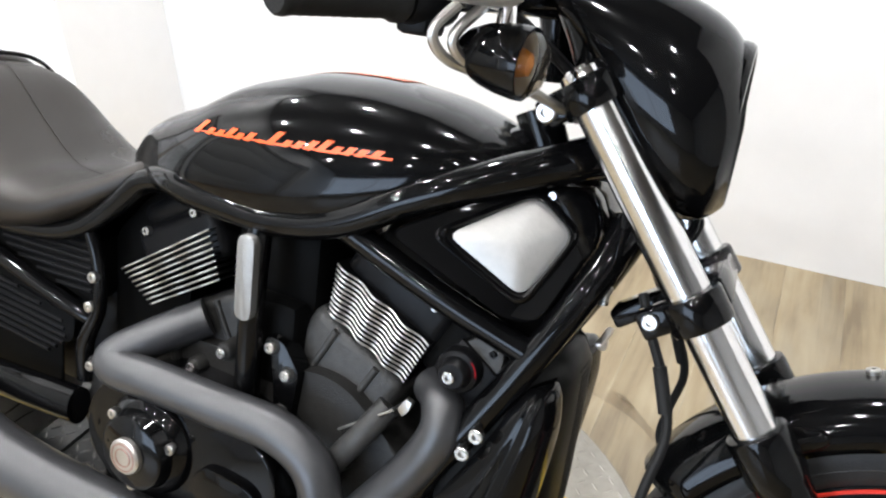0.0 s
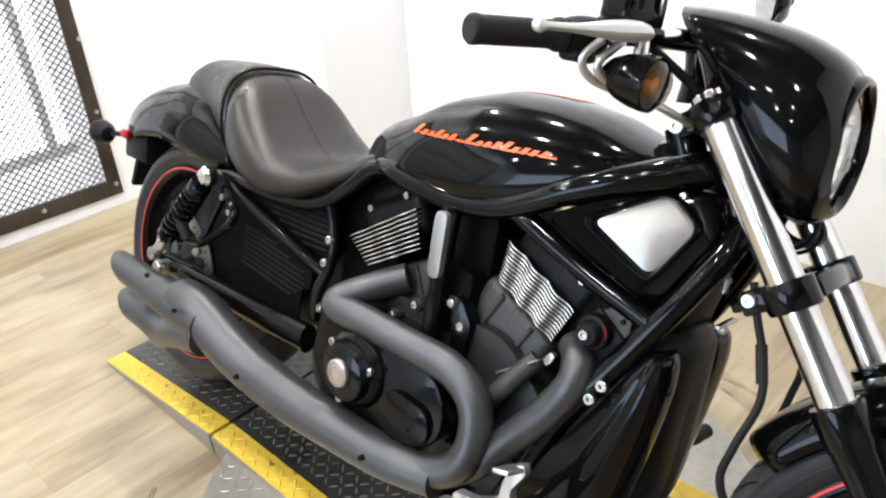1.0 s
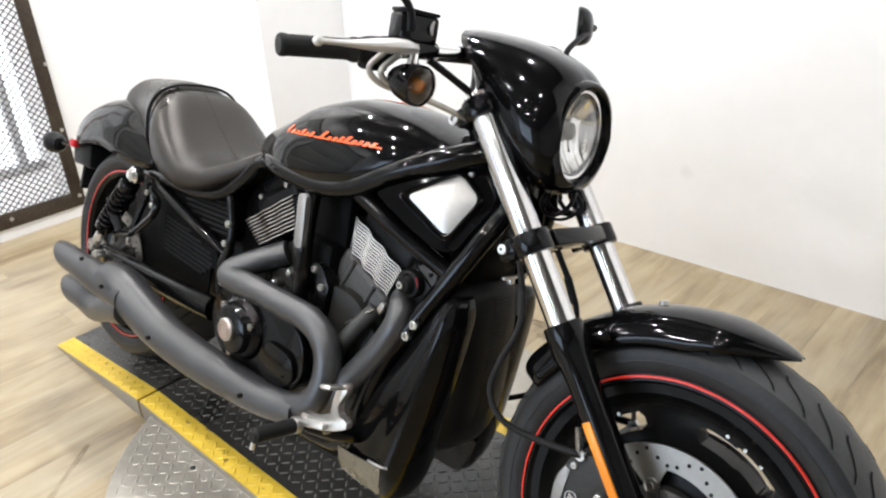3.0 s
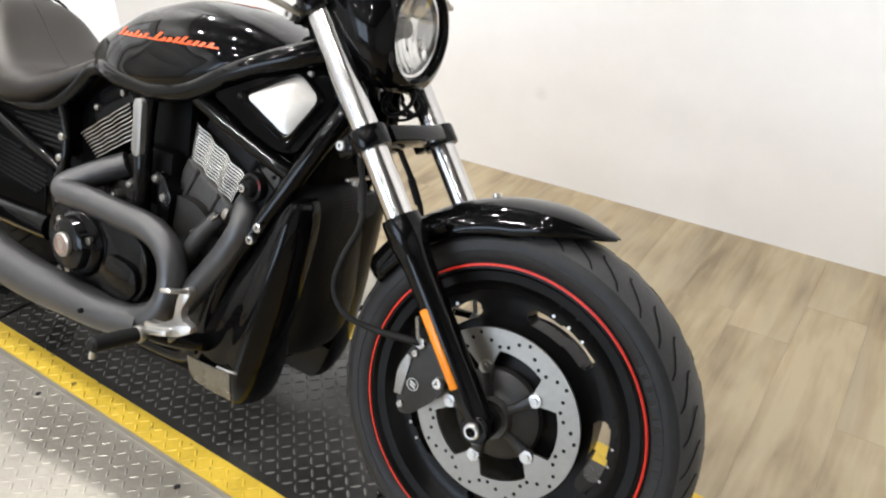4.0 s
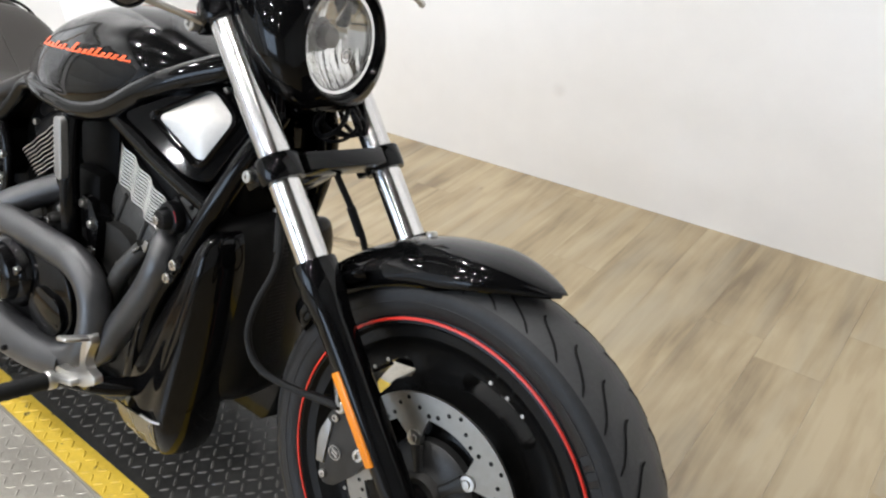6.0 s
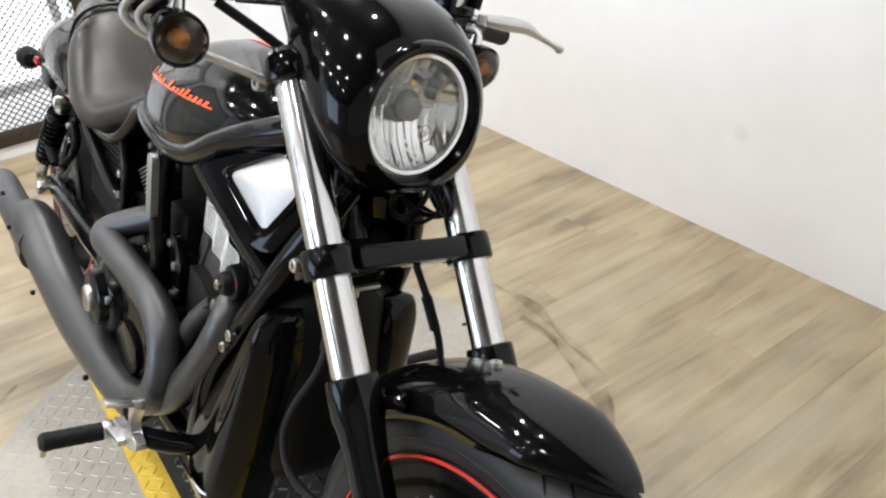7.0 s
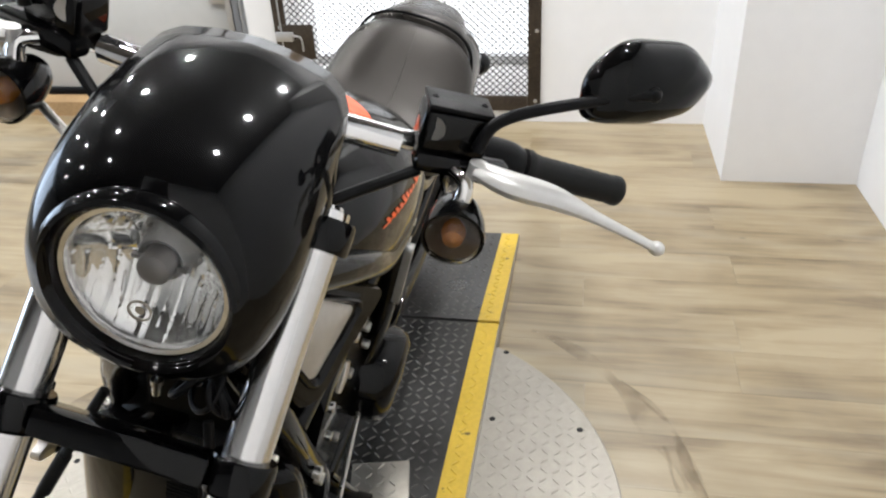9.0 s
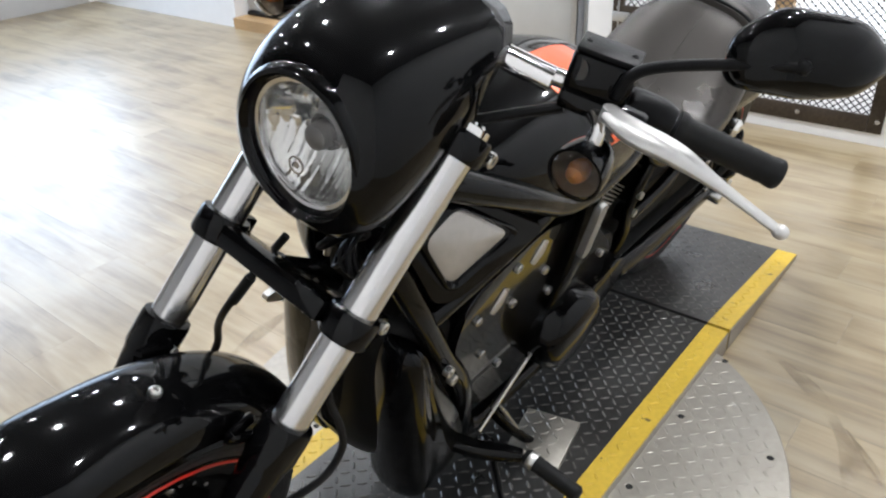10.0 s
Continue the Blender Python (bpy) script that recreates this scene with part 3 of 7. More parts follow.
# ---- turntable and platform ----
def lug_mesh(bm, area, pitch, z, height, length=0.027, width=0.0078):
    """Raised tread lugs, set in alternate directions; area(x, y) says where; z(x) is the surface."""
    x0, x1, y0, y1 = area[1]
    nx, ny = int((x1 - x0) / pitch), int((y1 - y0) / pitch)
    for i in range(nx):
        for j in range(ny):
            x, y = x0 + (i + 0.5) * pitch, y0 + (j + 0.5) * pitch
            if not area[0](x, y):
                continue
            ang = radians(45 if (i + j) % 2 else -45)
            c, s = math.cos(ang), math.sin(ang)
            base = []
            for u, v in ((-1, 0), (-0.35, -1), (0.35, -1), (1, 0), (0.35, 1), (-0.35, 1)):
                dx, dy = u * length / 2, v * width / 2
                base.append((x + c * dx - s * dy, y + s * dx + c * dy))
            lo = [bm.verts.new((px, py, z(px) - 0.0004)) for px, py in base]
            hi = [bm.verts.new((x + c * u * length / 2, y + s * u * length / 2, z(x + c * u * length / 2) + height)) for u in (-0.55, 0.55)]
            bm.faces.new((lo[0], lo[1], hi[0]))
            bm.faces.new((lo[1], lo[2], hi[1], hi[0]))
            bm.faces.new((lo[2], lo[3], hi[1]))
            bm.faces.new((lo[3], lo[4], hi[1]))
            bm.faces.new((lo[4], lo[5], hi[0], hi[1]))
            bm.faces.new((lo[5], lo[0], hi[0]))


PX0, PX1, SX0, SX1, PY0, PY1 = -1.258, 1.326, -0.62, 0.71, -0.28, 0.352
DISC = (0.04, 0.025, 0.668)
DISC_Z = -0.024


def deck(x):
    if x > SX1:
        return (FLOOR + 0.006) * (x - SX1) / (PX1 - SX1)
    if x < SX0:
        return (FLOOR + 0.006) * (SX0 - x) / (SX0 - PX0)
    return 0.0


table = tagged(new("turntable", None), "round aluminium tread plate turntable on the plank floor", "turntable")
table.location = (DISC[0], DISC[1], FLOOR)
bm = bmesh.new()
lathe(bm, [(0.60, FLOOR + 0.001), (DISC[2], FLOOR + 0.001), (DISC[2], DISC_Z - 0.003), (DISC[2] - 0.003, DISC_Z), (0.02, DISC_Z)], (DISC[0], DISC[1], 0), (0, 0, 1), 128)
disc_ob = part("disc", bm, PLATE, table)
bm = bmesh.new()
lug_mesh(bm, (lambda x, y: (x - DISC[0]) ** 2 + (y - DISC[1]) ** 2 < (DISC[2] - 0.018) ** 2 and not (PY0 - 0.012 < y < PY1 + 0.012), (-0.66, 0.74, -0.66, 0.71)), 0.029, lambda x: DISC_Z, 0.0010)
lug_ob = tagged(part("tread_lug_field", bm, PLATE, table, smooth=False), "raised tread plate lugs", kind="stuff")
scr2 = bmesh.new()
lathe(scr2, [(0.0, 0.002), (0.006, 0.0018), (0.008, 0.0)], (0, 0, 0), (0, 0, 1), 12)
scr2_mesh = finish("screw", scr2, SHADOWGAP)
inv = Matrix.Translation((-DISC[0], -DISC[1], -FLOOR))
screws = [(0.019, 0.648), (-0.248, 0.378), (-0.515, 0.385), (-0.236, 0.593), (0.025, 0.378), (0.33, 0.56), (0.02, -0.60), (-0.25, -0.55), (0.36, -0.52), (-0.25, -0.32), (0.3, -0.32)]
for x, y in screws:
    shared("screw", scr2_mesh, table, Matrix.Translation((x, y, DISC_Z))).matrix_parent_inverse = inv
for ob in (disc_ob, lug_ob):
    ob.matrix_parent_inverse = inv

ramp = tagged(new("display_platform", None), "black tread plate platform with yellow edges and ramped ends", "platform")
ramp.location = (0.04, 0.036, FLOOR)
ramp_inv = Matrix.Translation((-0.04, -0.036, -FLOOR))
YW = 0.062


def deck_piece(name, x0, x1, y0, y1, mat, label=""):
    bm = bmesh.new()
    v = [bm.verts.new((x, y, z)) for x in (x0, x1) for y in (y0, y1) for z in (FLOOR + 0.001, deck(x))]
    for q in ((0, 1, 3, 2), (4, 6, 7, 5), (0, 4, 5, 1), (2, 3, 7, 6), (1, 5, 7, 3), (0, 2, 6, 4)):
        bm.faces.new([v[i] for i in q])
    ob = part(name, bm, mat, ramp, label, smooth=False)
    ob.matrix_parent_inverse = ramp_inv
    return ob


G = 0.0065
# solid black filler in each joint, its colour replacing the gap's own shade
for xs in (SX0, SX1):
    bm = bmesh.new()
    box(bm, (xs, (PY0 + PY1) / 2, FLOOR / 2 - 0.004), (2 * G - 0.001, PY1 - PY0 - 0.006, -FLOOR - 0.012))
    ob = part("joint_shade_filler", bm, SHADOWGAP, ramp, "black filler standing in for the shade between the platform sections", smooth=False)
    ob.matrix_parent_inverse = ramp_inv
for nm, x0, x1 in (("ramp_end", PX0, SX0 - G), ("deck", SX0 + G, SX1 - G), ("ramp_end", SX1 + G, PX1)):
    deck_piece(nm, x0, x1, PY0 + YW, PY1 - YW, BLACKPLATE, "black painted tread plate")
    for y0, y1 in ((PY0, PY0 + YW - 0.0002), (PY1 - YW + 0.0002, PY1)):
        deck_piece("edge_strip", x0, x1, y0, y1, YELLOW, "yellow painted edge strip")
    # bare side plates
    for y, s in ((PY0, -1), (PY1, 1)):
        bm = bmesh.new()
        v = [bm.verts.new((x, y + d, z)) for x in (x0, x1) for d in (0.0004 * s, 0.003 * s) for z in (FLOOR + 0.001, max(deck(x) - 0.004, FLOOR + 0.002))]
        for q in ((0, 1, 3, 2), (4, 6, 7, 5), (0, 4, 5, 1), (2, 3, 7, 6), (1, 5, 7, 3), (0, 2, 6, 4)):
            bm.faces.new([v[i] for i in q])
        ob = part("side_plate", bm, PLATE, ramp, "bare aluminium side plate", smooth=False)
        ob.matrix_parent_inverse = ramp_inv
for nm, cond, mat in (("tread_lug_field", lambda x, y: PY0 + YW + 0.01 < y < PY1 - YW - 0.01, LUGWEAR),
                      ("tread_lug_field", lambda x, y: PY0 + 0.008 < y < PY0 + YW - 0.006 or PY1 - YW + 0.006 < y < PY1 - 0.008, YELLOW)):
    bm = bmesh.new()
    lug_mesh(bm, ((lambda x, y, c=cond: c(x, y) and abs(x - SX0) > 0.018 and abs(x - SX1) > 0.018), (PX0 + 0.01, PX1 - 0.01, PY0, PY1)), 0.0265, deck, 0.0022)
    ob = tagged(part(nm, bm, mat, ramp, smooth=False), "raised tread plate lugs", kind="stuff")
    ob.matrix_parent_inverse = ramp_inv

# ---- the motorcycle: x ahead, y to its left, z up from its tyres, leaning on its side stand ----
LEAN = 17.3
bike = tagged(new("motorcycle", None), "glossy black cruiser motorcycle with orange lettering bars, leaning on its stand", "motorcycle")
bike.matrix_basis = Matrix.Translation((-0.018, -0.1052, -0.0157)) @ pose(0, 0, 0, -LEAN)

STEER = Matrix.Translation((0.521, -0.012, 0.934)) @ Matrix.Rotation(radians(2.6), 4, Vector((-0.584, 0, 0.812))) @ Matrix.Translation((-0.50, 0, -0.93))


def bpart(name, bm, mat, parent=None, label="", sharp=35.0, smooth=True, steer=False):
    if steer:
        bmesh.ops.transform(bm, matrix=STEER, verts=bm.verts)
    return part(name, bm, mat, parent or bike, label, sharp, smooth)


def bolt(bm, at, axis, r=0.008, h=0.006):
    """A socket screw head."""
    lathe(bm, [(r, -0.004), (r, h * 0.8), (r * 0.85, h), (r * 0.45, h), (r * 0.42, h * 0.4), (0.0, h * 0.4)], at, axis, 14)


def bolts(parent, places, axis=(0, -1, 0), r=0.008, mat=None, steer=False, name="bolt"):
    for p in places:
        bm = bmesh.new()
        bolt(bm, p, axis, r, r * 0.8)
        bpart(name, bm, mat or BOLT, parent, steer=steer)


# -- wheels --
def wheel(name, cx, cz, R, half, ring_r, face_y, label, steer):
    """A black solid disc wheel with five curved slots, a red rim stripe and its tyre."""
    c = Vector((cx, 0, cz))

    def P(r, a, y):
        return c + Vector((r * math.sin(a), y, r * math.cos(a)))

    # disc with slots: rings of cells, the slot cells left out, with walls round them
    bm = bmesh.new()
    N = 360
    rad = [0.045, 0.075, 0.10, 0.16] + [0.172 + 0.004 * q for q in range(10)] + [0.222, 0.234, 0.246, ring_r - 0.012]
    fy = [face_y + 0.012, face_y + 0.004, face_y - 0.006, face_y - 0.012] + [face_y - 0.012 + 0.0005 * q for q in range(10)] + [face_y - 0.005, face_y + 0.002, face_y + 0.018, half - 0.012]
    S0 = radians(24)

    def slot(i, k):
        a = (math.degrees(2 * math.pi * (k + 0.5) / N - S0) + 36) % 72 - 36
        r = (rad[i] + rad[i + 1]) / 2
        off = (r - 0.190 - 0.0035 * a / 22) / 0.0165
        return abs(off) < 1 and abs(a) < 17.5 + 4.5 * math.sqrt(1 - off * off)

    front = [[bm.verts.new(P(r, 2 * math.pi * k / N, -y)) for k in range(N)] for r, y in zip(rad, fy)]
    back = [[bm.verts.new(P(r, 2 * math.pi * k / N, y)) for k in range(N)] for r, y in zip(rad, fy)]
    n = len(rad)
    for i in range(n - 1):
        for k in range(N):
            j = (k + 1) % N
            if slot(i, k):
                for (i2, k2, e) in ((i - 1, k, (i, k, i, j)), (i + 1, k, (i + 1, j, i + 1, k)), (i, k - 1, (i + 1, k, i, k)), (i, k + 1, (i, j, i + 1, j))):
                    if not slot(i2, k2 % N):
                        a, b, d, f = e
                        bm.faces.new((front[a][b], front[d][f], back[d][f], back[a][b]))
                continue
            bm.faces.new((front[i][k], front[i][j], front[i + 1][j], front[i + 1][k]))
            bm.faces.new((back[i][k], back[i + 1][k], back[i + 1][j], back[i][j]))
    body = bpart(name, bm, WHEELPAINT, None, label, steer=steer)
    for sy in (-1, 1):
        for q in range(5):
            for da in (-9, 0, 9):
                a = S0 + radians(72 * q + da)
                bm = bmesh.new()
                bolt(bm, P(0.2115, a, sy * (face_y - 0.0075)), (0, sy, 0), 0.0032, 0.0022)
                bpart("rivet", bm, BOLT, body, steer=steer)
    # rim lip
    bm = bmesh.new()
    lathe(bm, [(ring_r - 0.014, -half + 0.014), (ring_r - 0.006, -half + 0.004), (ring_r + 0.006, -half + 0.006), (ring_r + 0.008, -half + 0.02),
               (ring_r + 0.008, half - 0.02), (ring_r + 0.006, half - 0.006), (ring_r - 0.006, half - 0.004), (ring_r - 0.014, half - 0.014)], c, (0, 1, 0), 96, False)
    bpart("rim", bm, WHEELPAINT, body, steer=steer)
    for s in (-1, 1):
        bm = bmesh.new()
        lathe(bm, [(ring_r - 0.0014, s * (half - 0.0036)), (ring_r - 0.0005, s * (half - 0.0024)), (ring_r + 0.0020, s * (half - 0.0028)), (ring_r + 0.0032, s * (half - 0.0048))], c, (0, 1, 0), 96, False)
        bpart("rim_stripe", bm, RED, body, "red rim stripe", steer=steer)
    # tyre carcass
    bm = bmesh.new()
    d = R - ring_r
    prof = []
    for y, r in ((-0.86, 0.0), (-0.94, 0.10), (-0.985, 0.28), (-1.0, 0.45), (-0.985, 0.56), (-0.93, 0.68), (-0.80, 0.80), (-0.6, 0.895), (-0.35, 0.965), (0, 1.0)):
        prof.append((ring_r + 0.004 + (d - 0.004) * r, y * half * 1.0 if abs(y) > 0.9 else y * half))
    prof = prof + [(r, -y) for r, y in prof[-2::-1]]
    lathe(bm, prof, c, (0, 1, 0), 128, False)
    tyre = bpart("tyre", bm, RUBBER, body, "black road tyre with siped tread", steer=steer)
    # dull worn band that carries the tread
    bm = bmesh.new()
    lathe(bm, [(r + (0.0012 if 5 < k < len(prof) - 6 else 0.0), y) for k, (r, y) in enumerate(prof)][5:-5], c, (0, 1, 0), 128, False)
    bpart("tread_band", bm, TREAD, tyre, "dull grey worn tread", steer=steer)
    # tread grooves: thin dark ribbons over the shoulder, their black painting the grooves' shade
    bm = bmesh.new()
    for s in (-1, 1):
        for k in range(38):
            a0 = 2 * math.pi * (k + (0.5 if s > 0 else 0)) / 38
            line = []
            for q in range(7):
                f = q / 6
                y = s * half * (0.30 + 0.60 * f)
                yy = abs(y) / half
                rr = ring_r + 0.004 + (d - 0.004) * float(np.interp(yy, [0, 0.35, 0.6, 0.8, 0.93], [1.0, 0.965, 0.895, 0.80, 0.68]))
                a = a0 + 0.17 * f ** 1.5 - 0.008 * math.sin(f * 6.3)
                w = 0.0040 * math.sin(math.pi * (0.10 + 0.75 * f)) / rr
                line.append((rr + 0.0024, a, y, w))
            rings(bm, [[P(r, a - w, y), P(r - 0.001, a, y), P(r, a + w, y)] for r, a, y, w in line], False, False)
    tagged(bpart("groove_shade_ribbon", bm, RECESS_SHADE, tyre, "dark curved ribbons standing in for shaded tread sipes", steer=steer), kind="stuff")
    # moulded sidewall ring and raised blocks in place of writing
    bm = bmesh.new()
    for s in (-1, 1):
        lathe(bm, [(ring_r + d * 0.34, s * half * 0.993), (ring_r + d * 0.36, s * half * 1.006), (ring_r + d * 0.38, s * half * 0.999)], c, (0, 1, 0), 96, False)
    for k in range(9):
        a = radians(52 + k * 4.3)
        p = P(ring_r + d * 0.27, a, -half * 0.99)
        box(bm, p, (0.012, 0.0016, 0.016), 0.0, Matrix.Rotation(a, 3, "Y"))
    bpart("sidewall_moulding", bm, RUBBER, tyre, steer=steer)
    # hub
    bm = bmesh.new()
    lathe(bm, [(0.02, -0.085), (0.036, -0.085), (0.04, -0.07), (0.042, -0.045), (0.05, -0.03), (0.05, 0.03), (0.042, 0.045), (0.04, 0.07), (0.036, 0.085), (0.02, 0.085)], c, (0, 1, 0), 32)
    bpart("hub", bm, HUBMETAL, body, steer=steer)
    # valve
    bm = bmesh.new()
    p = P(ring_r - 0.018, radians(200), -half + 0.02)
    rod(bm, p, p + Vector((0.004, -0.02, 0.012)), 0.004)
    bpart("valve", bm, BOLT, body, steer=steer)
    return body, P


FX, FZ, FR = 0.959, 0.353, 0.352
front_wheel, FP = wheel("front_wheel", FX, FZ, FR, 0.066, 0.275, 0.034, "black solid disc front wheel with curved slots", True)
RX, RZ = -0.865, 0.345
rear_wheel, RP = wheel("rear_wheel", RX, RZ, 0.345, 0.115, 0.263, 0.05, "black solid disc rear wheel", False)


def rotor(P, s, y, parent, steer, R=0.163):
    bm = bmesh.new()
    N = 100
    inner = []
    for k in range(N):
        a = (k * 360 / N - 50) % 72
        a = min(a, 72 - a)
        f = max(0.0, 1 - (a / 13) ** 2)
        inner.append(R * (0.755 - 0.245 * f ** 0.7))
    loops = []
    for yy in (y - 0.0025, y + 0.0025):
        loops.append([P(inner[k], 2 * math.pi * k / N, yy) for k in range(N)])
        loops.append([P(R, 2 * math.pi * k / N, yy) for k in range(N)])
    loops = [loops[0], loops[1], loops[3], loops[2], loops[0]]
    vs = [[bm.verts.new(p) for p in lp] for lp in loops[:4]] 
    vs.append(vs[0])
    for a, b in zip(vs, vs[1:]):
        for i in range(N):
            j = (i + 1) % N
            bm.faces.new((a[i], a[j], b[j], b[i]))
    disc = bpart("brake_disc", bm, ROTOR, parent, "drilled steel brake disc", steer=steer)
    # no holes are cut: short black plugs, slightly proud, paint their dark insides
    bm = bmesh.new()
    for k in range(50):
        a = 2 * math.pi * k / 50
        r = R * (0.82, 0.90, 0.95, 0.86, 0.80)[k % 5]
        p = P(r, a, y)
        lathe(bm, [(0.0, -0.0031), (0.0036, -0.0031), (0.0036, 0.0031), (0.0, 0.0031)], p, (0, 1, 0), 10)
    tagged(bpart("hole_shade_field", bm, RECESS_SHADE, disc, "dark discs standing in for shaded cooling holes", steer=steer), kind="stuff")
    for k in range(5):
        bm = bmesh.new()
        a = radians(50 + 72 * k)
        p = P(R * 0.56, a, y)
        lathe(bm, [(0.0, 0.010), (0.006, 0.010), (0.0065, 0.007), (0.0125, 0.0065), (0.0135, 0.002), (0.0135, -0.004)], p, (0, s, 0), 20)
        bpart("disc_bolt", bm, BOLT, disc, steer=steer)
    bm = bmesh.new()
    o = P(0, 0, y - s * 0.003)
    lathe(bm, [(0.016, 0.024), (0.030, 0.022), (0.038, 0.012), (0.052, 0.006), (0.072, 0.003), (0.084, -0.004), (0.088, -0.014), (0.03, -0.014)], o, (0, s, 0), 48)
    carrier = bpart("disc_carrier", bm, CARRIER, disc, "dark cast disc carrier", steer=steer)
    for k in range(5):
        a = radians(50 + 72 * k)
        bm = bmesh.new()
        sweep(bm, [P(0.036, a, y + s * 0.008), P(0.055, a, y + s * 0.005), P(0.080, a, y + s * 0.001)], [0.010, 0.009, 0.013], 10, 4, squash=0.55)
        bpart("carrier_rib", bm, CARRIER, carrier, steer=steer)
    bm = bmesh.new()
    lathe(bm, [(0.024, 0.020), (0.030, 0.026), (0.034, 0.026), (0.036, 0.018)], o, (0, s, 0), 32, False)
    bpart("sensor_ring", bm, HUBMETAL, carrier, "grey sensor ring", steer=steer)


for s in (-1, 1):
    rotor(FP, s, s * 0.062, front_wheel, True)
rotor(RP, -1, -0.125, rear_wheel, False, 0.15)

# -- fork --
FT, FB = Vector((0.455, 0, 1.03)), Vector((0.961, 0, 0.357))
FD = (FB - FT).normalized()


def fork_at(z, s, y=0.121):
    return FT + FD * ((FT.z - z) / -FD.z) + Vector((0, s * y, 0))


for s in (-1, 1):
    bm = bmesh.new()
    a = fork_at(0.668, s)
    L = (fork_at(0.352, s) - a).length
    lathe(bm, [(0.024, -0.002), (0.034, 0.0), (0.0355, 0.006), (0.0355, 0.052), (0.0325, 0.060), (0.031, 0.075), (0.0285, 0.095), (0.0275, 0.16), (0.0265, L - 0.05), (0.024, L - 0.01), (0.014, L + 0.018)], a, FD, 32)
    leg = bpart("fork_slider", bm, GLOSS, None, "gloss black fork lower", steer=True)
    bm = bmesh.new()
    rod(bm, fork_at(0.660, s), fork_at(1.006, s), 0.0258, 36)
    bpart("fork_tube", bm, FORKCHROME, leg, "polished chrome fork tube", steer=True)
    bm = bmesh.new()
    lathe(bm, [(0.0258, -0.004), (0.0262, 0.0), (0.0255, 0.010), (0.018, 0.012), (0.016, 0.015), (0.0, 0.015)], fork_at(1.014, s), -FD, 28)
    bpart("fork_cap", bm, CHROME, leg, "chrome fork cap", steer=True)
    # axle lug
    bm = bmesh.new()
    ax = Vector((FX, s * 0.116, FZ))
    lathe(bm, [(0.0, -0.03), (0.026, -0.03), (0.028, -0.024), (0.028, 0.022), (0.024, 0.028), (0.0, 0.028)], ax, (0, s, 0), 28)
    bpart("axle_lug", bm, GLOSS, leg, steer=True)
    bm = bmesh.new()
    lathe(bm, [(0.0155, 0.026), (0.0155, 0.035), (0.013, 0.038), (0.0095, 0.038), (0.0085, 0.020), (0.0, 0.020)], ax, (0, s, 0), 12)
    bpart("axle_nut", bm, BOLT, leg, steer=True)
    # amber reflector on the lower leg
    p, q = fork_at(0.545, s), fork_at(0.405, s)
    out = (Vector((-0.35, s, -0.1))).normalized()
    bm = bmesh.new()
    mid = (p + q) / 2 + Vector((-0.006, s * 0.0268, -0.004))
    turn = Matrix((FD.cross(Vector((0, 1, 0))), Vector((0, 1, 0)), FD)).transposed()
    box(bm, mid, (0.0165, 0.006, 0.148), 0.0025, turn)
    bpart("side_reflector", bm, AMBER, leg, "long amber side reflector", steer=True)

# lower clamp: a black bar with split collars
bm = bmesh.new()
c = fork_at(0.787, 0)
box(bm, c + FD.cross(Vector((0, 1, 0))) * 0.012, (0.046, 0.185, 0.032), 0.006, Matrix.Rotation(radians(-36), 3, "Y"))
clamp = bpart("lower_fork_clamp", bm, GLOSS, None, "black lower triple clamp", steer=True)
for s in (-1, 1):
    bm = bmesh.new()
    lathe(bm, [(0.0262, -0.02), (0.034, -0.02), (0.036, -0.016), (0.036, 0.016), (0.034, 0.02), (0.0262, 0.02)], fork_at(0.787, s), FD, 32, False)
    bpart("clamp_collar", bm, GLOSS, clamp, steer=True)
    bm = bmesh.new()
    box(bm, fork_at(0.787, s) + Vector((-0.032, s * 0.006, -0.016)), (0.056, 0.028, 0.034), 0.005, Matrix.Rotation(radians(-36), 3, "Y"))
    bpart("clamp_lug", bm, GLOSS, clamp, steer=True)
bm = bmesh.new()
box(bm, c + Vector((-0.055, 0, -0.035)), (0.11, 0.055, 0.026), 0.006, Matrix.Rotation(radians(-36), 3, "Y"))
bpart("clamp_stem", bm, GLOSS, clamp, steer=True)
bolts(clamp, [fork_at(0.787, -1) + Vector((-0.044, -0.020, -0.020))], (0, -1, 0), 0.0095, steer=True)
bolts(clamp, [fork_at(0.787, 1) + Vector((-0.044, 0.020, -0.020))], (0, 1, 0), 0.0095, steer=True)
# upper clamp
bm = bmesh.new()
for s in (-1, 1):
    lathe(bm, [(0.0262, -0.018), (0.034, -0.018), (0.036, -0.014), (0.036, 0.014), (0.034, 0.018), (0.0262, 0.018)], fork_at(1.0, s), FD, 32, False)
    box(bm, fork_at(1.0, s) + Vector((-0.028, s * 0.004, -0.018)), (0.04, 0.028, 0.034), 0.005, Matrix.Rotation(radians(-36), 3, "Y"))
box(bm, fork_at(1.0, 0) + Vector((-0.03, 0, -0.01)), (0.085, 0.19, 0.034), 0.008, Matrix.Rotation(radians(-36), 3, "Y"))
uclamp = bpart("upper_fork_clamp", bm, GLOSS, None, "black upper triple clamp", steer=True)
for s in (-1, 1):
    bolts(uclamp, [fork_at(1.0, s) + Vector((-0.04, s * 0.022, -0.026))], (0, s, 0), 0.0115, steer=True)
# steering head
bm = bmesh.new()
hs0, hs1 = fork_at(1.0, 0) + Vector((-0.075, 0, -0.03)), fork_at(0.806, 0) + Vector((-0.115, 0, -0.055))
rod(bm, hs0, hs1, 0.030, 28)
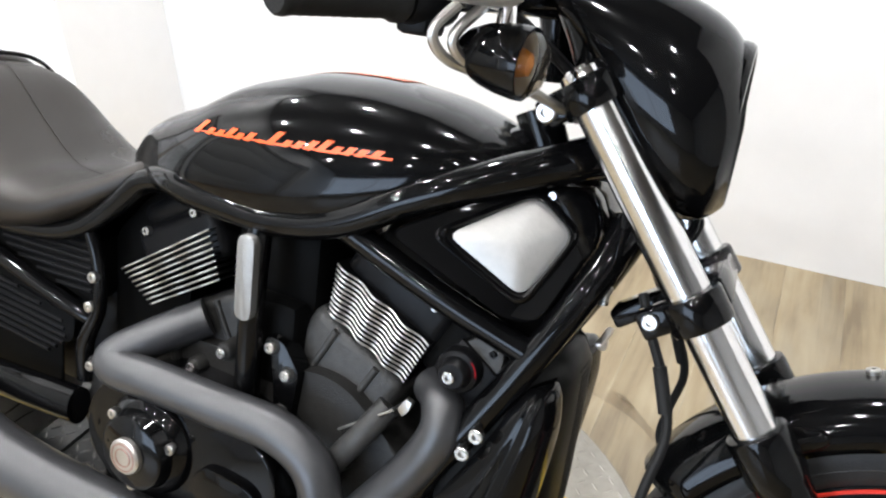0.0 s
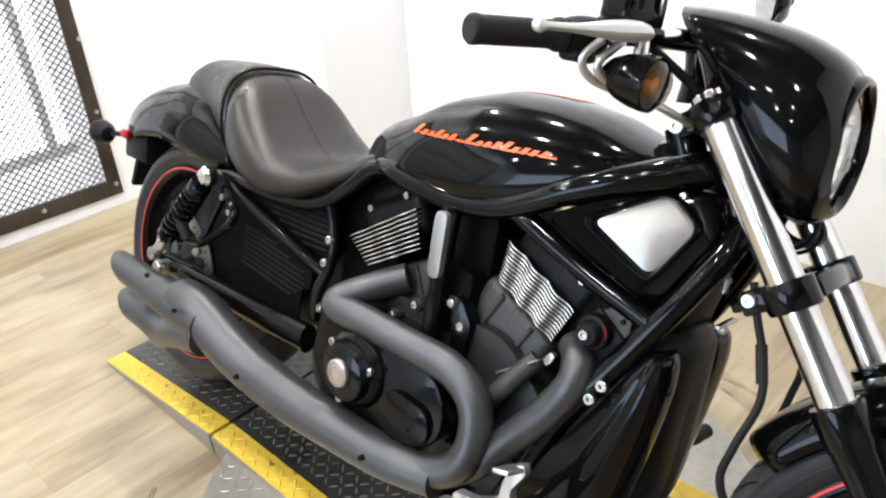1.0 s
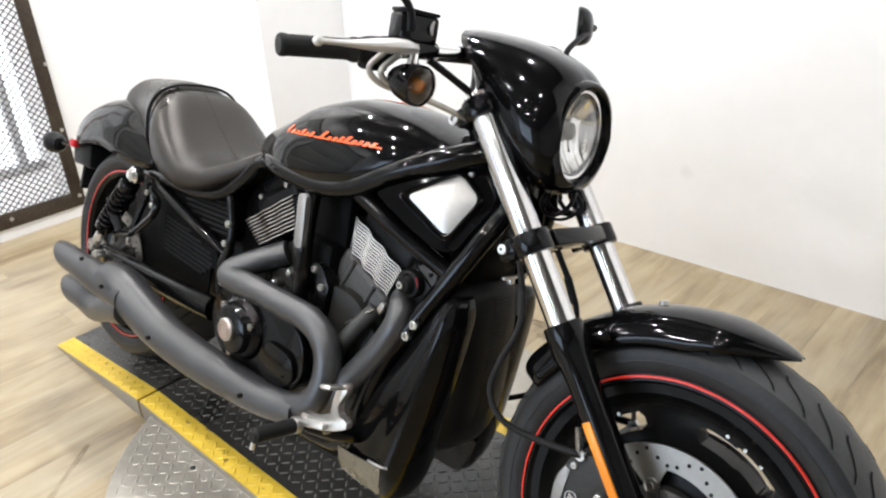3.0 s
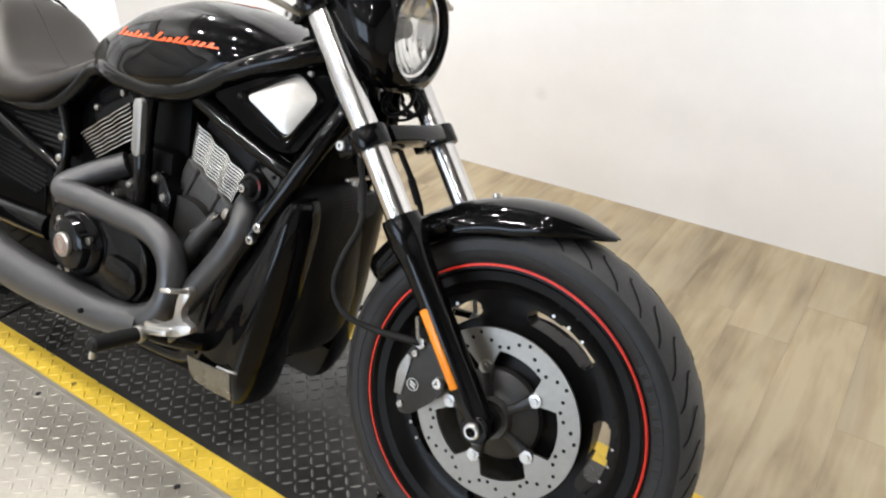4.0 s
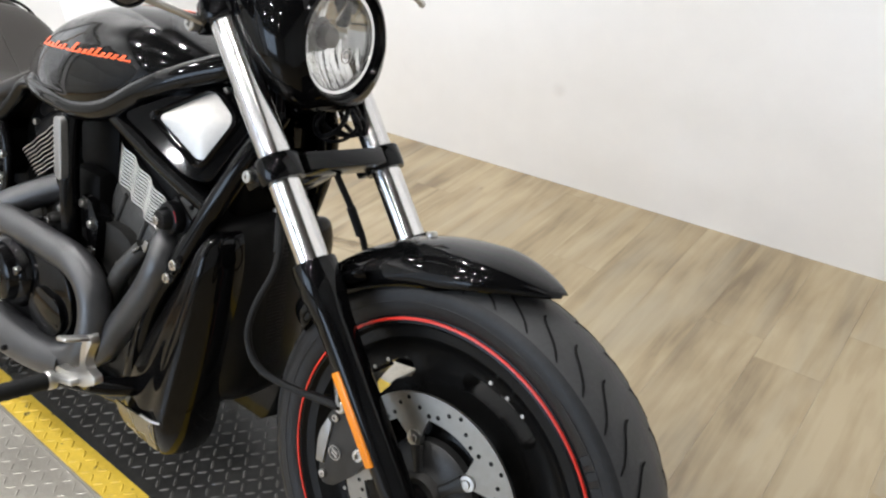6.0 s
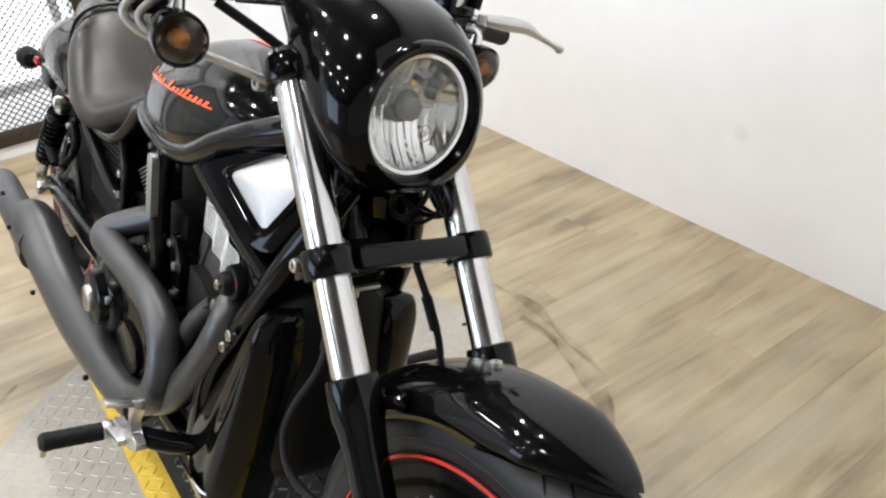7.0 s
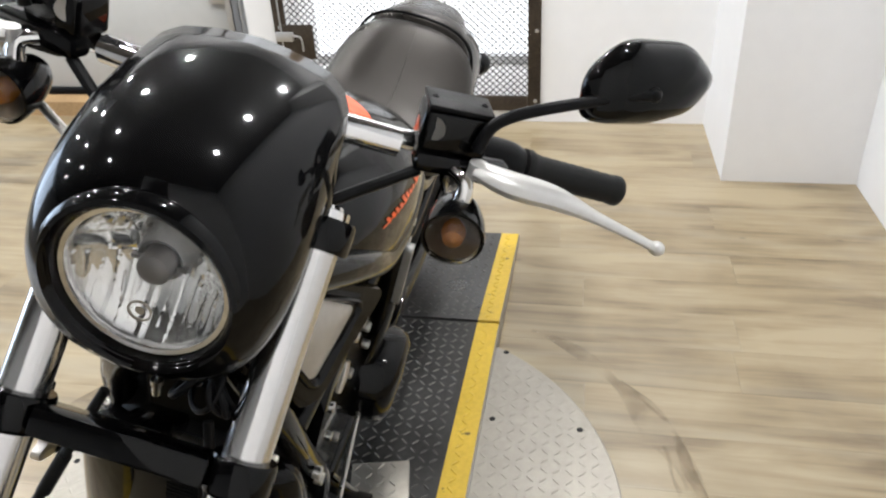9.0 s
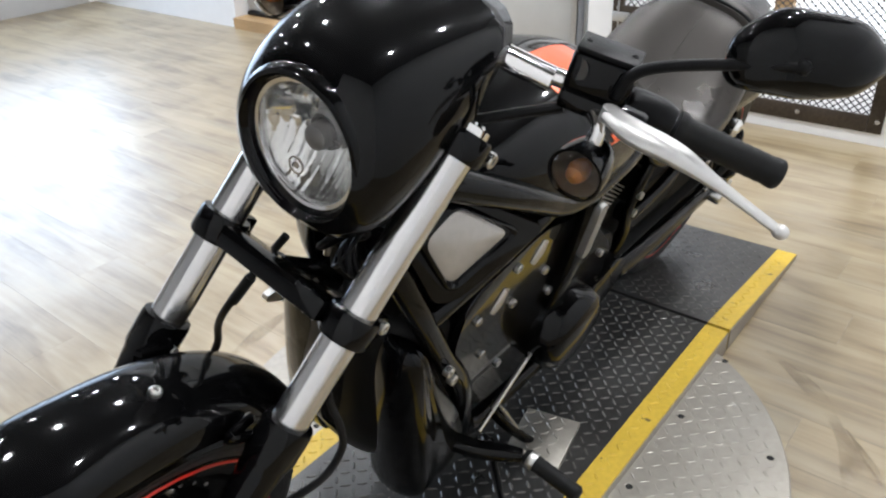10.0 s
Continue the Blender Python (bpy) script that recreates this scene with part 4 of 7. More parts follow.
box(bm, (hs0 + hs1) / 2 + Vector((-0.045, 0, 0.0)), (0.09, 0.07, 0.17), 0.02, Matrix.Rotation(radians(-36), 3, "Y"))
bpart("steering_head", bm, GLOSS)

# -- front fender --
bm = bmesh.new()
loops = []
A0, A1 = -62, 19
for k in range(37):
    f = k / 36
    a = radians(A0 + (A1 - A0) * f)
    hw = 0.073 * min(1, (1 - f) * 5 + 0.02) ** 0.6 * min(1, f * 12 + 0.35) ** 0.5
    drop = 0.058 * min(1, (1 - f) * 3.2) ** 0.8
    lift = 0.0 - 0.006 * max(0, f - 0.8) / 0.2
    loop = []
    for q in range(17):
        u = radians(-90 + 180 * q / 16)
        y = hw * math.copysign(abs(math.sin(u)) ** 0.75, u) if q != 8 else 0.0
        r = FR + 0.034 + lift - drop * (1 - abs(math.cos(u)) ** 0.75)
        loop.append(FP(r, a, y))
    loops.append(loop)
rings(bm, loops, False, False)
fender = bpart("front_fender", bm, GLOSS, None, "gloss black front fender with tapered tip", sharp=60, steer=True)
fender.modifiers.new("shell", "SOLIDIFY").thickness = 0.004
for s in (-1, 1):
    for a in (-34,):
        bm = bmesh.new()
        bolt(bm, FP(FR + 0.012, radians(a), s * 0.0755), (0, s, 0), 0.007, 0.006)
        bpart("fender_screw", bm, BOLT, fender, steer=True)
    bm = bmesh.new()
    sweep(bm, [FP(FR + 0.012, radians(-34), s * 0.078), FP(FR - 0.0, radians(-27), s * 0.088), fork_at(0.64, s, 0.098)], 0.011, 10, squash=0.6)
    bpart("fender_bracket", bm, GLOSS, fender, steer=True)

# oval pad and bright bolt on the fender's crown
bm = bmesh.new()
lathe(bm, [(0.026, 0.0), (0.026, 0.002), (0.023, 0.0035), (0.0, 0.004)], FP(FR + 0.0325, radians(-17), 0.008), FP(1, radians(-17), 0) - FP(0, 0, 0), 28)
pad = bpart("fender_pad", bm, GLOSS, fender, steer=True)
bm = bmesh.new()
bolt(bm, FP(FR + 0.0365, radians(-17), 0.010), FP(1, radians(-17), 0) - FP(0, 0, 0), 0.0085, 0.008)
bpart("fender_bolt", bm, BOLT, pad, "bright bolt head", steer=True)

# -- calipers and brake lines --
for s in (-1, 1):
    poly = rounded([FP(r, radians(a), 0).xz for r, a in ((0.110, -54), (0.168, -51), (0.190, -60), (0.196, -80), (0.184, -106), (0.160, -108), (0.108, -93), (0.094, -74))], 0.012)
    bm = bmesh.new()
    prism(bm, [tuple(p) for p in poly], s * 0.045, s * 0.104, 0.009)
    cal = bpart("brake_caliper", bm, ENGINE, None, "matte black four-piston brake caliper", steer=True)
    bm = bmesh.new()
    poly = [FP(r, radians(a), 0).xz for r, a in ((0.176, -69), (0.188, -69), (0.191, -76), (0.192, -83), (0.190, -95), (0.172, -95), (0.173, -82), (0.173, -75))]
    prism(bm, [tuple(p) for p in poly], s * 0.100, s * 0.1075, 0.002)
    bpart("caliper_face", bm, INSERT, cal, "bare machined caliper edge", steer=True)
    bm = bmesh.new()
    p = FP(0.154, radians(-85), s * 0.104)
    lathe(bm, [(0.0125, 0.0), (0.0125, 0.002), (0.0108, 0.002), (0.0108, 0.0)], p, (0, s, 0), 24, False)
    for k in (-1, 1):
        box(bm, p + Vector((0, s * 0.001, k * 0.003)), (0.013, 0.002, 0.0035), 0, Matrix.Rotation(radians(25), 3, "Y"))
    bpart("caliper_badge", bm, STEEL, cal, "round maker's badge", steer=True)
    bolts(cal, [FP(0.107, radians(-69), s * 0.108), FP(0.180, radians(-57), s * 0.104)], (0, s, 0), 0.0105, steer=True)
    bolts(cal, [FP(0.176, radians(-65), s * 0.104), FP(0.175, radians(-101), s * 0.104)], (0, s, 0), 0.0065, STEEL, steer=True)
    bm = bmesh.new()
    e = FP(0.183, radians(-57), s * 0.110)
    sweep(bm, [(0.572, s * 0.060, 0.775), (0.592, s * 0.074, 0.733), (0.620, s * 0.090, 0.680), (0.636, s * 0.108, 0.625), (0.626, s * 0.134, 0.560), (0.622, s * 0.140, 0.505), (0.655, s * 0.138, 0.462), (0.722, s * 0.122, 0.448), tuple(e)], 0.0062, 10, 8)
    bpart("brake_hose", bm, GRIP, cal, "black rubber brake hose", steer=True)
    bm = bmesh.new()
    rod(bm, (0.611, s * 0.084, 0.698), (0.630, s * 0.099, 0.648), 0.0085, 12)
    bpart("hose_sleeve", bm, GRIP, cal, "rubber hose sleeve", steer=True)
    bm = bmesh.new()
    rod(bm, e, e + Vector((-0.012, 0, 0.045)), 0.005, 8)
    bpart("bleed_nipple", bm, BOLT, cal, steer=True)
    bm = bmesh.new()
    rod(bm, e + Vector((-0.06, 0, -0.008)), e, 0.0075, 10)
    bpart("hose_fitting", bm, DARK, cal, "dark hose fitting", steer=True)

# -- headlight and fairing --
HC, HAX = Vector((0.623, -0.004, 0.983)), Vector((1.0, 0, 0.0))
HUP = Vector((0.0, 0, 1.0))


def hring(r, h, n=48):
    return [HC + HAX * h + r * (math.sin(2 * math.pi * k / n) * Vector((0, 1, 0)) + math.cos(2 * math.pi * k / n) * HUP) for k in range(n)]


bm = bmesh.new()
N = 72
REAR = [(0, (0.372, 0.0, 1.152)), (25, (0.378, 0.088, 1.140)), (45, (0.398, 0.117, 1.115)), (70, (0.455, 0.124, 1.060)), (95, (0.518, 0.124, 0.992)), (120, (0.546, 0.112, 0.935)), (145, (0.566, 0.082, 0.892)), (165, (0.582, 0.040, 0.874)), (180, (0.588, 0.0, 0.870))]
MID = [(0, (0.574, 0.0, 1.146)), (25, (0.588, 0.068, 1.138)), (45, (0.592, 0.122, 1.097)), (70, (0.599, 0.146, 1.033)), (95, (0.608, 0.145, 0.971)), (120, (0.622, 0.125, 0.907)), (145, (0.620, 0.081, 0.863)), (165, (0.612, 0.035, 0.858)), (180, (0.602, 0.0, 0.859))]


def table_at(tab, deg):
    ks = [k for k, _ in tab]
    return Vector([float(np.interp(deg, ks, [v[i] for _, v in tab])) for i in range(3)])


loops = []
front_r = 0.0965
HC0 = Vector((HC.x, 0, HC.z))
for k in range(N):
    deg = 360 * k / N
    s = 1 if deg <= 180 else -1
    d = deg if deg <= 180 else 360 - deg
    acc_r, acc_m = Vector(), Vector()
    for w, dd in ((0.25, -9), (0.5, 0), (0.25, 9)):
        e = abs(d + dd)
        e = 360 - e if e > 180 else e
        rp, mp = table_at(REAR, e), table_at(MID, e)
        if d + dd < 0 or d + dd > 180:
            rp.y, mp.y = -rp.y, -mp.y
        acc_r += w * rp
        acc_m += w * mp
    spoke = math.sin(radians(d)) * Vector((0, 1, 0)) + math.cos(radians(d)) * HUP
    ph = float(np.interp(d, [0, 90, 180], [-0.003, 0.012, 0.012]))
    P0 = HC0 + HAX * ph + front_r * spoke
    col = [HC0 + HAX * (ph * 0.3 - 0.012) + 0.083 * spoke, HC0 + HAX * (ph - 0.002) + 0.0865 * spoke, HC0 + HAX * (ph + 0.003) + 0.0915 * spoke]
    for q in range(15):
        t = q / 14
        col.append((1 - t) ** 2 * P0 + 2 * t * (1 - t) * acc_m + t * t * acc_r)
    loops.append([Vector((p.x, p.y * s + HC.y, p.z)) for p in col])
vs = [[bm.verts.new(p) for p in lp] for lp in loops]
for a in range(N):
    b = (a + 1) % N
    for i in range(len(vs[0]) - 1):
        bm.faces.new((vs[a][i], vs[b][i], vs[b][i + 1], vs[a][i + 1]))
fairing = bpart("headlight_fairing", bm, GLOSS, None, "gloss black bikini fairing round the headlight", sharp=50, steer=True)
sol = fairing.modifiers.new("shell", "SOLIDIFY")
sol.thickness, sol.offset = 0.004, -1
bm = bmesh.new()
rings(bm, [hring(0.084, -0.016), hring(0.084, -0.006), hring(0.0818, -0.002), hring(0.0770, -0.003), hring(0.0742, -0.008), hring(0.0742, -0.016)], True, False)
bpart("headlight_rim", bm, CHROME, fairing, "chrome headlight rim", steer=True)
bm = bmesh.new()
rings(bm, [hring(0.0838, -0.016), hring(0.0838, 0.003), hring(0.0862, 0.009), hring(0.0905, 0.012), hring(0.0955, 0.011), hring(0.0995, 0.006), hring(0.1010, -0.001), hring(0.1005, -0.011)], True, False)
bpart("headlight_lip", bm, GLOSS, fairing, "rounded gloss black lip round the lamp", steer=True)
# reflector bowl: upright flutes below, broad panels above, round a dark bulb shield
def bowl(y, z):
    """Depth of the reflector at y across and z up from its middle."""
    r = math.hypot(y, z)
    base = -0.052 + 0.038 * (r / 0.0725) ** 2
    if r < 0.020:
        return base
    pitch = 0.0105 if z < 0.004 else 0.024
    k = (y / pitch) % 1.0 - 0.5
    step = 0.0035 * (0.25 - k * k) * (1.0 if z < 0.004 else 1.6)
    return base + step + (0.0022 if z > 0.030 else 0.0) + 0.0016 * (int(math.floor(y / pitch)) % 2)


bm = bmesh.new()
loops = []
for r in [0.0748 - 0.0018 * k for k in range(38)]:
    loop = []
    for k in range(160):
        a = 2 * math.pi * k / 160
        y, z = r * math.sin(a), r * math.cos(a)
        loop.append(HC + HAX * bowl(y, z) + Vector((0, y, 0)) + HUP * z)
    loops.append(loop)
rings(bm, loops, True, "end")
bpart("reflector_bowl", bm, REFLECTOR, fairing, "bright fluted headlight reflector", sharp=28, steer=True)
bm = bmesh.new()
lathe(bm, [(0.0175, -0.050), (0.0175, -0.026), (0.0160, -0.020), (0.0105, -0.017), (0.0, -0.016)], HC + HUP * 0.004, HAX, 28)
bpart("bulb_shield", bm, SHIELD, fairing, "grey bulb shield", steer=True)
bm = bmesh.new()
lathe(bm, [(0.0235, -0.052), (0.0245, -0.040), (0.0225, -0.036), (0.0185, -0.038)], HC + HUP * 0.006, HAX, 28, False)
bpart("shield_collar", bm, INSERT, fairing, "grey collar round the bulb shield", steer=True)
for q in (-1, 1):
    bm = bmesh.new()
    box(bm, HC + Vector((0, q * 0.022, 0)) + HUP * 0.004 - HAX * 0.036, (0.006, 0.012, 0.005), 0.001)
    bpart("shield_bracket", bm, SHIELD, fairing, steer=True)
bm = bmesh.new()
o = HC + HAX * 0.0092 - HUP * 0.020 + Vector((0, 0.004, 0))
lathe(bm, [(0.0118, 0.0), (0.0118, 0.002), (0.0098, 0.002), (0.0098, 0.0)], o, HAX, 24, False)
lathe(bm, [(0.0045, 0.0), (0.0045, 0.001), (0.0, 0.001)], o, HAX, 16)
bpart("lens_badge", bm, STEEL, fairing, "round badge on the lens", steer=True)
bm = bmesh.new()
rings(bm, [hring(0.0748, -0.006), hring(0.070, -0.001), hring(0.055, 0.005), hring(0.035, 0.009), hring(0.012, 0.0105)], True, "end")
glass = bpart("headlight_lens", bm, GLASS, fairing, "clear headlight lens", steer=True)
glass.modifiers.new("shell", "SOLIDIFY").thickness = 0.002
glass.visible_shadow = False
# wiring loops beneath the headlight
rw = random.Random(5)
for k in range(5):
    bm = bmesh.new()
    cx, cy, cz, rx, rz = 0.572 + 0.012 * rw.uniform(-1, 1), 0.045 + 0.011 * k, 0.852 + 0.006 * rw.uniform(-1, 1), 0.032 + 0.006 * rw.uniform(-1, 1), 0.028 + 0.006 * rw.uniform(-1, 1)
    turn = rw.uniform(-0.5, 0.5)
    pts = [(0.535 - 0.01 * k, cy - 0.02, 0.915)]
    for i in range(9):
        q = radians(150 + 38 * i)
        pts.append((cx + rx * math.cos(q + turn), cy + 0.022 * math.sin(q + k), cz + rz * math.sin(q + turn)))
    pts.append((0.60, cy - 0.01, 0.915))
    sweep(bm, pts, 0.0034 if k % 2 else 0.0046, 8, 4)
    bpart("wiring_loop", bm, DARK, None, "black wiring loop under the headlight", steer=True)
for y0, z1 in ((-0.035, 0.79), (-0.055, 0.80)):
    bm = bmesh.new()
    sweep(bm, [(0.52, y0, 0.92), (0.535, y0 - 0.004, 0.86), (0.525, y0, z1), (0.49, y0 + 0.01, z1 - 0.06)], 0.0055, 8, 5)
    bpart("wiring_loop", bm, DARK, None, "black wiring loop under the headlight", steer=True)
bm = bmesh.new()
box(bm, (0.50, 0, 0.955), (0.08, 0.12, 0.12), 0.03)
lathe(bm, [(0.079, -0.016), (0.076, -0.055), (0.05, -0.085), (0.0, -0.09)], HC, HAX, 32, False)
bpart("headlight_shell", bm, DARK, fairing, steer=True)

# -- handlebar and controls --
bm = bmesh.new()
sweep(bm, [(0.276, -0.425, 1.052), (0.318, -0.30, 1.066), (0.372, -0.17, 1.082), (0.405, -0.07, 1.088), (0.408, 0, 1.088), (0.405, 0.07, 1.088), (0.372, 0.17, 1.086), (0.318, 0.30, 1.076), (0.276, 0.425, 1.062)], 0.0118, 16, 6)
bars = bpart("handlebar", bm, CHROME, None, "chrome drag handlebar", steer=True)
bm = bmesh.new()
for s in (-1, 1):
    sweep(bm, [(0.412, s * 0.045, 1.005), (0.410, s * 0.045, 1.05), (0.407, s * 0.045, 1.088)], [0.026, 0.022, 0.026], 20)
    box(bm, (0.407, s * 0.045, 1.09), (0.05, 0.034, 0.044), 0.012)
bpart("bar_riser", bm, GLOSS, bars, "black handlebar risers", steer=True)
# curved black arms from the top clamp up to the bar
for s in (-1, 1):
    bm = bmesh.new()
    sweep(bm, [(0.488, s * 0.108, 1.002), (0.482, s * 0.106, 1.030), (0.466, s * 0.102, 1.062), (0.446, s * 0.096, 1.090), (0.425, s * 0.088, 1.104)], [0.030, 0.031, 0.030, 0.028, 0.022], 18, 6, squash=0.7)
    bpart("bar_arm", bm, GLOSS, bars, "curved gloss black bar support", steer=True)
# dark gauge housing behind the fairing
bm = bmesh.new()
box(bm, (0.438, 0, 1.085), (0.06, 0.13, 0.055), 0.02, Matrix.Rotation(radians(-35), 3, "Y"), 3)
bpart("gauge_pod", bm, DARK, bars, "black instrument pod", steer=True)
for s in (-1, 1):
    def M(p):
        return (p[0], p[1] * s, p[2])
    d = Vector(M((-0.335, 0.93, -0.10))).normalized()
    bm = bmesh.new()
    e = Vector(M((0.273, 0.446 if s > 0 else 0.436, 1.061 if s > 0 else 1.051)))
    st = e - d * 0.145
    lathe(bm, [(0.0, 0.0), (0.0165, 0.0), (0.019, 0.003), (0.0195, 0.008)] + [(0.0186 - 0.0007 * (k % 2), 0.014 + 0.006 * k) for k in range(18)] + [(0.0195, 0.128), (0.022, 0.132), (0.022, 0.140), (0.0, 0.140)], e, -d, 24)
    bpart("grip", bm, GRIP, bars, "ribbed black rubber grip", steer=True)
    # switch housing
    bm = bmesh.new()
    sweep(bm, [st, st - d * 0.02, st - d * 0.055, st - d * 0.062], [0.021, 0.026, 0.025, 0.018], 20, 4)
    box(bm, st - d * 0.035 + Vector((-0.005, 0, -0.014)), (0.036, 0.05, 0.04), 0.008)
    bpart("switch_housing", bm, DARK, bars, "black switch housing", steer=True)
    bm = bmesh.new()
    box(bm, st - d * 0.035 + Vector((-0.024, 0, 0.002)), (0.006, 0.018, 0.010), 0.002)
    box(bm, st - d * 0.018 + Vector((-0.022, 0, -0.012)), (0.006, 0.012, 0.012), 0.002)
    bpart("switch_button", bm, STEEL, bars, steer=True)
    # master cylinder
    bm = bmesh.new()
    rc = Vector(M((0.372, 0.222, 1.118)))
    yaw = Matrix.Rotation(radians(s * 16), 3, "Z")
    box(bm, rc, (0.052, 0.078, 0.052), 0.009, yaw, 3)
    box(bm, rc + Vector((0.012, s * 0.02, -0.034)), (0.032, 0.11, 0.026), 0.008, yaw)
    cyl = bpart("master_cylinder", bm, GLOSS, bars, "black brake fluid reservoir", steer=True)
    bm = bmesh.new()
    box(bm, rc + Vector((0, 0, 0.029)), (0.050, 0.074, 0.007), 0.0025, yaw)
    for q in (-1, 1):
        bolt(bm, rc + yaw @ Vector((0.0, q * 0.028, 0.031)), (0, 0, 1), 0.004, 0.003)
    bpart("reservoir_lid", bm, DARK, cyl, steer=True)
    bm = bmesh.new()
    lathe(bm, [(0.013, 0.0), (0.013, 0.002), (0.010, 0.002), (0.0, 0.0015)], rc + Vector((0.030, -s * 0.018, 0.006)), (1, -0.28 * s, 0), 20)
    bpart("sight_glass", bm, STEEL, cyl, steer=True)
    # bar clamp and chrome stalk
    bm = bmesh.new()
    rod(bm, M((0.384, 0.170, 1.086)), M((0.402, 0.095, 1.092)), 0.0165, 16)
    bpart("bar_sleeve", bm, CHROME, bars, "bright bar sleeve", steer=True)
    # lever
    bm = bmesh.new()
    lp = [M((0.414, 0.262, 1.098)), M((0.424, 0.300, 1.098)), M((0.418, 0.352, 1.096)), M((0.408, 0.408, 1.083)), M((0.396, 0.483, 1.064))]
    if s < 0:
        lp = [(0.412, -0.262, 1.083), (0.418, -0.295, 1.082), (0.406, -0.335, 1.077), (0.390, -0.385, 1.071), (0.374, -0.438, 1.066)]
    sweep(bm, lp, [0.015, 0.021, 0.019, 0.010, 0.0078], 14, 6, squash=0.6, up=(0, 0, 1))
    ball(bm, lp[-1], (0.0095, 0.0095, 0.0085), 16)
    lathe(bm, [(0.011, -0.008), (0.011, 0.008)], lp[0], (0, 0, 1), 16)
    bpart("lever", bm, LEVER, bars, "polished alloy hand lever", steer=True)
    # mirror on a bent stem
    bm = bmesh.new()
    sweep(bm, [M((0.396, 0.255, 1.112)), M((0.397, 0.262, 1.142)), M((0.394, 0.285, 1.164)), M((0.386, 0.335, 1.190)), M((0.374, 0.388, 1.212)), M((0.370, 0.412, 1.220))], [0.0075, 0.007, 0.0068, 0.0065, 0.006, 0.006], 12, 6)
    ball(bm, M((0.368, 0.414, 1.221)), (0.0085, 0.0085, 0.0085), 16)
    mir = bpart("mirror", bm, DARK, bars, "black rear-view mirror on a bent stem", steer=True)
    bm = bmesh.new()
    mc = Vector(M((0.332, 0.418, 1.215)))
    ux, uz = Vector(M((-0.53, 0.84, 0.10))).normalized(), Vector((-0.10, 0.0, 0.995))
    un = ux.cross(uz).normalized()
    if un.x < 0:
        un = -un
    outline = rounded([(-0.094, 0.018), (-0.058, 0.055), (0.028, 0.052), (0.082, 0.016), (0.062, -0.026), (0.0, -0.040), (-0.080, -0.036)], 0.020, 5)
    loops = []
    for sc, dep in ((0.97, -0.012), (1.0, -0.008), (0.99, 0.0), (0.9, 0.012), (0.7, 0.022), (0.4, 0.028), (0.12, 0.030)):
        loops.append([mc + ux * (x * sc) + uz * (z * sc) + un * dep for x, z in outline])
    rings(bm, loops)
    bpart("mirror_shell", bm, GLOSS, mir, "gloss black mirror shell", sharp=60, steer=True)
    bm = bmesh.new()
    loops = [[mc + ux * (x * sc) + uz * (z * sc) + un * -0.0125 for x, z in outline] for sc in (0.93, 0.5)]
    rings(bm, loops)
    bpart("mirror_glass", bm, CHROME, mir, "mirror glass", steer=True)
    bm = bmesh.new()
    bolt(bm, mc - ux * 0.03 * 1 + un * 0.022, un, 0.004, 0.005)
    bpart("mirror_bolt", bm, BOLT, mir, steer=True)
    # turn signal
    sc_ = Vector(M((0.425, 0.258, 1.024)))
    sd = Vector((0.985, s * 0.06, -0.10)).normalized()
    bm = bmesh.new()
    lathe(bm, [(0.0, -0.062), (0.012, -0.058), (0.022, -0.046), (0.030, -0.028), (0.0345, -0.008), (0.0360, 0.010), (0.0355, 0.018), (0.0325, 0.018), (0.0320, 0.010)], sc_, sd, 32, False)
    sig = bpart("turn_signal", bm, GLOSS, bars, "bullet turn signal with amber inside", steer=True)
    bm = bmesh.new()
    lathe(bm, [(0.031, 0.014), (0.026, 0.004), (0.016, -0.008), (0.0, -0.012)], sc_, sd, 24, False)
    bpart("signal_bowl", bm, SHIELD, sig, "silver signal bowl", steer=True)
    bm = bmesh.new()
    lathe(bm, [(0.010, -0.010), (0.014, 0.000), (0.0145, 0.010), (0.011, 0.019), (0.0, 0.023)], sc_, sd, 20, False)
    bpart("amber_bulb", bm, BULB, sig, "amber signal bulb", steer=True)
    bm = bmesh.new()
    lathe(bm, [(0.0325, 0.016), (0.030, 0.024), (0.022, 0.031), (0.012, 0.034), (0.0, 0.035)], sc_, sd, 28, False)
    lens = bpart("signal_lens", bm, SMOKE, sig, "smoked clear signal lens", steer=True)
    lens.modifiers.new("shell", "SOLIDIFY").thickness = 0.0015
    lens.visible_shadow = False
    bm = bmesh.new()
    sweep(bm, [sc_ + Vector((-0.012, -s * 0.002, 0.03)), sc_ + Vector((-0.014, -s * 0.004, 0.052)), M((0.398, 0.240, 1.080))], [0.011, 0.009, 0.010], 12, 4)
    bpart("signal_stalk", bm, CHROME, sig, "chrome signal stalk", steer=True)
    # cables and hydraulic line loops under the bar
    if s < 0:
        bm = bmesh.new()
        sweep(bm, [M((0.392, 0.268, 1.070)), M((0.374, 0.290, 1.036)), M((0.388, 0.262, 1.012)), M((0.425, 0.200, 0.998)), M((0.465, 0.11, 0.970))], 0.0058, 10, 8)
        bpart("hydraulic_line", bm, STEEL, bars, "hydraulic line below the bar", steer=True)
        bm = bmesh.new()
        sweep(bm, [M((0.375, 0.290, 1.068)), M((0.359, 0.305, 1.040)), M((0.370, 0.285, 1.016)), M((0.405, 0.235, 1.004))], 0.0055, 10, 8)
        bpart("hydraulic_line", bm, STEEL, bars, "hydraulic line below the bar", steer=True)
    bm = bmesh.new()
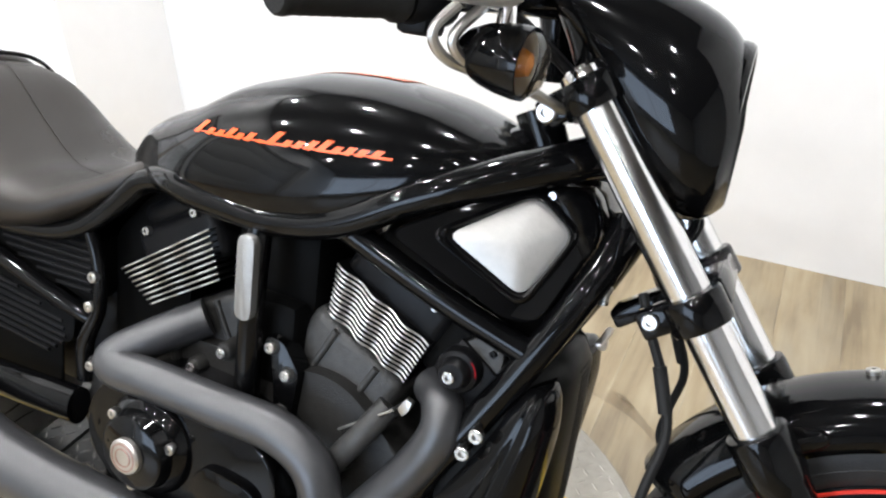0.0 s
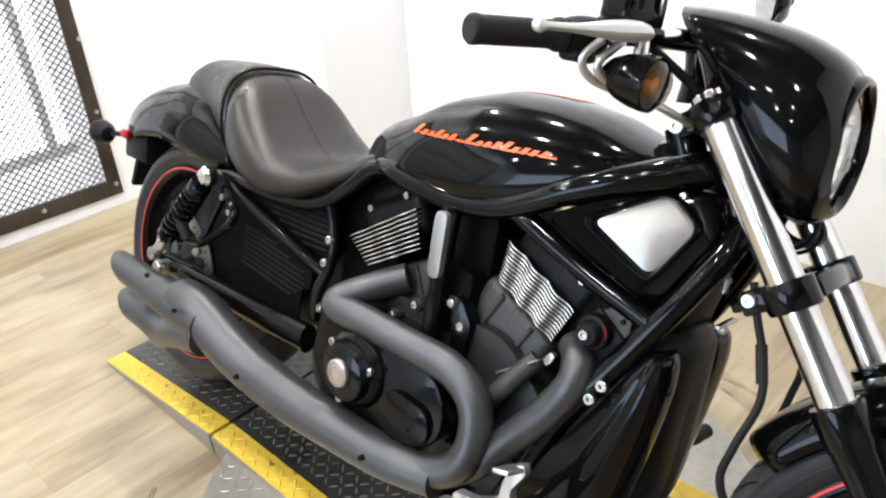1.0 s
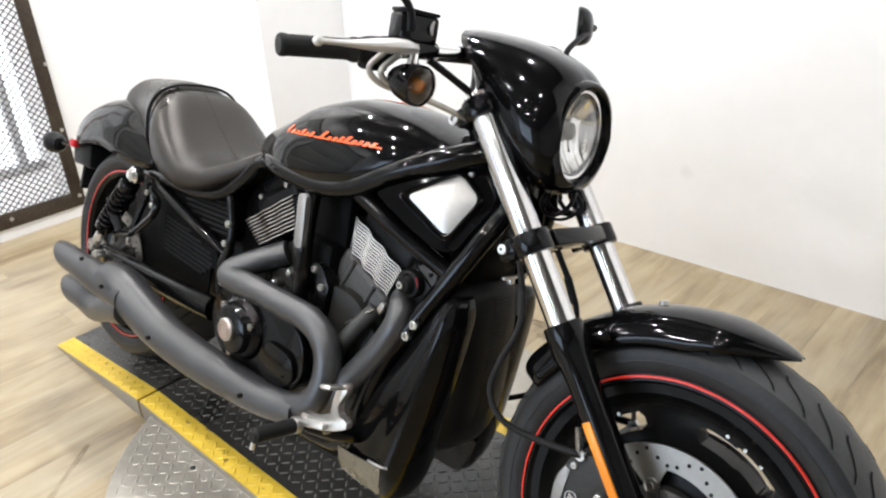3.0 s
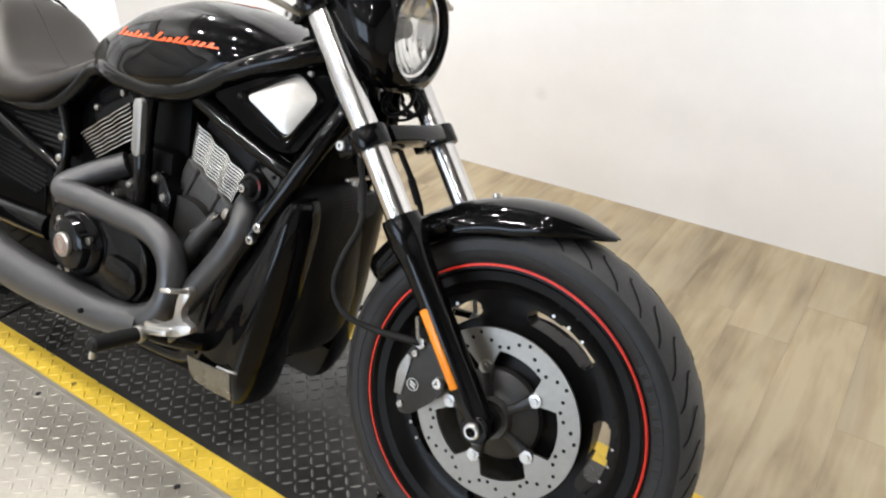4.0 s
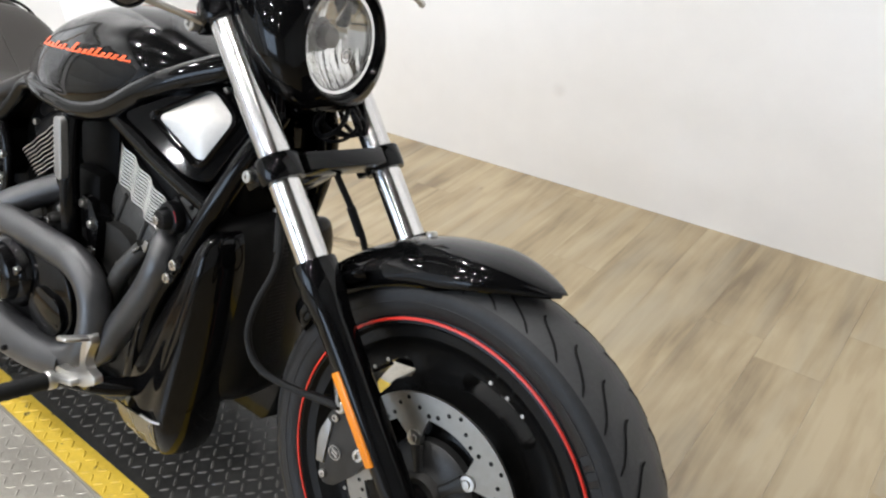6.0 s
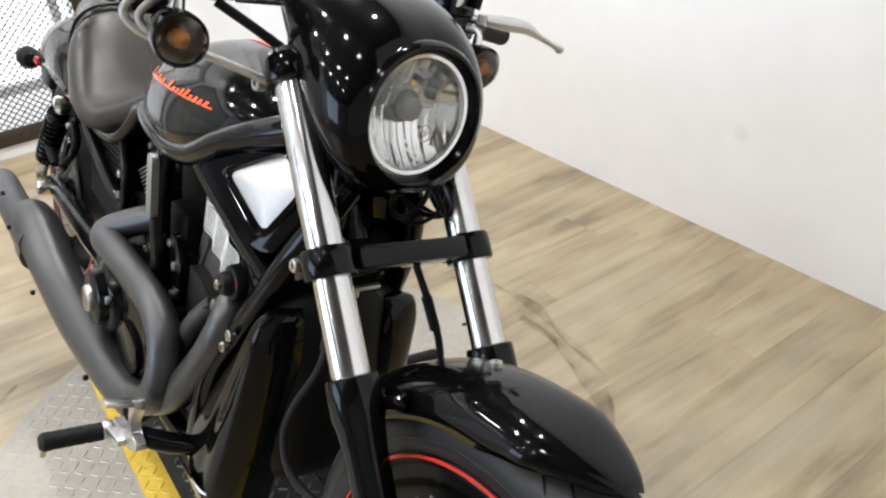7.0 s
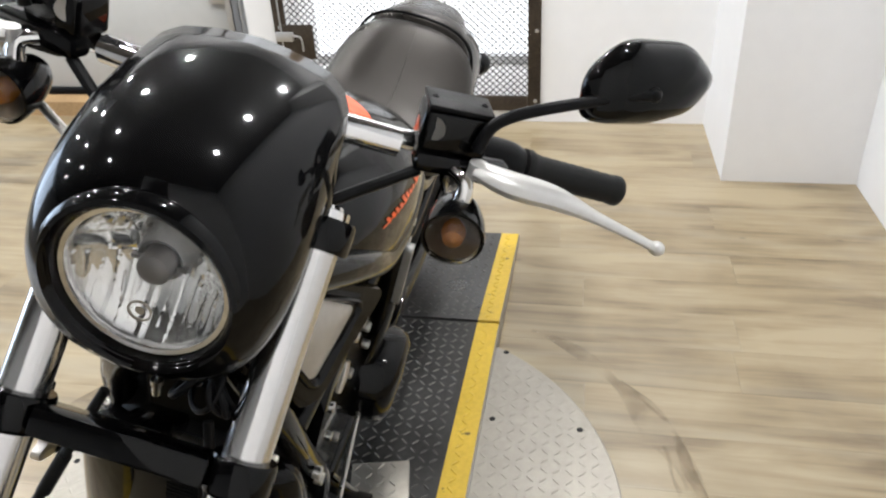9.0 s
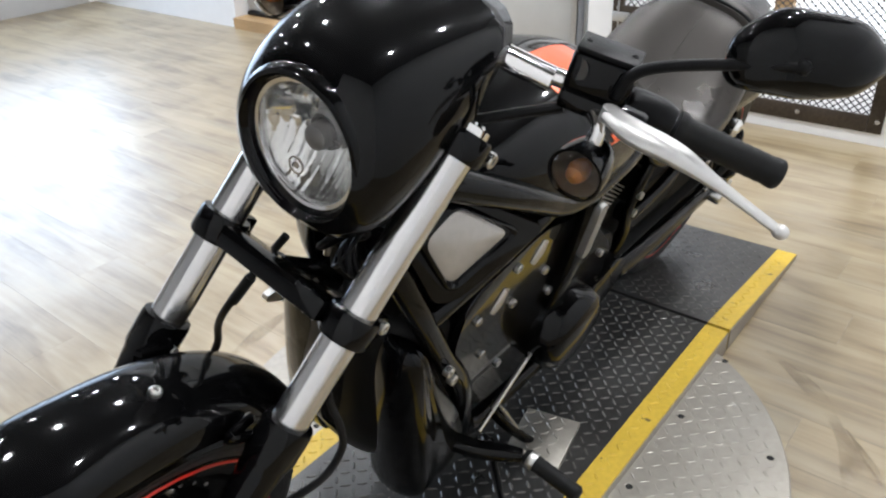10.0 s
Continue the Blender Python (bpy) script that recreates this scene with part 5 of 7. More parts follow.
    sweep(bm, [M((0.40, 0.20, 1.07)), M((0.44, 0.13, 1.03)), M((0.47, 0.07, 0.99)), M((0.48, 0.05, 0.94))], 0.007, 10, 6)
    bpart("cable_sheath", bm, DARK, bars, "black cable sheath", steer=True)

# -- tank cover --
TX = [-0.27, -0.235, -0.18, -0.10, -0.035, 0.09, 0.195, 0.29, 0.375, 0.43, 0.465]
TT = [0.800, 0.845, 0.876, 0.905, 0.944, 0.977, 0.980, 0.968, 0.940, 0.915, 0.895]
TB = [0.780, 0.783, 0.786, 0.790, 0.789, 0.790, 0.808, 0.845, 0.882, 0.892, 0.890]
TW = [0.035, 0.080, 0.115, 0.145, 0.160, 0.170, 0.166, 0.150, 0.118, 0.075, 0.025]


def smooth_table(tab, x, h=0.03):
    return sum(float(np.interp(x + d * h, TX, tab)) * w for d, w in ((-1, 0.25), (0, 0.5), (1, 0.25)))


def tank_pt(x, u, lift=0.0):
    zt, zb, w = (smooth_table(k, x) for k in (TT, TB, TW))
    a = u * math.pi / 2
    p = Vector((x, w * math.copysign(abs(math.sin(a)) ** 0.80, a) if u else 0.0, zb + (zt - zb) * abs(math.cos(a)) ** 0.72))
    if lift:
        c = Vector((x, 0, zb - 0.02))
        p = p + (p - c).normalized() * lift
    return p


bm = bmesh.new()
loops = []
for k in range(49):
    x = -0.268 + (0.462 + 0.268) * k / 48
    loop = [tank_pt(x, -1 + 2 * q / 32) for q in range(33)]
    w, zb = smooth_table(TW, x), smooth_table(TB, x)
    loop += [Vector((x, w * 0.92, zb - 0.012)), Vector((x, 0, zb - 0.015)), Vector((x, -w * 0.92, zb - 0.012))]
    loops.append(loop)
rings(bm, loops)
tank = bpart("tank_cover", bm, GLOSS, None, "gloss black tank cover with orange graphics", sharp=50)


def tank_u(x, z, s):
    zt, zb = smooth_table(TT, x), smooth_table(TB, x)
    f = min(max((z - zb) / (zt - zb), 0.0), 1.0)
    return s * math.acos(f ** (1 / 0.72)) / (math.pi / 2)


# orange script shown as plain slanted strokes
STROKES = [(0.000, 0.034), (0.026, 0.018), (0.046, 0.016), (0.064, 0.026), (0.084, 0.016), (0.102, 0.022), (0.126, 0.008), (0.142, 0.034), (0.168, 0.016), (0.186, 0.018), (0.204, 0.024), (0.222, 0.030), (0.244, 0.018), (0.262, 0.020), (0.280, 0.018), (0.300, 0.020)]
for s in (-1, 1):
    bm = bmesh.new()
    for x0, hgt in STROKES:
        w = 0.0112
        grid = []
        for i in range(4):
            row = []
            for j in range(4):
                xx = -0.055 + x0 * 0.985 + w * i / 3 + (0.52 * hgt * j / 3)
                zz = 0.872 + 0.055 * (x0) + 0.55 * hgt * j / 3
                row.append(tank_pt(xx, tank_u(xx, zz, s), 0.0012))
            grid.append(row)
        rings(bm, grid, False, False)
    grid = []
    for i in range(25):
        xx = -0.055 + 0.328 * i / 24
        row = [tank_pt(xx, tank_u(xx, 0.8685 + 0.055 * (xx + 0.052) + dz, s), 0.0010) for dz in (0.0045 + 0.0010 * math.sin(i), 0.0070)]
        grid.append(row)
    rings(bm, grid, False, False)
    bpart("side_graphic", bm, ORANGE, tank, "orange slanted script-like strokes", sharp=60)
# orange flash along the top
bm = bmesh.new()
grid = []
for i in range(21):
    x = 0.040 + 0.165 * i / 20
    w = 0.28 * min(1, (i + 1) / 12)
    grid.append([tank_pt(x, -0.02 + (w + 0.02) * j / 10, 0.0012) for j in range(11)])
rings(bm, grid, False, False)
bpart("top_graphic", bm, ORANGE, tank, "orange flash on top of the tank", sharp=60)

# -- frame --
for s in (-1, 1):
    def M(x, y, z):
        return (x, y * s, z)
    bm = bmesh.new()
    sweep(bm, [M(-0.175, 0.112, 0.772), M(-0.14, 0.122, 0.786), M(-0.095, 0.135, 0.788), M(-0.05, 0.142, 0.782), M(0.02, 0.147, 0.778), M(0.106, 0.150, 0.776), M(0.203, 0.148, 0.796), M(0.302, 0.140, 0.846), M(0.381, 0.122, 0.882), M(0.472, 0.085, 0.918), M(0.51, 0.05, 0.93)], [0.016, 0.019, 0.022, 0.023, 0.023, 0.023, 0.023, 0.023, 0.024, 0.026, 0.028], 16, 8)
    fr = bpart("frame_rail", bm, GLOSS, None, "gloss black hydroformed frame rail")
    bm = bmesh.new()
    sweep(bm, [M(0.560, 0.05, 0.86), M(0.548, 0.075, 0.812), M(0.524, 0.098, 0.755), M(0.488, 0.116, 0.682), M(0.430, 0.134, 0.575), M(0.368, 0.150, 0.470), M(0.318, 0.148, 0.340), M(0.27, 0.14, 0.235), M(0.18, 0.135, 0.195), M(-0.1, 0.135, 0.19), M(-0.3, 0.135, 0.21)], 0.021, 16, 8)
    bpart("down_tube", bm, GLOSS, fr)
    bm = bmesh.new()
    sweep(bm, [M(0.20, 0.138, 0.792), M(0.29, 0.132, 0.752), M(0.38, 0.125, 0.715), M(0.475, 0.118, 0.682)], 0.019, 14, 6)
    bpart("cross_brace", bm, GLOSS, fr)
    bm = bmesh.new()
    sweep(bm, [M(-0.665, 0.128, 0.632), M(-0.60, 0.135, 0.610), M(-0.46, 0.138, 0.572), M(-0.36, 0.138, 0.544), M(-0.285, 0.132, 0.522), M(-0.262, 0.118, 0.512)], 0.0145, 14, 6)
    bpart("rear_stay", bm, GLOSS, fr)
    bm = bmesh.new()
    sweep(bm, [M(-0.73, 0.120, 0.640), M(-0.66, 0.130, 0.646), M(-0.49, 0.138, 0.645), M(-0.36, 0.138, 0.654), M(-0.285, 0.134, 0.678), M(-0.225, 0.126, 0.725), M(-0.17, 0.124, 0.772), M(-0.11, 0.128, 0.786)], [0.013, 0.016, 0.017, 0.017, 0.017, 0.018, 0.019, 0.018], 14, 7)
    bpart("seat_rail", bm, GLOSS, fr, "gloss black rail under the seat")
    bm = bmesh.new()
    sweep(bm, [M(-0.278, 0.130, 0.680), M(-0.258, 0.132, 0.635), M(-0.250, 0.132, 0.585), M(-0.255, 0.132, 0.535), M(-0.285, 0.132, 0.470), M(-0.292, 0.125, 0.40)], [0.012, 0.011, 0.011, 0.012, 0.015, 0.016], 12, 7)
    bpart("frame_post", bm, GLOSS, fr, "slim gloss black frame post")
    # added black plate: stands in for the shade between post and cylinder
    bm = bmesh.new()
    prism(bm, rounded([(-0.27, 0.66), (-0.19, 0.745), (-0.10, 0.765), (-0.11, 0.47), (-0.27, 0.45)], 0.015, 4), s * 0.045, s * 0.080, 0.006)
    bpart("void_plate", bm, MATTE, fr, "added black plate standing in for the dark void by the rear cylinder")
    bolts(fr, [M(-0.262, 0.141, 0.545), M(-0.252, 0.142, 0.600)], (0, s, 0), 0.0095)
    bolts(fr, [M(0.442, 0.158, 0.569), M(0.428, 0.161, 0.541)], (0, s, 0), 0.0100)
    bolts(fr, [M(0.468, 0.088, 0.878)], (0, s, 0), 0.0055)
    # black pillar with the grey insert
    bm = bmesh.new()
    sweep(bm, [M(0.080, 0.148, 0.780), M(0.080, 0.158, 0.70), M(0.078, 0.158, 0.58), M(0.070, 0.145, 0.42)], 0.019, 14, 5)
    pil = bpart("frame_pillar", bm, GLOSS, fr)
    bm = bmesh.new()
    prism(bm, rounded([(0.068, 0.632), (0.096, 0.632), (0.096, 0.756), (0.068, 0.756)], 0.0125, 5), s * 0.170, s * 0.184, 0.003)
    bpart("pillar_insert", bm, INSERT, pil, "brushed grey insert")

# -- radiator, side scoops and screens --
def scoop_y(x, z):
    """Half width of the scoop's slanting face, which narrows towards the steering head."""
    return 0.147 - 0.345 * (x - 0.356) - 0.314 * (z - 0.814)


for s in (-1, 1):
    outer = rounded([(0.285, 0.806), (0.362, 0.850), (0.452, 0.893), (0.510, 0.888), (0.535, 0.835), (0.486, 0.722), (0.448, 0.722)], 0.022, 5)
    inner = rounded([(0.352, 0.814), (0.452, 0.874), (0.502, 0.836), (0.462, 0.752)], 0.018, 6)
    bm = bmesh.new()
    c2 = np.mean(np.array(inner), axis=0)
    co = np.mean(np.array(outer), axis=0)
    lp = []
    for k_, dy in ((0.96, -0.07), (1.0, -0.012), (0.985, -0.004), (0.95, 0.0)):
        lp.append([(co[0] + (x - co[0]) * k_, s * (scoop_y(x, z) + dy), co[1] + (z - co[1]) * k_) for x, z in outer])
    rings(bm, lp)
    scoop = bpart("air_scoop", bm, GLOSS, None, "gloss black side air scoop", sharp=50)
    # raised surround
    bm = bmesh.new()
    lp = []
    for k_, dy in ((1.22, -0.002), (1.17, 0.008), (1.09, 0.010), (1.02, 0.005), (1.0, -0.003)):
        lp.append([(c2[0] + (x - c2[0]) * k_, s * (scoop_y(x, z) + dy), c2[1] + (z - c2[1]) * k_) for x, z in inner])
    rings(bm, lp, True, False)
    bpart("scoop_surround", bm, GLOSS, scoop, sharp=60)
    # pillowed silver screen
    bm = bmesh.new()
    lp = []
    for q in range(15):
        f = 1.02 - 1.0 * q / 14
        lp.append([(c2[0] + (x - c2[0]) * f, s * (scoop_y(c2[0] + (x - c2[0]) * f, c2[1] + (z - c2[1]) * f) + 0.009 * (1 - f * f)), c2[1] + (z - c2[1]) * f) for x, z in inner])
    rings(bm, lp)
    bpart("mesh_screen", bm, SCREEN, scoop, "silver perforated intake screen", sharp=80)
# rounded cowl round the radiator, with fine fins across its front
COWL = [(0.672, 0.490, 0.055), (0.660, 0.518, 0.105), (0.630, 0.532, 0.128), (0.560, 0.533, 0.136), (0.450, 0.532, 0.142), (0.400, 0.530, 0.143), (0.350, 0.524, 0.140), (0.315, 0.514, 0.132), (0.290, 0.502, 0.118), (0.274, 0.484, 0.094), (0.266, 0.455, 0.060)]


def cowl_x(z, u):
    """The cowl's front at height z, u from -1 to 1 across."""
    zs = [k[0] for k in COWL][::-1]
    return float(np.interp(z, zs, [k[1] for k in COWL][::-1])) - 0.070 * abs(u) ** 3.0


bm = bmesh.new()
lp = []
for z, xc, w in COWL:
    ring = [(xc - 0.070 * abs(u) ** 3.0, w * u, z) for u in np.linspace(-1, 1, 25)]
    lp.append([Vector(p) for p in ring] + [Vector((0.385, w * 0.95, z)), Vector((0.375, 0, z)), Vector((0.385, -w * 0.95, z))])
rings(bm, lp)
rad_ob = bpart("radiator", bm, COWLING, None, "black radiator cowl behind the front wheel", sharp=60)
bm = bmesh.new()
box(bm, (0.470, 0, 0.715), (0.085, 0.150, 0.13), 0.02, Matrix.Rotation(radians(11), 3, "Y"), 3)
bpart("radiator_tank", bm, MATTE, rad_ob, "black tank above the radiator")
# added black block, no real part: darkens the opening behind the knob
bm = bmesh.new()
box(bm, (0.395, 0, 0.635), (0.12, 0.19, 0.13), 0.02, Matrix.Rotation(radians(28), 3, "Y"), 3)
bpart("dark_gap_filler", bm, MATTE, rad_ob)
bm = bmesh.new()
for k in range(42):
    z = 0.335 + 0.30 * k / 41
    sweep(bm, [(cowl_x(z, u) + 0.0006, 0.138 * u, z) for u in (-0.16, -0.08, 0, 0.08, 0.16)], 0.0010, 6, 2)
tagged(bpart("radiator_fin_field", bm, DARK, rad_ob, "fine radiator fins"), kind="stuff")
bm = bmesh.new()
lathe(bm, [(0.0055, 0.0), (0.0055, 0.016), (0.0075, 0.017), (0.0075, 0.024), (0.003, 0.026), (0.0, 0.030)], (0.545, -0.038, 0.742), (0, 0, 1), 14)
bpart("vent_fitting", bm, BOLT, rad_ob, "small bright pipe fitting")
bm = bmesh.new()
box(bm, (0.548, 0.0, 0.684), (0.010, 0.074, 0.007), 0.002)
box(bm, (0.549, -0.010, 0.677), (0.012, 0.014, 0.014), 0.003)
bpart("cowl_bracket", bm, STEEL, rad_ob, "dull steel bracket on the cowl")
bm = bmesh.new()
sweep(bm, [(0.500, 0.040, 0.672), (0.510, 0.052, 0.658), (0.514, 0.066, 0.638), (0.516, 0.084, 0.604), (0.516, 0.096, 0.580)], 0.0030, 8, 5)
lead = bpart("sensor_cable", bm, GRIP, rad_ob, "thin grey sensor cable")
bm = bmesh.new()
rod(bm, (0.516, 0.096, 0.582), (0.512, 0.119, 0.542), 0.0080, 12)
bpart("cable_connector", bm, CASTING, lead, "grey plug on the cable")
for s in (-1, 1):
    # gloss lower cover: a long blade with a rounded head and a soft ridge, down to a bare tip that tucks under
    def cover_ring(z, xb, xr, xf, w):
        o = [(xb + (xr - xb) * f, w - 0.016 * (1 - f) ** 2 - 0.004 * math.exp(-((f - 0.72) / 0.16) ** 2)) for f in (k / 14 for k in range(14))]
        o += [(xr + (xf - xr) * math.sin(th), 0.098 + (w - 0.098) * math.cos(th)) for th in (math.pi / 2 * k / 10 for k in range(11))]
        o += [(xf - 0.006, 0.075), (xb + 0.012, 0.075)]
        return [(x, s * y, z) for x, y in o]

    blade = [cover_ring(*r) for r in ((0.640, 0.500, 0.508, 0.514, 0.116), (0.637, 0.491, 0.508, 0.520, 0.130), (0.628, 0.484, 0.508, 0.526, 0.142), (0.608, 0.473, 0.506, 0.530, 0.151), (0.575, 0.459, 0.502, 0.531, 0.158), (0.503, 0.421, 0.488, 0.524, 0.165), (0.40, 0.364, 0.464, 0.510, 0.175), (0.31, 0.326, 0.446, 0.494, 0.182), (0.256, 0.312, 0.435, 0.482, 0.184), (0.225, 0.297, 0.430, 0.474, 0.180), (0.195, 0.288, 0.424, 0.462, 0.171), (0.168, 0.284, 0.417, 0.446, 0.158), (0.161, 0.292, 0.408, 0.434, 0.148))]
    bm = bmesh.new()
    rings(bm, [[Vector(q) for q in row] for row in zip(*[spline([Vector(r[i]) for r in blade], 4) for i in range(len(blade[0]))])])
    lc = bpart("lower_cover", bm, GLOSS, None, "gloss black lower engine cover", sharp=50)
    if s < 0:
        # bare tip on the outer face
        bm = bmesh.new()
        lp = []
        for lift in (0.0, 0.0025):
            edge = [(0.294, 0.181, 0.240), (0.350, 0.186, 0.246), (0.400, 0.187, 0.250), (0.431, 0.185, 0.252), (0.426, 0.176, 0.210), (0.418, 0.163, 0.176), (0.350, 0.160, 0.172), (0.290, 0.156, 0.174), (0.284, 0.164, 0.195)]
            lp.append([(x, s * (y + lift), z) for x, y, z in edge])
        rings(bm, lp)
        bpart("cover_tip", bm, TIP, lc, "polished dark metal tip", sharp=50)
        # highlight along the ledge, modelled as a thin bright metal strip
        bm = bmesh.new()
        sweep(bm, [(0.396, s * 0.190, 0.256), (0.415, s * 0.190, 0.257), (0.434, s * 0.188, 0.258), (0.446, s * 0.182, 0.258)], 0.0028, 8, 3)
        bpart("ledge_highlight", bm, BOLT, lc, "bright strip standing in for the highlight on the ledge above the tip")
bm = bmesh.new()
lp = []
for x, w, z0, z1 in ((0.36, 0.07, 0.19, 0.23), (0.32, 0.11, 0.16, 0.25), (0.22, 0.125, 0.14, 0.26), (0.05, 0.125, 0.13, 0.25), (-0.25, 0.12, 0.14, 0.25)):
    o = rounded([(-w, z1), (-w, z0 + 0.02), (-w + 0.03, z0), (w - 0.03, z0), (w, z0 + 0.02), (w, z1)], 0.015, 3)
    lp.append([(x, y, z) for y, z in o])
rings(bm, lp)
bpart("belly_pan", bm, MATTE, None, "satin black belly pan")

# -- engine --
bm = bmesh.new()
prism(bm, rounded([(-0.30, 0.30), (-0.24, 0.22), (0.25, 0.22), (0.33, 0.34), (0.34, 0.46), (0.22, 0.56), (0.06, 0.55), (-0.10, 0.54), (-0.26, 0.48)], 0.05, 5), -0.125, 0.125, 0.02, 3)
engine = bpart("engine", bm, ENGINE, None, "matte black liquid-cooled V-twin engine")
ax_r, ax_f = Vector((-0.47, 0, 0.883)), Vector((0.47, 0, 0.883))


def cylinder(base, ax, name, fins, metal):
    side = Vector((0, 1, 0)).cross(ax).normalized()
    turn = Matrix((side, Vector((0, 1, 0)), ax)).transposed()
    bm = bmesh.new()
    box(bm, base + ax * 0.05, (0.180, 0.202, 0.24), 0.020, turn, 3)
    cy = bpart(name, bm, metal, None, "matte black cylinder with bright-edged fins")
    for nm, h, dims, bev in (("cylinder_flange", -0.005, (0.196, 0.216, 0.022), 0.006), ("cylinder_band", 0.075, (0.186, 0.210, 0.012), 0.004), ("cylinder_head", 0.262, (0.178, 0.196, 0.09), 0.02), ("head_cover", 0.325, (0.15, 0.165, 0.05), 0.02)):
        bm = bmesh.new()
        box(bm, base + ax * h, dims, bev, turn, 3)
        bpart(nm, bm, SATIN if nm in ("cylinder_head", "head_cover") else ENGINE, cy)
    for sy in (-1, 1):
        bolts(cy, [base + ax * h + side * o + Vector((0, sy * y, 0)) for h, o, y in ((0.006, -0.078, 0.108), (0.006, 0.078, 0.108), (0.30, 0.055, 0.098), (0.30, -0.055, 0.098))], (0, sy, 0), 0.0075)
        for o in (-0.05, 0.03):
            bm = bmesh.new()
            sweep(bm, [base + ax * -0.03 + side * o + Vector((0, sy * 0.098, 0)), base + ax * 0.05 + side * (o + 0.008) + Vector((0, sy * 0.102, 0)), base + ax * 0.16 + side * (o + 0.01) + Vector((0, sy * 0.101, 0))], 0.0055, 10, 5)
            bpart("casting_line", bm, metal, cy)
    # thin fins with bright machined, slightly wavy edges
    (tl, tr), (bl, br), count, wave, thick = fins
    for k in range(count):
        f = k / (count - 1)
        p, q = Vector(bl).lerp(Vector(tl), f), Vector(br).lerp(Vector(tr), f)
        along, up = (q - p), Vector((p.y - q.y, q.x - p.x)).normalized()
        rim = [(p + along * (i / 48), 0.1095 + wave * math.sin(i / 48 * math.pi * 6)) for i in range(49)]
        outline = [(c, -y) for c, y in rim] + [(c, y) for c, y in reversed(rim)]
        bm = bmesh.new()
        rings(bm, [[(c.x + up.x * d, y, c.y + up.y * d) for c, y in outline] for d in (-thick * 0.7, thick * 0.7)])
        bpart("fin", bm, DARK, cy, "thin black cooling fin")
        for sy in (-1, 1):
            bm = bmesh.new()
            rings(bm, [[(c.x + up.x * d, sy * (y + 0.0012), c.y + up.y * d) for c, y in rim] for d in (-thick, thick)], False, False)
            ob = bpart("fin_edge", bm, ALU, cy, "bright machined fin edge")
            ob.modifiers.new("shell", "SOLIDIFY").thickness = 0.0012
    return cy


cylinder(Vector((0.006, 0, 0.447)), ax_r, "rear_cylinder", (((-0.227, 0.613), (-0.048, 0.721)), ((-0.163, 0.568), (-0.023, 0.647)), 9, 0.0015, 0.0015), ENGINE)
cylinder(Vector((0.148, 0, 0.460)), ax_f, "front_cylinder", (((0.184, 0.725), (0.338, 0.645)), ((0.176, 0.652), (0.308, 0.581)), 11, 0.0040, 0.0017), CASTING)
# valve covers and intake between the cylinders
bm = bmesh.new()
box(bm, (0.07, 0, 0.70), (0.16, 0.20, 0.16), 0.03)
box(bm, (0.08, -0.06, 0.58), (0.11, 0.14, 0.14), 0.02)
bpart("intake_box", bm, MATTE, engine, "black intake box between the cylinders")
# ribs and hoses on the casting
for a, b in (((-0.10, 0.55), (-0.06, 0.42)), ((0.05, 0.50), (0.10, 0.32))):
    bm = bmesh.new()
    rod(bm, (a[0], -0.128, a[1]), (b[0], -0.128, b[1]), 0.009, 10)
    bpart("casting_rib", bm, ENGINE, engine)
bm = bmesh.new()
sweep(bm, [(0.30, -0.13, 0.55), (0.27, -0.155, 0.50), (0.23, -0.15, 0.44), (0.20, -0.14, 0.36)], 0.018, 12)
bpart("coolant_pipe", bm, CASTING, engine)
# gloss side cover with an oval dome low on the crankcase
bm = bmesh.new()
prism(bm, rounded([(-0.235, 0.255), (0.19, 0.245), (0.225, 0.33), (0.19, 0.425), (0.03, 0.455), (-0.10, 0.465), (-0.235, 0.425)], 0.035, 5), -0.120, -0.136, 0.006, 3)
bpart("crankcase_cover", bm, GLOSS, engine, "gloss black crankcase side cover")
bm = bmesh.new()
lp = []
for f, y in ((1.0, -0.132), (1.0, -0.142), (0.97, -0.149), (0.86, -0.155), (0.60, -0.160), (0.30, -0.162), (0.05, -0.1625)):
    lp.append([(0.058 + f * (0.092 * math.cos(a) - 0.006 * math.sin(a)), y, 0.355 + f * (0.043 * math.sin(a) + 0.004 * math.cos(a))) for a in np.linspace(0, 2 * math.pi, 40, endpoint=False)])
rings(bm, lp)
bpart("oval_cover", bm, GLOSS, engine, "domed gloss black oval cover")
bolts(engine, [(-0.045, -0.137, 0.40), (0.04, -0.137, 0.415), (0.15, -0.137, 0.405), (0.175, -0.137, 0.315), (0.03, -0.137, 0.285), (-0.05, -0.137, 0.30)], (0, -1, 0), 0.0075)
# right-hand covers
bm = bmesh.new()
prism(bm, rounded([(-0.20, 0.37), (-0.13, 0.30), (-0.02, 0.275), (0.12, 0.29), (0.185, 0.36), (0.17, 0.45), (0.06, 0.505), (-0.08, 0.51), (-0.17, 0.46)], 0.05, 5), -0.21, -0.11, 0.022, 4)
bpart("clutch_cover", bm, GLOSS, engine, "gloss black clutch cover")
bm = bmesh.new()
lathe(bm, [(0.082, 0.0), (0.082, 0.012), (0.074, 0.024), (0.064, 0.030), (0.058, 0.048), (0.050, 0.053), (0.0, 0.053)], (-0.055, -0.20, 0.40), (0, -1, 0), 40)
bpart("derby_cover", bm, GLOSS, engine, "round gloss black cover")
bm = bmesh.new()
lathe(bm, [(0.028, 0.0), (0.028, 0.008), (0.025, 0.011), (0.0, 0.011)], (-0.055, -0.2525, 0.40), (0, -1, 0), 32)
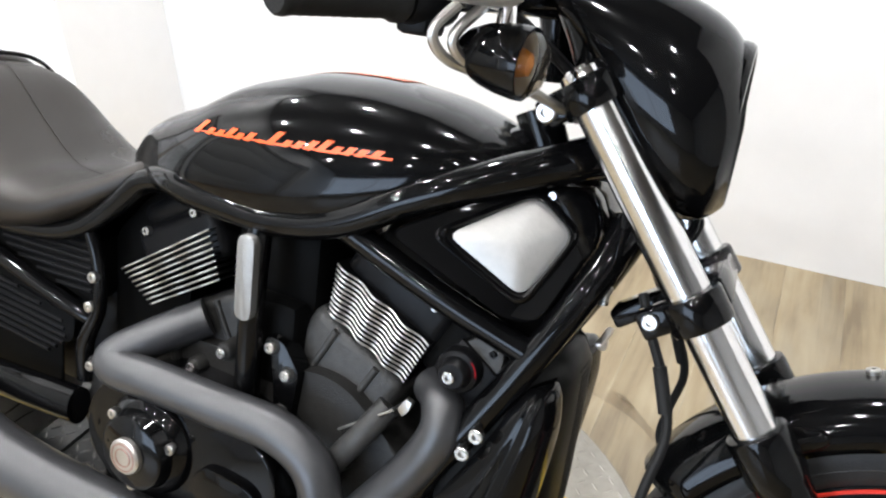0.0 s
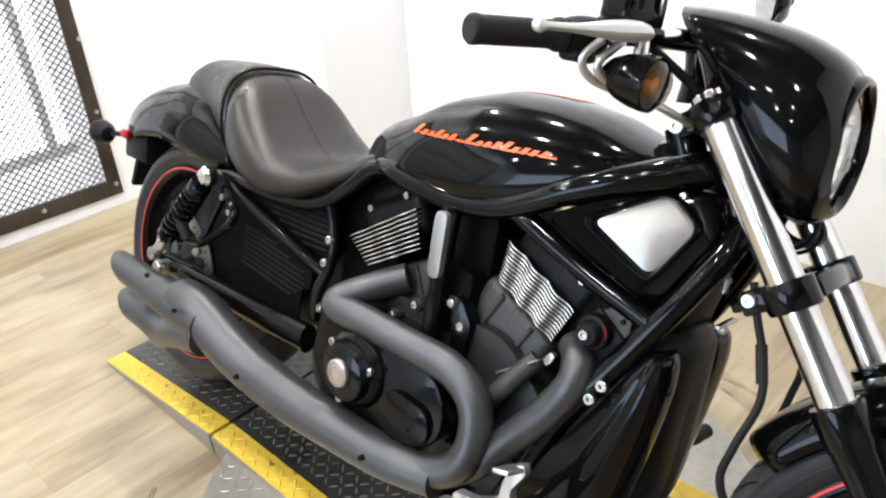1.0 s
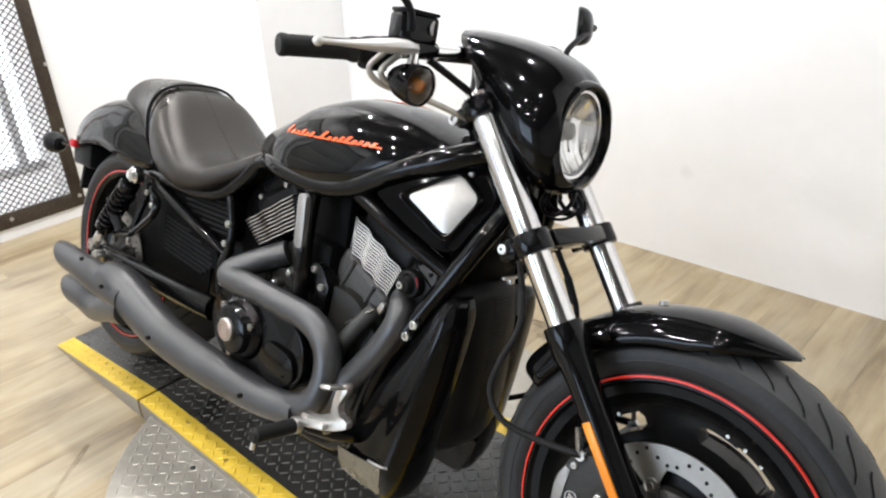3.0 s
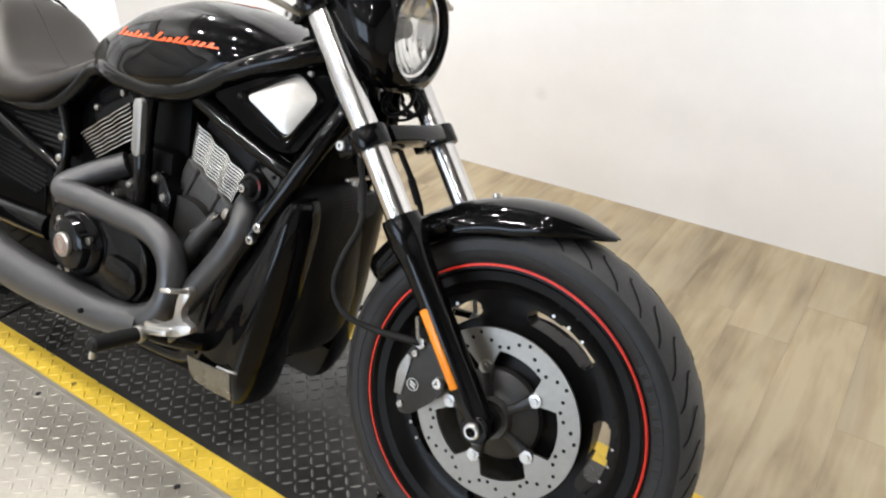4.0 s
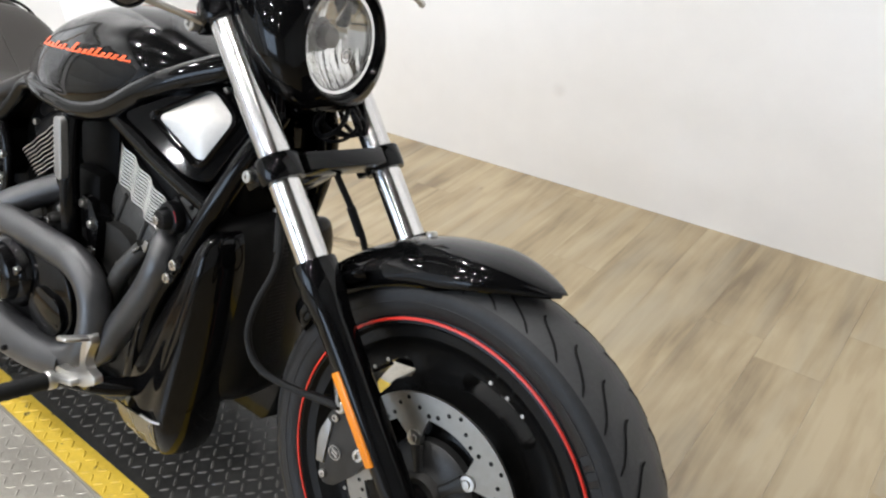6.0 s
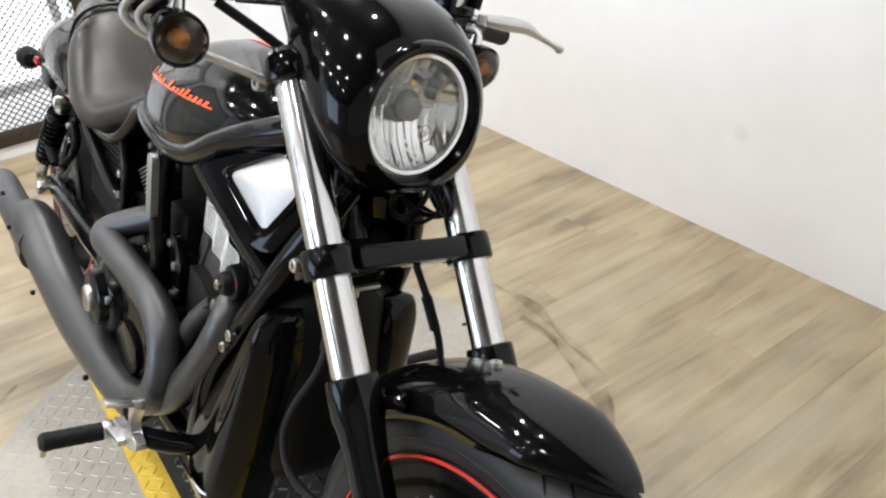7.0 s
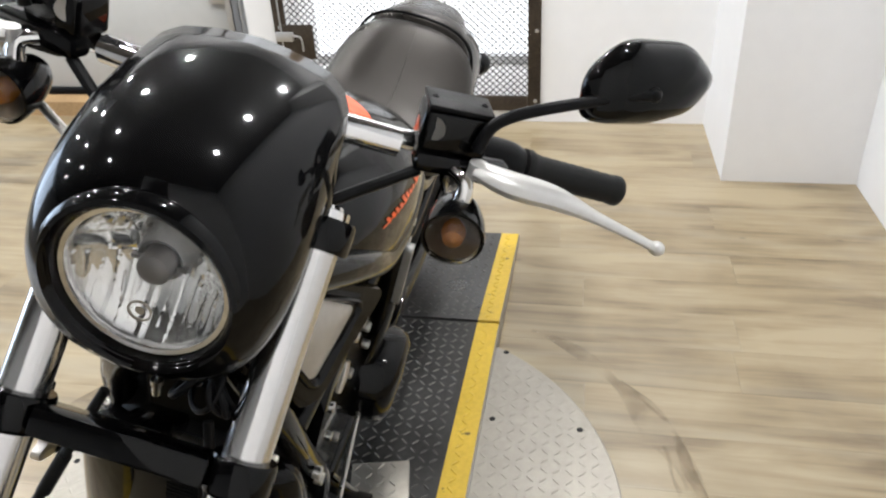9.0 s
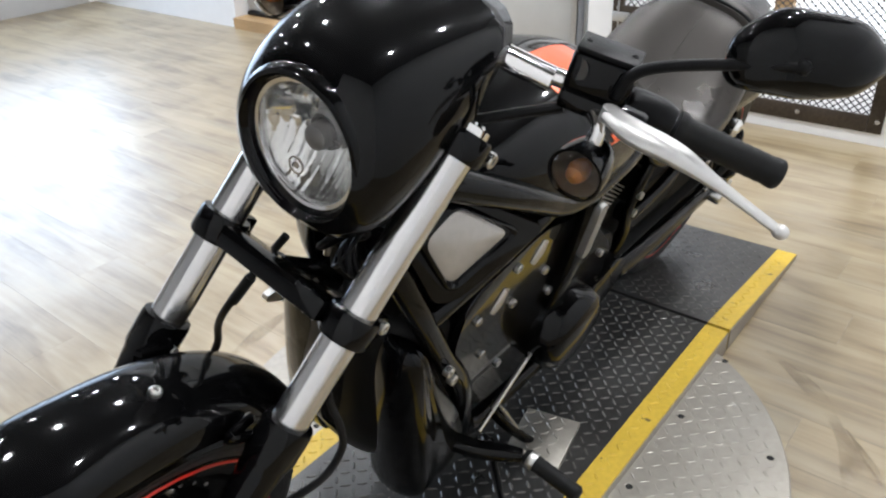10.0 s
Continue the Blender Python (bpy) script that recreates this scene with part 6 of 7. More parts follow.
bpart("cover_cap", bm, STEEL, engine, "bare metal cap")
bm = bmesh.new()
prism(bm, rounded([(0.02, 0.33), (0.10, 0.30), (0.165, 0.345), (0.15, 0.40), (0.05, 0.41)], 0.03, 5), -0.222, -0.205, 0.006, 3)
bpart("cover_boss", bm, GLOSS, engine)
bolts(engine, [(-0.055 + 0.066 * math.cos(radians(a)), -0.232, 0.40 + 0.066 * math.sin(radians(a))) for a in (20, 140, 260)], (0, -1, 0), 0.0085)
# screws on small cast bosses
for x, y, z in ((-0.037, -0.145, 0.508), (0.020, -0.145, 0.550), (0.108, -0.145, 0.586), (0.138, -0.145, 0.550), (0.130, -0.145, 0.487), (-0.255, -0.145, 0.442), (-0.300, -0.145, 0.352), (0.19, -0.145, 0.40), (0.235, -0.14, 0.44)):
    bm = bmesh.new()
    lathe(bm, [(0.017, 0.07), (0.015, 0.004), (0.012, 0.0), (0.0, 0.0)], (x, y, z), (0, 1, 0), 16)
    bpart("screw_boss", bm, ENGINE, engine)
    bolts(engine, [(x, y - 0.001, z)], (0, -1, 0), 0.0085)
# small gloss bracket that carries three of the screws
bm = bmesh.new()
prism(bm, rounded([(0.098, 0.604), (0.128, 0.596), (0.156, 0.556), (0.146, 0.474), (0.118, 0.476), (0.112, 0.540)], 0.010, 4), -0.143, -0.110, 0.004)
bpart("screw_bracket", bm, GLOSS, engine, "gloss black bracket between the cylinders")
for r in (0.0225, 0.015):
    bm = bmesh.new()
    lathe(bm, [(r, 0.0), (r, 0.0012), (r - 0.0022, 0.0016), (r - 0.0022, 0.0)], (-0.055, -0.2632, 0.40), (0, -1, 0), 32, False)
    bpart("cap_ring", bm, COPPER, engine, "reddish turned ring")
# sensor bracket and lead by the front header
bm = bmesh.new()
prism(bm, rounded([(0.322, 0.562), (0.333, 0.580), (0.343, 0.576), (0.338, 0.562), (0.330, 0.552)], 0.003, 3), -0.150, -0.140, 0.002)
bpart("sensor_bracket", bm, STEEL, engine, "small bare metal bracket")
bm = bmesh.new()
sweep(bm, [(0.335, -0.145, 0.575), (0.300, -0.150, 0.545), (0.262, -0.150, 0.515), (0.240, -0.140, 0.490)], 0.0032, 8, 6)
bpart("sensor_lead", bm, DARK, engine, "black sensor lead")
bm = bmesh.new()
rod(bm, (0.235, -0.150, 0.500), (0.318, -0.152, 0.560), 0.0022, 8)
bpart("clip_rod", bm, BOLT, engine)
bm = bmesh.new()
prism(bm, rounded([(0.372, 0.640), (0.398, 0.676), (0.428, 0.690), (0.452, 0.672), (0.446, 0.640), (0.432, 0.606), (0.404, 0.598)], 0.012, 4), -0.124, -0.112, 0.003)
ear = bpart("knob_plate", bm, CASTING, engine, "dark cast plate round the knob")
bolts(ear, [(0.436, -0.125, 0.668), (0.437, -0.125, 0.634), (0.424, -0.125, 0.609)], (0, -1, 0), 0.0048, DARK)
# chrome-cased locking knob by the front cylinder
bm = bmesh.new()
box(bm, (0.405, -0.125, 0.632), (0.075, 0.010, 0.062), 0.004, Matrix.Rotation(radians(35), 3, "Y"))
lathe(bm, [(0.030, 0.0), (0.030, 0.014), (0.028, 0.018), (0.022, 0.020), (0.019, 0.032), (0.016, 0.035), (0.0, 0.035)], (0.398, -0.130, 0.640), (0, -1, 0), 32)
horn = bpart("key_knob", bm, DARK, None, "black round knob with red mark")
bm = bmesh.new()
sweep(bm, [(0.398 + 0.0265 * math.cos(radians(a)), -0.1485, 0.640 + 0.0265 * math.sin(radians(a))) for a in range(0, 46, 15)], 0.0009, 8)
bpart("red_mark", bm, REDLENS, horn)
bolts(horn, [(0.396, -0.165, 0.639)], (0, -1, 0), 0.0085)

# -- exhaust --
bm = bmesh.new()
sweep(bm, [(-0.045, -0.105, 0.578), (-0.100, -0.150, 0.545), (-0.146, -0.190, 0.511), (-0.128, -0.204, 0.499), (-0.066, -0.203, 0.500), (0.056, -0.196, 0.494), (0.165, -0.192, 0.488), (0.228, -0.193, 0.452), (0.248, -0.200, 0.390), (0.230, -0.211, 0.328), (0.17, -0.222, 0.292), (0.08, -0.230, 0.275)], 0.0310, 24, 8)
exhaust = bpart("exhaust", bm, EXHAUST, None, "satin black two-into-two exhaust")
bm = bmesh.new()
sweep(bm, [(0.350, -0.10, 0.585), (0.378, -0.132, 0.585), (0.388, -0.152, 0.548), (0.357, -0.160, 0.485), (0.30, -0.168, 0.405), (0.24, -0.185, 0.325), (0.17, -0.212, 0.285)], 0.0290, 24, 8)
bpart("front_header", bm, EXHAUST, exhaust)
bm = bmesh.new()
sweep(bm, [(0.20, -0.222, 0.288), (0.08, -0.230, 0.272), (-0.05, -0.234, 0.268), (-0.20, -0.240, 0.268), (-0.36, -0.244, 0.282), (-0.48, -0.252, 0.318), (-0.56, -0.258, 0.345), (-0.63, -0.264, 0.352)], [0.034, 0.040, 0.045, 0.049, 0.052, 0.055, 0.057, 0.052], 28, 8)
bpart("muffler", bm, EXHAUST, exhaust, "satin black muffler body")
for z0, z1, yy, xe in ((0.340, 0.350, -0.285, -0.865), (0.268, 0.230, -0.250, -0.893)):
    bm = bmesh.new()
    pts = spline([(-0.50, -0.268, 0.33 if z0 > 0.3 else 0.30), (-0.62, (yy - 0.268) / 2, z0), (-0.72, yy, z1), (-0.81, yy, z1 + 0.004), (xe, yy, z1 + 0.004)], 6)
    lp = []
    rr = np.interp(np.linspace(0, 1, len(pts)), [0, 0.3, 0.6, 1], [0.045, 0.045, 0.038, 0.037])
    for i, (p, r) in enumerate(zip(pts, rr)):
        f = i / (len(pts) - 1)
        lp.append([Vector(p) + Vector((-0.045 * max(0, f - 0.85) / 0.15 * math.sin(a), r * math.cos(a), r * math.sin(a))) for a in (2 * math.pi * k / 28 for k in range(28))])
    inner = [[c + (Vector((c.x, yy, z1 + 0.004)) - c) * 0.12 for c in lp[-1]]]
    deep = [[c + Vector((0.10, 0, 0)) for c in inner[0]]]
    rings(bm, lp + inner + deep)
    bpart("tail_pipe", bm, EXHAUST, exhaust, "slash-cut tail pipe")
bolts(exhaust, [(-0.30, -0.318, 0.30), (-0.55, -0.326, 0.36), (-0.70, -0.315, 0.395), (0.07, -0.29, 0.29)], (0, -1, 0), 0.006, DARK)

# -- seat --
SX = [-1.03, -0.98, -0.90, -0.80, -0.72, -0.67, -0.62, -0.55, -0.46, -0.36, -0.26, -0.18, -0.13]
ST = [0.812, 0.866, 0.902, 0.911, 0.912, 0.906, 0.878, 0.815, 0.752, 0.738, 0.775, 0.815, 0.838]
SB = [0.770, 0.762, 0.735, 0.705, 0.680, 0.660, 0.640, 0.622, 0.622, 0.650, 0.70, 0.752, 0.79]
SW = [0.045, 0.074, 0.096, 0.114, 0.136, 0.158, 0.175, 0.186, 0.188, 0.178, 0.152, 0.120, 0.085]


def seat_ring(x):
    zt, zb, w = (sum(float(np.interp(x + d * 0.022, SX, t)) * k for d, k in ((-1, 0.25), (0, 0.5), (1, 0.25))) for t in (ST, SB, SW))
    dish = 0.020 * math.exp(-((x + 0.45) / 0.13) ** 2)
    lp = []
    for q in range(40):
        a = 2 * math.pi * q / 40
        cx, sz = math.cos(a), math.sin(a)
        y = w * math.copysign(abs(cx) ** 0.74, cx)
        z = (zt + zb) / 2 + (zt - zb) / 2 * math.copysign(abs(sz) ** 0.74, sz)
        if sz > 0:
            z -= dish * (1 - (y / w) ** 2)
        lp.append((x, y, z))
    return lp


for nm, x0, x1, lab in (("pillion_pad", -1.028, -0.690, "black vinyl pillion pad"), ("rider_seat", -0.682, -0.132, "scooped black vinyl rider seat")):
    bm = bmesh.new()
    n = 30
    lp = []
    for k in range(n + 1):
        x = x0 + (x1 - x0) * k / n
        r = seat_ring(x)
        f = min(k, n - k)
        if f < 3:
            m = np.mean(np.array(r), axis=0)
            sc = (0.87, 0.955, 0.988)[f]
            r = [tuple(m + (np.array(p) - m) * sc) for p in r]
            r = [(x, p[1], p[2]) for p in r]
        lp.append(r)
    rings(bm, lp)
    if nm == "rider_seat":
        seat = bpart("seat", bm, LEATHER, None, lab, sharp=70)
    else:
        bpart("pillion_pad", bm, LEATHER, None, lab, sharp=70)
# dark piping between the two pads
bm = bmesh.new()
loop = [(p[0], p[1] * 1.004, p[2] + 0.001) for p in seat_ring(-0.686)]
sweep(bm, loop[-5:] + loop[:26], 0.0042, 8, 3)
bpart("piping", bm, DARK, seat, "black piping along the seat's back edge")
# stitched seams
for yy in (0.0,):
    bm = bmesh.new()
    pts = []
    for k in range(12):
        x = -0.655 + 0.26 * k / 11
        r = seat_ring(x)
        top = max((p for p in r), key=lambda p: -abs(p[1] - yy) * 10 + p[2])
        pts.append((x, yy, top[2] + 0.0006))
    sweep(bm, pts, 0.0009, 6, 3)
    bpart("seam", bm, LEATHER, seat, "raised stitched seam")

# -- rear fender, tail and lights --
RFX = [-0.66, -0.75, -0.85, -0.95, -1.05, -1.12, -1.18, -1.24, -1.275, -1.29]
RFT = [0.770, 0.800, 0.826, 0.832, 0.815, 0.793, 0.766, 0.722, 0.680, 0.648]
RFB = [0.662, 0.656, 0.668, 0.680, 0.668, 0.650, 0.640, 0.632, 0.630, 0.630]
RFW = [0.140, 0.155, 0.164, 0.163, 0.157, 0.150, 0.138, 0.114, 0.088, 0.060]
bm = bmesh.new()
lp = []
for k in range(49):
    x = -0.66 - 0.63 * k / 48
    zt, zb, w = (sum(float(np.interp(-(x + d * 0.02), [-q for q in RFX], t)) * f for d, f in ((-1, 0.25), (0, 0.5), (1, 0.25))) for t in (RFT, RFB, RFW))
    loop = []
    for q in range(29):
        u = radians(-90 + 180 * q / 28)
        y = w * math.copysign(abs(math.sin(u)) ** 0.72, u) if q != 14 else 0.0
        loop.append((x, y, zb + (zt - zb) * abs(math.cos(u)) ** 0.78))
    lp.append(loop)
rings(bm, lp, False, False)
bm.faces.new(list(bm.verts)[-29:])
rf = bpart("rear_fender", bm, GLOSS, None, "gloss black rear fender sweeping down to the tail", sharp=55)
rf.modifiers.new("shell", "SOLIDIFY").thickness = 0.004
bm = bmesh.new()
box(bm, (-1.235, 0, 0.63), (0.05, 0.13, 0.05), 0.015)
bpart("tail_light", bm, REDLENS, rf, "red tail lamp")
bm = bmesh.new()
box(bm, (-1.22, 0.0, 0.535), (0.02, 0.19, 0.12), 0.006, Matrix.Rotation(radians(18), 3, "Y"))
box(bm, (-1.165, 0, 0.612), (0.13, 0.25, 0.085), 0.012)
bpart("plate_bracket", bm, DARK, rf, "black number plate bracket")
for s in (-1, 1):
    bm = bmesh.new()
    sweep(bm, [(-1.16, s * 0.120, 0.640), (-1.24, s * 0.130, 0.632), (-1.30, s * 0.135, 0.622), (-1.330, s * 0.136, 0.617)], 0.008, 10)
    st_ = bpart("rear_signal_stalk", bm, GLOSS, rf)
    bm = bmesh.new()
    lathe(bm, [(0.0, -0.042), (0.022, -0.034), (0.033, -0.014), (0.0365, 0.005), (0.0365, 0.018), (0.029, 0.029), (0.0, 0.035)], (-1.345, s * 0.136, 0.616), (-1, 0, 0), 28)
    bpart("rear_signal", bm, DARK, st_, "dark bullet rear signal")
    bm = bmesh.new()
    box(bm, (-1.20, s * 0.136, 0.640), (0.040, 0.020, 0.026), 0.007)
    bpart("rear_marker", bm, REDLENS, st_, "small red marker lens")

# -- swingarm, shocks and rear dressing --
for s in (-1, 1):
    bm = bmesh.new()
    sweep(bm, [(-0.28, s * 0.15, 0.36), (-0.45, s * 0.155, 0.355), (-0.70, s * 0.155, 0.35), (-0.90, s * 0.155, 0.345)], [0.034, 0.034, 0.032, 0.030], 16, 5, squash=0.75)
    arm = bpart("swingarm", bm, GLOSS, None, "black swingarm")
    bm = bmesh.new()
    lathe(bm, [(0.022, 0.0), (0.022, 0.03), (0.018, 0.036), (0.0, 0.036)], (-0.865, s * 0.17, 0.345), (0, s, 0), 16)
    bpart("rear_axle_nut", bm, BOLT, arm)
    a, b = Vector((-0.695, s * 0.175, 0.635)), Vector((-0.885, s * 0.185, 0.400))
    d = (b - a).normalized()
    bm = bmesh.new()
    rod(bm, a, b, 0.013, 14)
    lathe(bm, [(0.026, 0.03), (0.028, 0.034), (0.028, 0.060), (0.024, 0.066)], a, d, 20)
    lathe(bm, [(0.028, 0.0), (0.028, 0.02)], b - d * 0.075, d, 20)
    shock = bpart("rear_shock", bm, GLOSS, None, "black coil-over rear shock")
    bm = bmesh.new()
    L = (b - a).length - 0.135
    side = d.cross(Vector((0, 1, 0))).normalized()
    oth = d.cross(side)
    sweep(bm, [a + d * (0.065 + L * k / 96) + 0.026 * (math.cos(k * math.pi / 6) * side + math.sin(k * math.pi / 6) * oth) for k in range(97)], 0.0048, 8, 1)
    bpart("coil_spring", bm, GLOSS, shock, "black coil spring")
    bm = bmesh.new()
    lathe(bm, [(0.0, -0.02), (0.022, -0.02), (0.026, -0.012), (0.026, 0.006), (0.018, 0.016), (0.0, 0.018)], a, (0, s, 0), 20)
    bpart("shock_cap", bm, CHROME, shock, "chrome shock mounting")
    bm = bmesh.new()
    rod(bm, b - d * 0.03, b + d * 0.03, 0.014, 12)
    lathe(bm, [(0.0, -0.012), (0.018, -0.012), (0.018, 0.014), (0.0, 0.014)], b + d * 0.035, (0, s, 0), 16)
    bpart("shock_eye", bm, BOLT, shock, "bare metal shock eye")
    # folded passenger peg bracket
    bm = bmesh.new()
    sweep(bm, [(-0.655, s * 0.150, 0.615), (-0.62, s * 0.158, 0.603), (-0.585, s * 0.162, 0.576), (-0.598, s * 0.165, 0.540), (-0.65, s * 0.168, 0.498), (-0.71, s * 0.170, 0.456), (-0.765, s * 0.170, 0.442), (-0.815, s * 0.170, 0.431)], [0.009, 0.011, 0.012, 0.011, 0.010, 0.010, 0.009, 0.008], 10, 6)
    sweep(bm, [(-0.645, s * 0.155, 0.600), (-0.672, s * 0.162, 0.540), (-0.705, s * 0.168, 0.470)], 0.010, 10, 5)
    br = bpart("passenger_peg_bracket", bm, GLOSS, None, "black passenger peg bracket")
    bm = bmesh.new()
    sweep(bm, [(-0.76, s * 0.178, 0.455), (-0.79, s * 0.185, 0.50), (-0.81, s * 0.188, 0.545)], [0.012, 0.016, 0.012], 12, 4)
    bpart("passenger_peg", bm, GRIP, br, "folded rubber passenger peg")
    bolts(br, [(-0.625, s * 0.170, 0.600), (-0.588, s * 0.174, 0.572), (-0.70, s * 0.180, 0.440)], (0, s, 0), 0.008)
    # ribbed airbox side panels
    bm = bmesh.new()
    prism(bm, rounded([(-0.618, 0.545), (-0.60, 0.548), (-0.325, 0.500), (-0.330, 0.455), (-0.42, 0.425), (-0.59, 0.425), (-0.615, 0.45)], 0.012, 4), s * 0.08, s * 0.120, 0.006)
    panel = bpart("side_panel", bm, MATTE, None, "ribbed black side panel")
    bm = bmesh.new()
    prism(bm, rounded([(-0.40, 0.62), (-0.715, 0.640), (-0.768, 0.590), (-0.768, 0.36), (-0.36, 0.34), (-0.36, 0.50)], 0.01, 3), s * 0.1125, s * 0.1175, 0.002)
    bpart("inner_panel", bm, MATTE, panel, "plain black panel beside the rear wheel")
    for k in range(8):
        bm = bmesh.new()
        z = 0.437 + 0.0135 * k
        x1 = float(np.interp(z, [0.43, 0.47, 0.505, 0.55], [-0.40, -0.345, -0.355, -0.545]))
        rod(bm, (-0.598, s * 0.1195, z + 0.004), (x1, s * 0.1195, z - 0.018 * (x1 + 0.6) / 0.25), 0.0042, 8)
        bpart("rib", bm, SATIN, panel)
    bm = bmesh.new()
    prism(bm, rounded([(-0.53, 0.640), (-0.275, 0.655), (-0.268, 0.56), (-0.29, 0.535), (-0.50, 0.590)], 0.012, 4), s * 0.075, s * 0.118, 0.006)
    pn2 = bpart("battery_cover", bm, MATTE, None, "ribbed black cover under the seat")
    for k in range(7):
        bm = bmesh.new()
        z = 0.556 + 0.0135 * k
        x0 = float(np.interp(z, [0.55, 0.59, 0.64], [-0.35, -0.49, -0.52]))
        rod(bm, (x0, s * 0.1178, z), (-0.285, s * 0.1178, z + 0.004), 0.0042, 8)
        bpart("rib", bm, SATIN, pn2)
bm = bmesh.new()
box(bm, (-0.42, 0, 0.50), (0.34, 0.16, 0.32), 0.03)
box(bm, (-0.55, 0, 0.64), (0.30, 0.18, 0.06), 0.02)
bpart("underseat_tray", bm, DARK)

# -- forward controls --
for s in (-1, 1):
    def M(x, y, z):
        return (x, y * s, z)
    bm = bmesh.new()
    sweep(bm, [M(0.345, 0.165, 0.285), M(0.328, 0.215, 0.295), M(0.305, 0.265, 0.312), M(0.294, 0.288, 0.321)], [0.019, 0.019, 0.017, 0.012], 16, 5)
    ctl = bpart("foot_control", bm, GLOSS, None, "black foot control mount")
    bm = bmesh.new()
    d = Vector(M(0.0, 1, 0.04)).normalized()
    p = Vector(M(0.292, 0.290, 0.322))
    lathe(bm, [(0.012, 0.0), (0.016, 0.008)] + [(0.0165 - 0.0012 * (k % 2), 0.012 + 0.008 * k) for k in range(13)] + [(0.016, 0.118), (0.010, 0.124), (0.0, 0.124)], p, d, 18)
    bpart("foot_peg", bm, GRIP, ctl, "ribbed rubber foot peg")
    bm = bmesh.new()
    lathe(bm, [(0.010, 0.0), (0.0172, 0.0), (0.0178, 0.003), (0.0178, 0.012), (0.0168, 0.015), (0.010, 0.015)], p + d * 0.010, d, 20)
    bpart("peg_collar", bm, ALU, ctl, "bright collar at the peg's root")
    bm = bmesh.new()
    rod(bm, p + d * 0.115, p + d * 0.117 + Vector((-0.004, 0, -0.03)), 0.005, 10)
    bpart("peg_feeler", bm, BOLT, ctl, "bright peg feeler")
    if s < 0:
        bm = bmesh.new()
        # hooked toe plate over an angular bracket that carries the peg
        pedal = [(0.298, 0.352), (0.292, 0.338), (0.335, 0.332), (0.398, 0.354), (0.430, 0.372), (0.428, 0.386), (0.404, 0.390), (0.398, 0.408), (0.420, 0.446), (0.415, 0.462), (0.394, 0.450), (0.384, 0.418), (0.380, 0.384), (0.335, 0.358)]
        prism(bm, rounded(pedal, 0.005, 3), -0.298, -0.282, 0.003, 2)
        box(bm, M(0.402, 0.312, 0.453), (0.030, 0.060, 0.009), 0.004, Matrix.Rotation(radians(-14), 3, "X") @ Matrix.Rotation(radians(-14), 3, "Y"))
        box(bm, M(0.340, 0.298, 0.345), (0.080, 0.030, 0.012), 0.004, Matrix.Rotation(radians(-16), 3, "Y"))
        bpart("brake_pedal", bm, ALU, ctl, "polished alloy brake pedal")
        bm = bmesh.new()
        sweep(bm, [M(0.318, 0.250, 0.305), M(0.348, 0.272, 0.330), M(0.385, 0.285, 0.358)], [0.012, 0.012, 0.010], 14, 5, squash=0.8)
        bpart("pedal_pivot", bm, GLOSS, ctl, "black pedal pivot boss")
    else:
        bm = bmesh.new()
        sweep(bm, [M(0.300, 0.235, 0.268), M(0.335, 0.275, 0.262), M(0.372, 0.315, 0.263), M(0.405, 0.352, 0.276), M(0.418, 0.372, 0.282)], [0.012, 0.009, 0.008, 0.008, 0.009], 12, 6, squash=0.7)
        bpart("shift_lever", bm, DARK, ctl, "black shift lever")
        bm = bmesh.new()
        lathe(bm, [(0.007, 0.0), (0.009, 0.006), (0.0145, 0.016), (0.0155, 0.030), (0.0150, 0.064), (0.0165, 0.070), (0.0165, 0.080), (0.0, 0.082)], Vector(M(0.4185, 0.368, 0.2815)), Vector((0.06, s * 1.0, 0.05)).normalized(), 18)
        bpart("shift_peg", bm, GRIP, ctl, "black rubber toe peg")
        bm = bmesh.new()
        rod(bm, M(0.30, 0.19, 0.30), M(0.03, 0.155, 0.40), 0.005, 10)
        bpart("shift_rod", bm, BOLT, ctl, "bright shift linkage rod")
# -- left side covers --
bm = bmesh.new()
prism(bm, rounded([(-0.26, 0.30), (0.05, 0.27), (0.25, 0.29), (0.35, 0.42), (0.42, 0.60), (0.40, 0.70), (0.22, 0.745), (0.05, 0.70), (-0.18, 0.50)], 0.05, 5), 0.085, 0.146, 0.012, 3)
lc = bpart("left_engine_cover", bm, GLOSS, engine, "gloss black alternator cover")
for c0, c1 in (((0.20, 0.712), (0.225, 0.672)), ((0.295, 0.655), (0.320, 0.612))):
    bm = bmesh.new()
    sweep(bm, [(c0[0], 0.146, c0[1]), ((c0[0] + c1[0]) / 2, 0.147, (c0[1] + c1[1]) / 2), (c1[0], 0.146, c1[1])], [0.009, 0.012, 0.009], 12, 4, squash=0.5)
    bpart("cover_slot", bm, STEEL, engine, "bright oval boss")
bolts(engine, [(0.370, 0.1455, 0.628), (0.281, 0.1455, 0.695), (0.315, 0.1455, 0.505), (0.10, 0.1455, 0.53), (0.225, 0.1455, 0.41), (0.255, 0.1455, 0.595), (-0.13, 0.1455, 0.50), (0.16, 0.1455, 0.62)], (0, 1, 0), 0.009)
bm = bmesh.new()
lathe(bm, [(0.10, 0.0), (0.10, 0.055), (0.092, 0.075), (0.075, 0.087), (0.0, 0.091)], (0.02, 0.135, 0.40), (0, 1, 0), 48)
bpart("alternator_cover", bm, GLOSS, engine, "domed gloss black cover")
bm = bmesh.new()
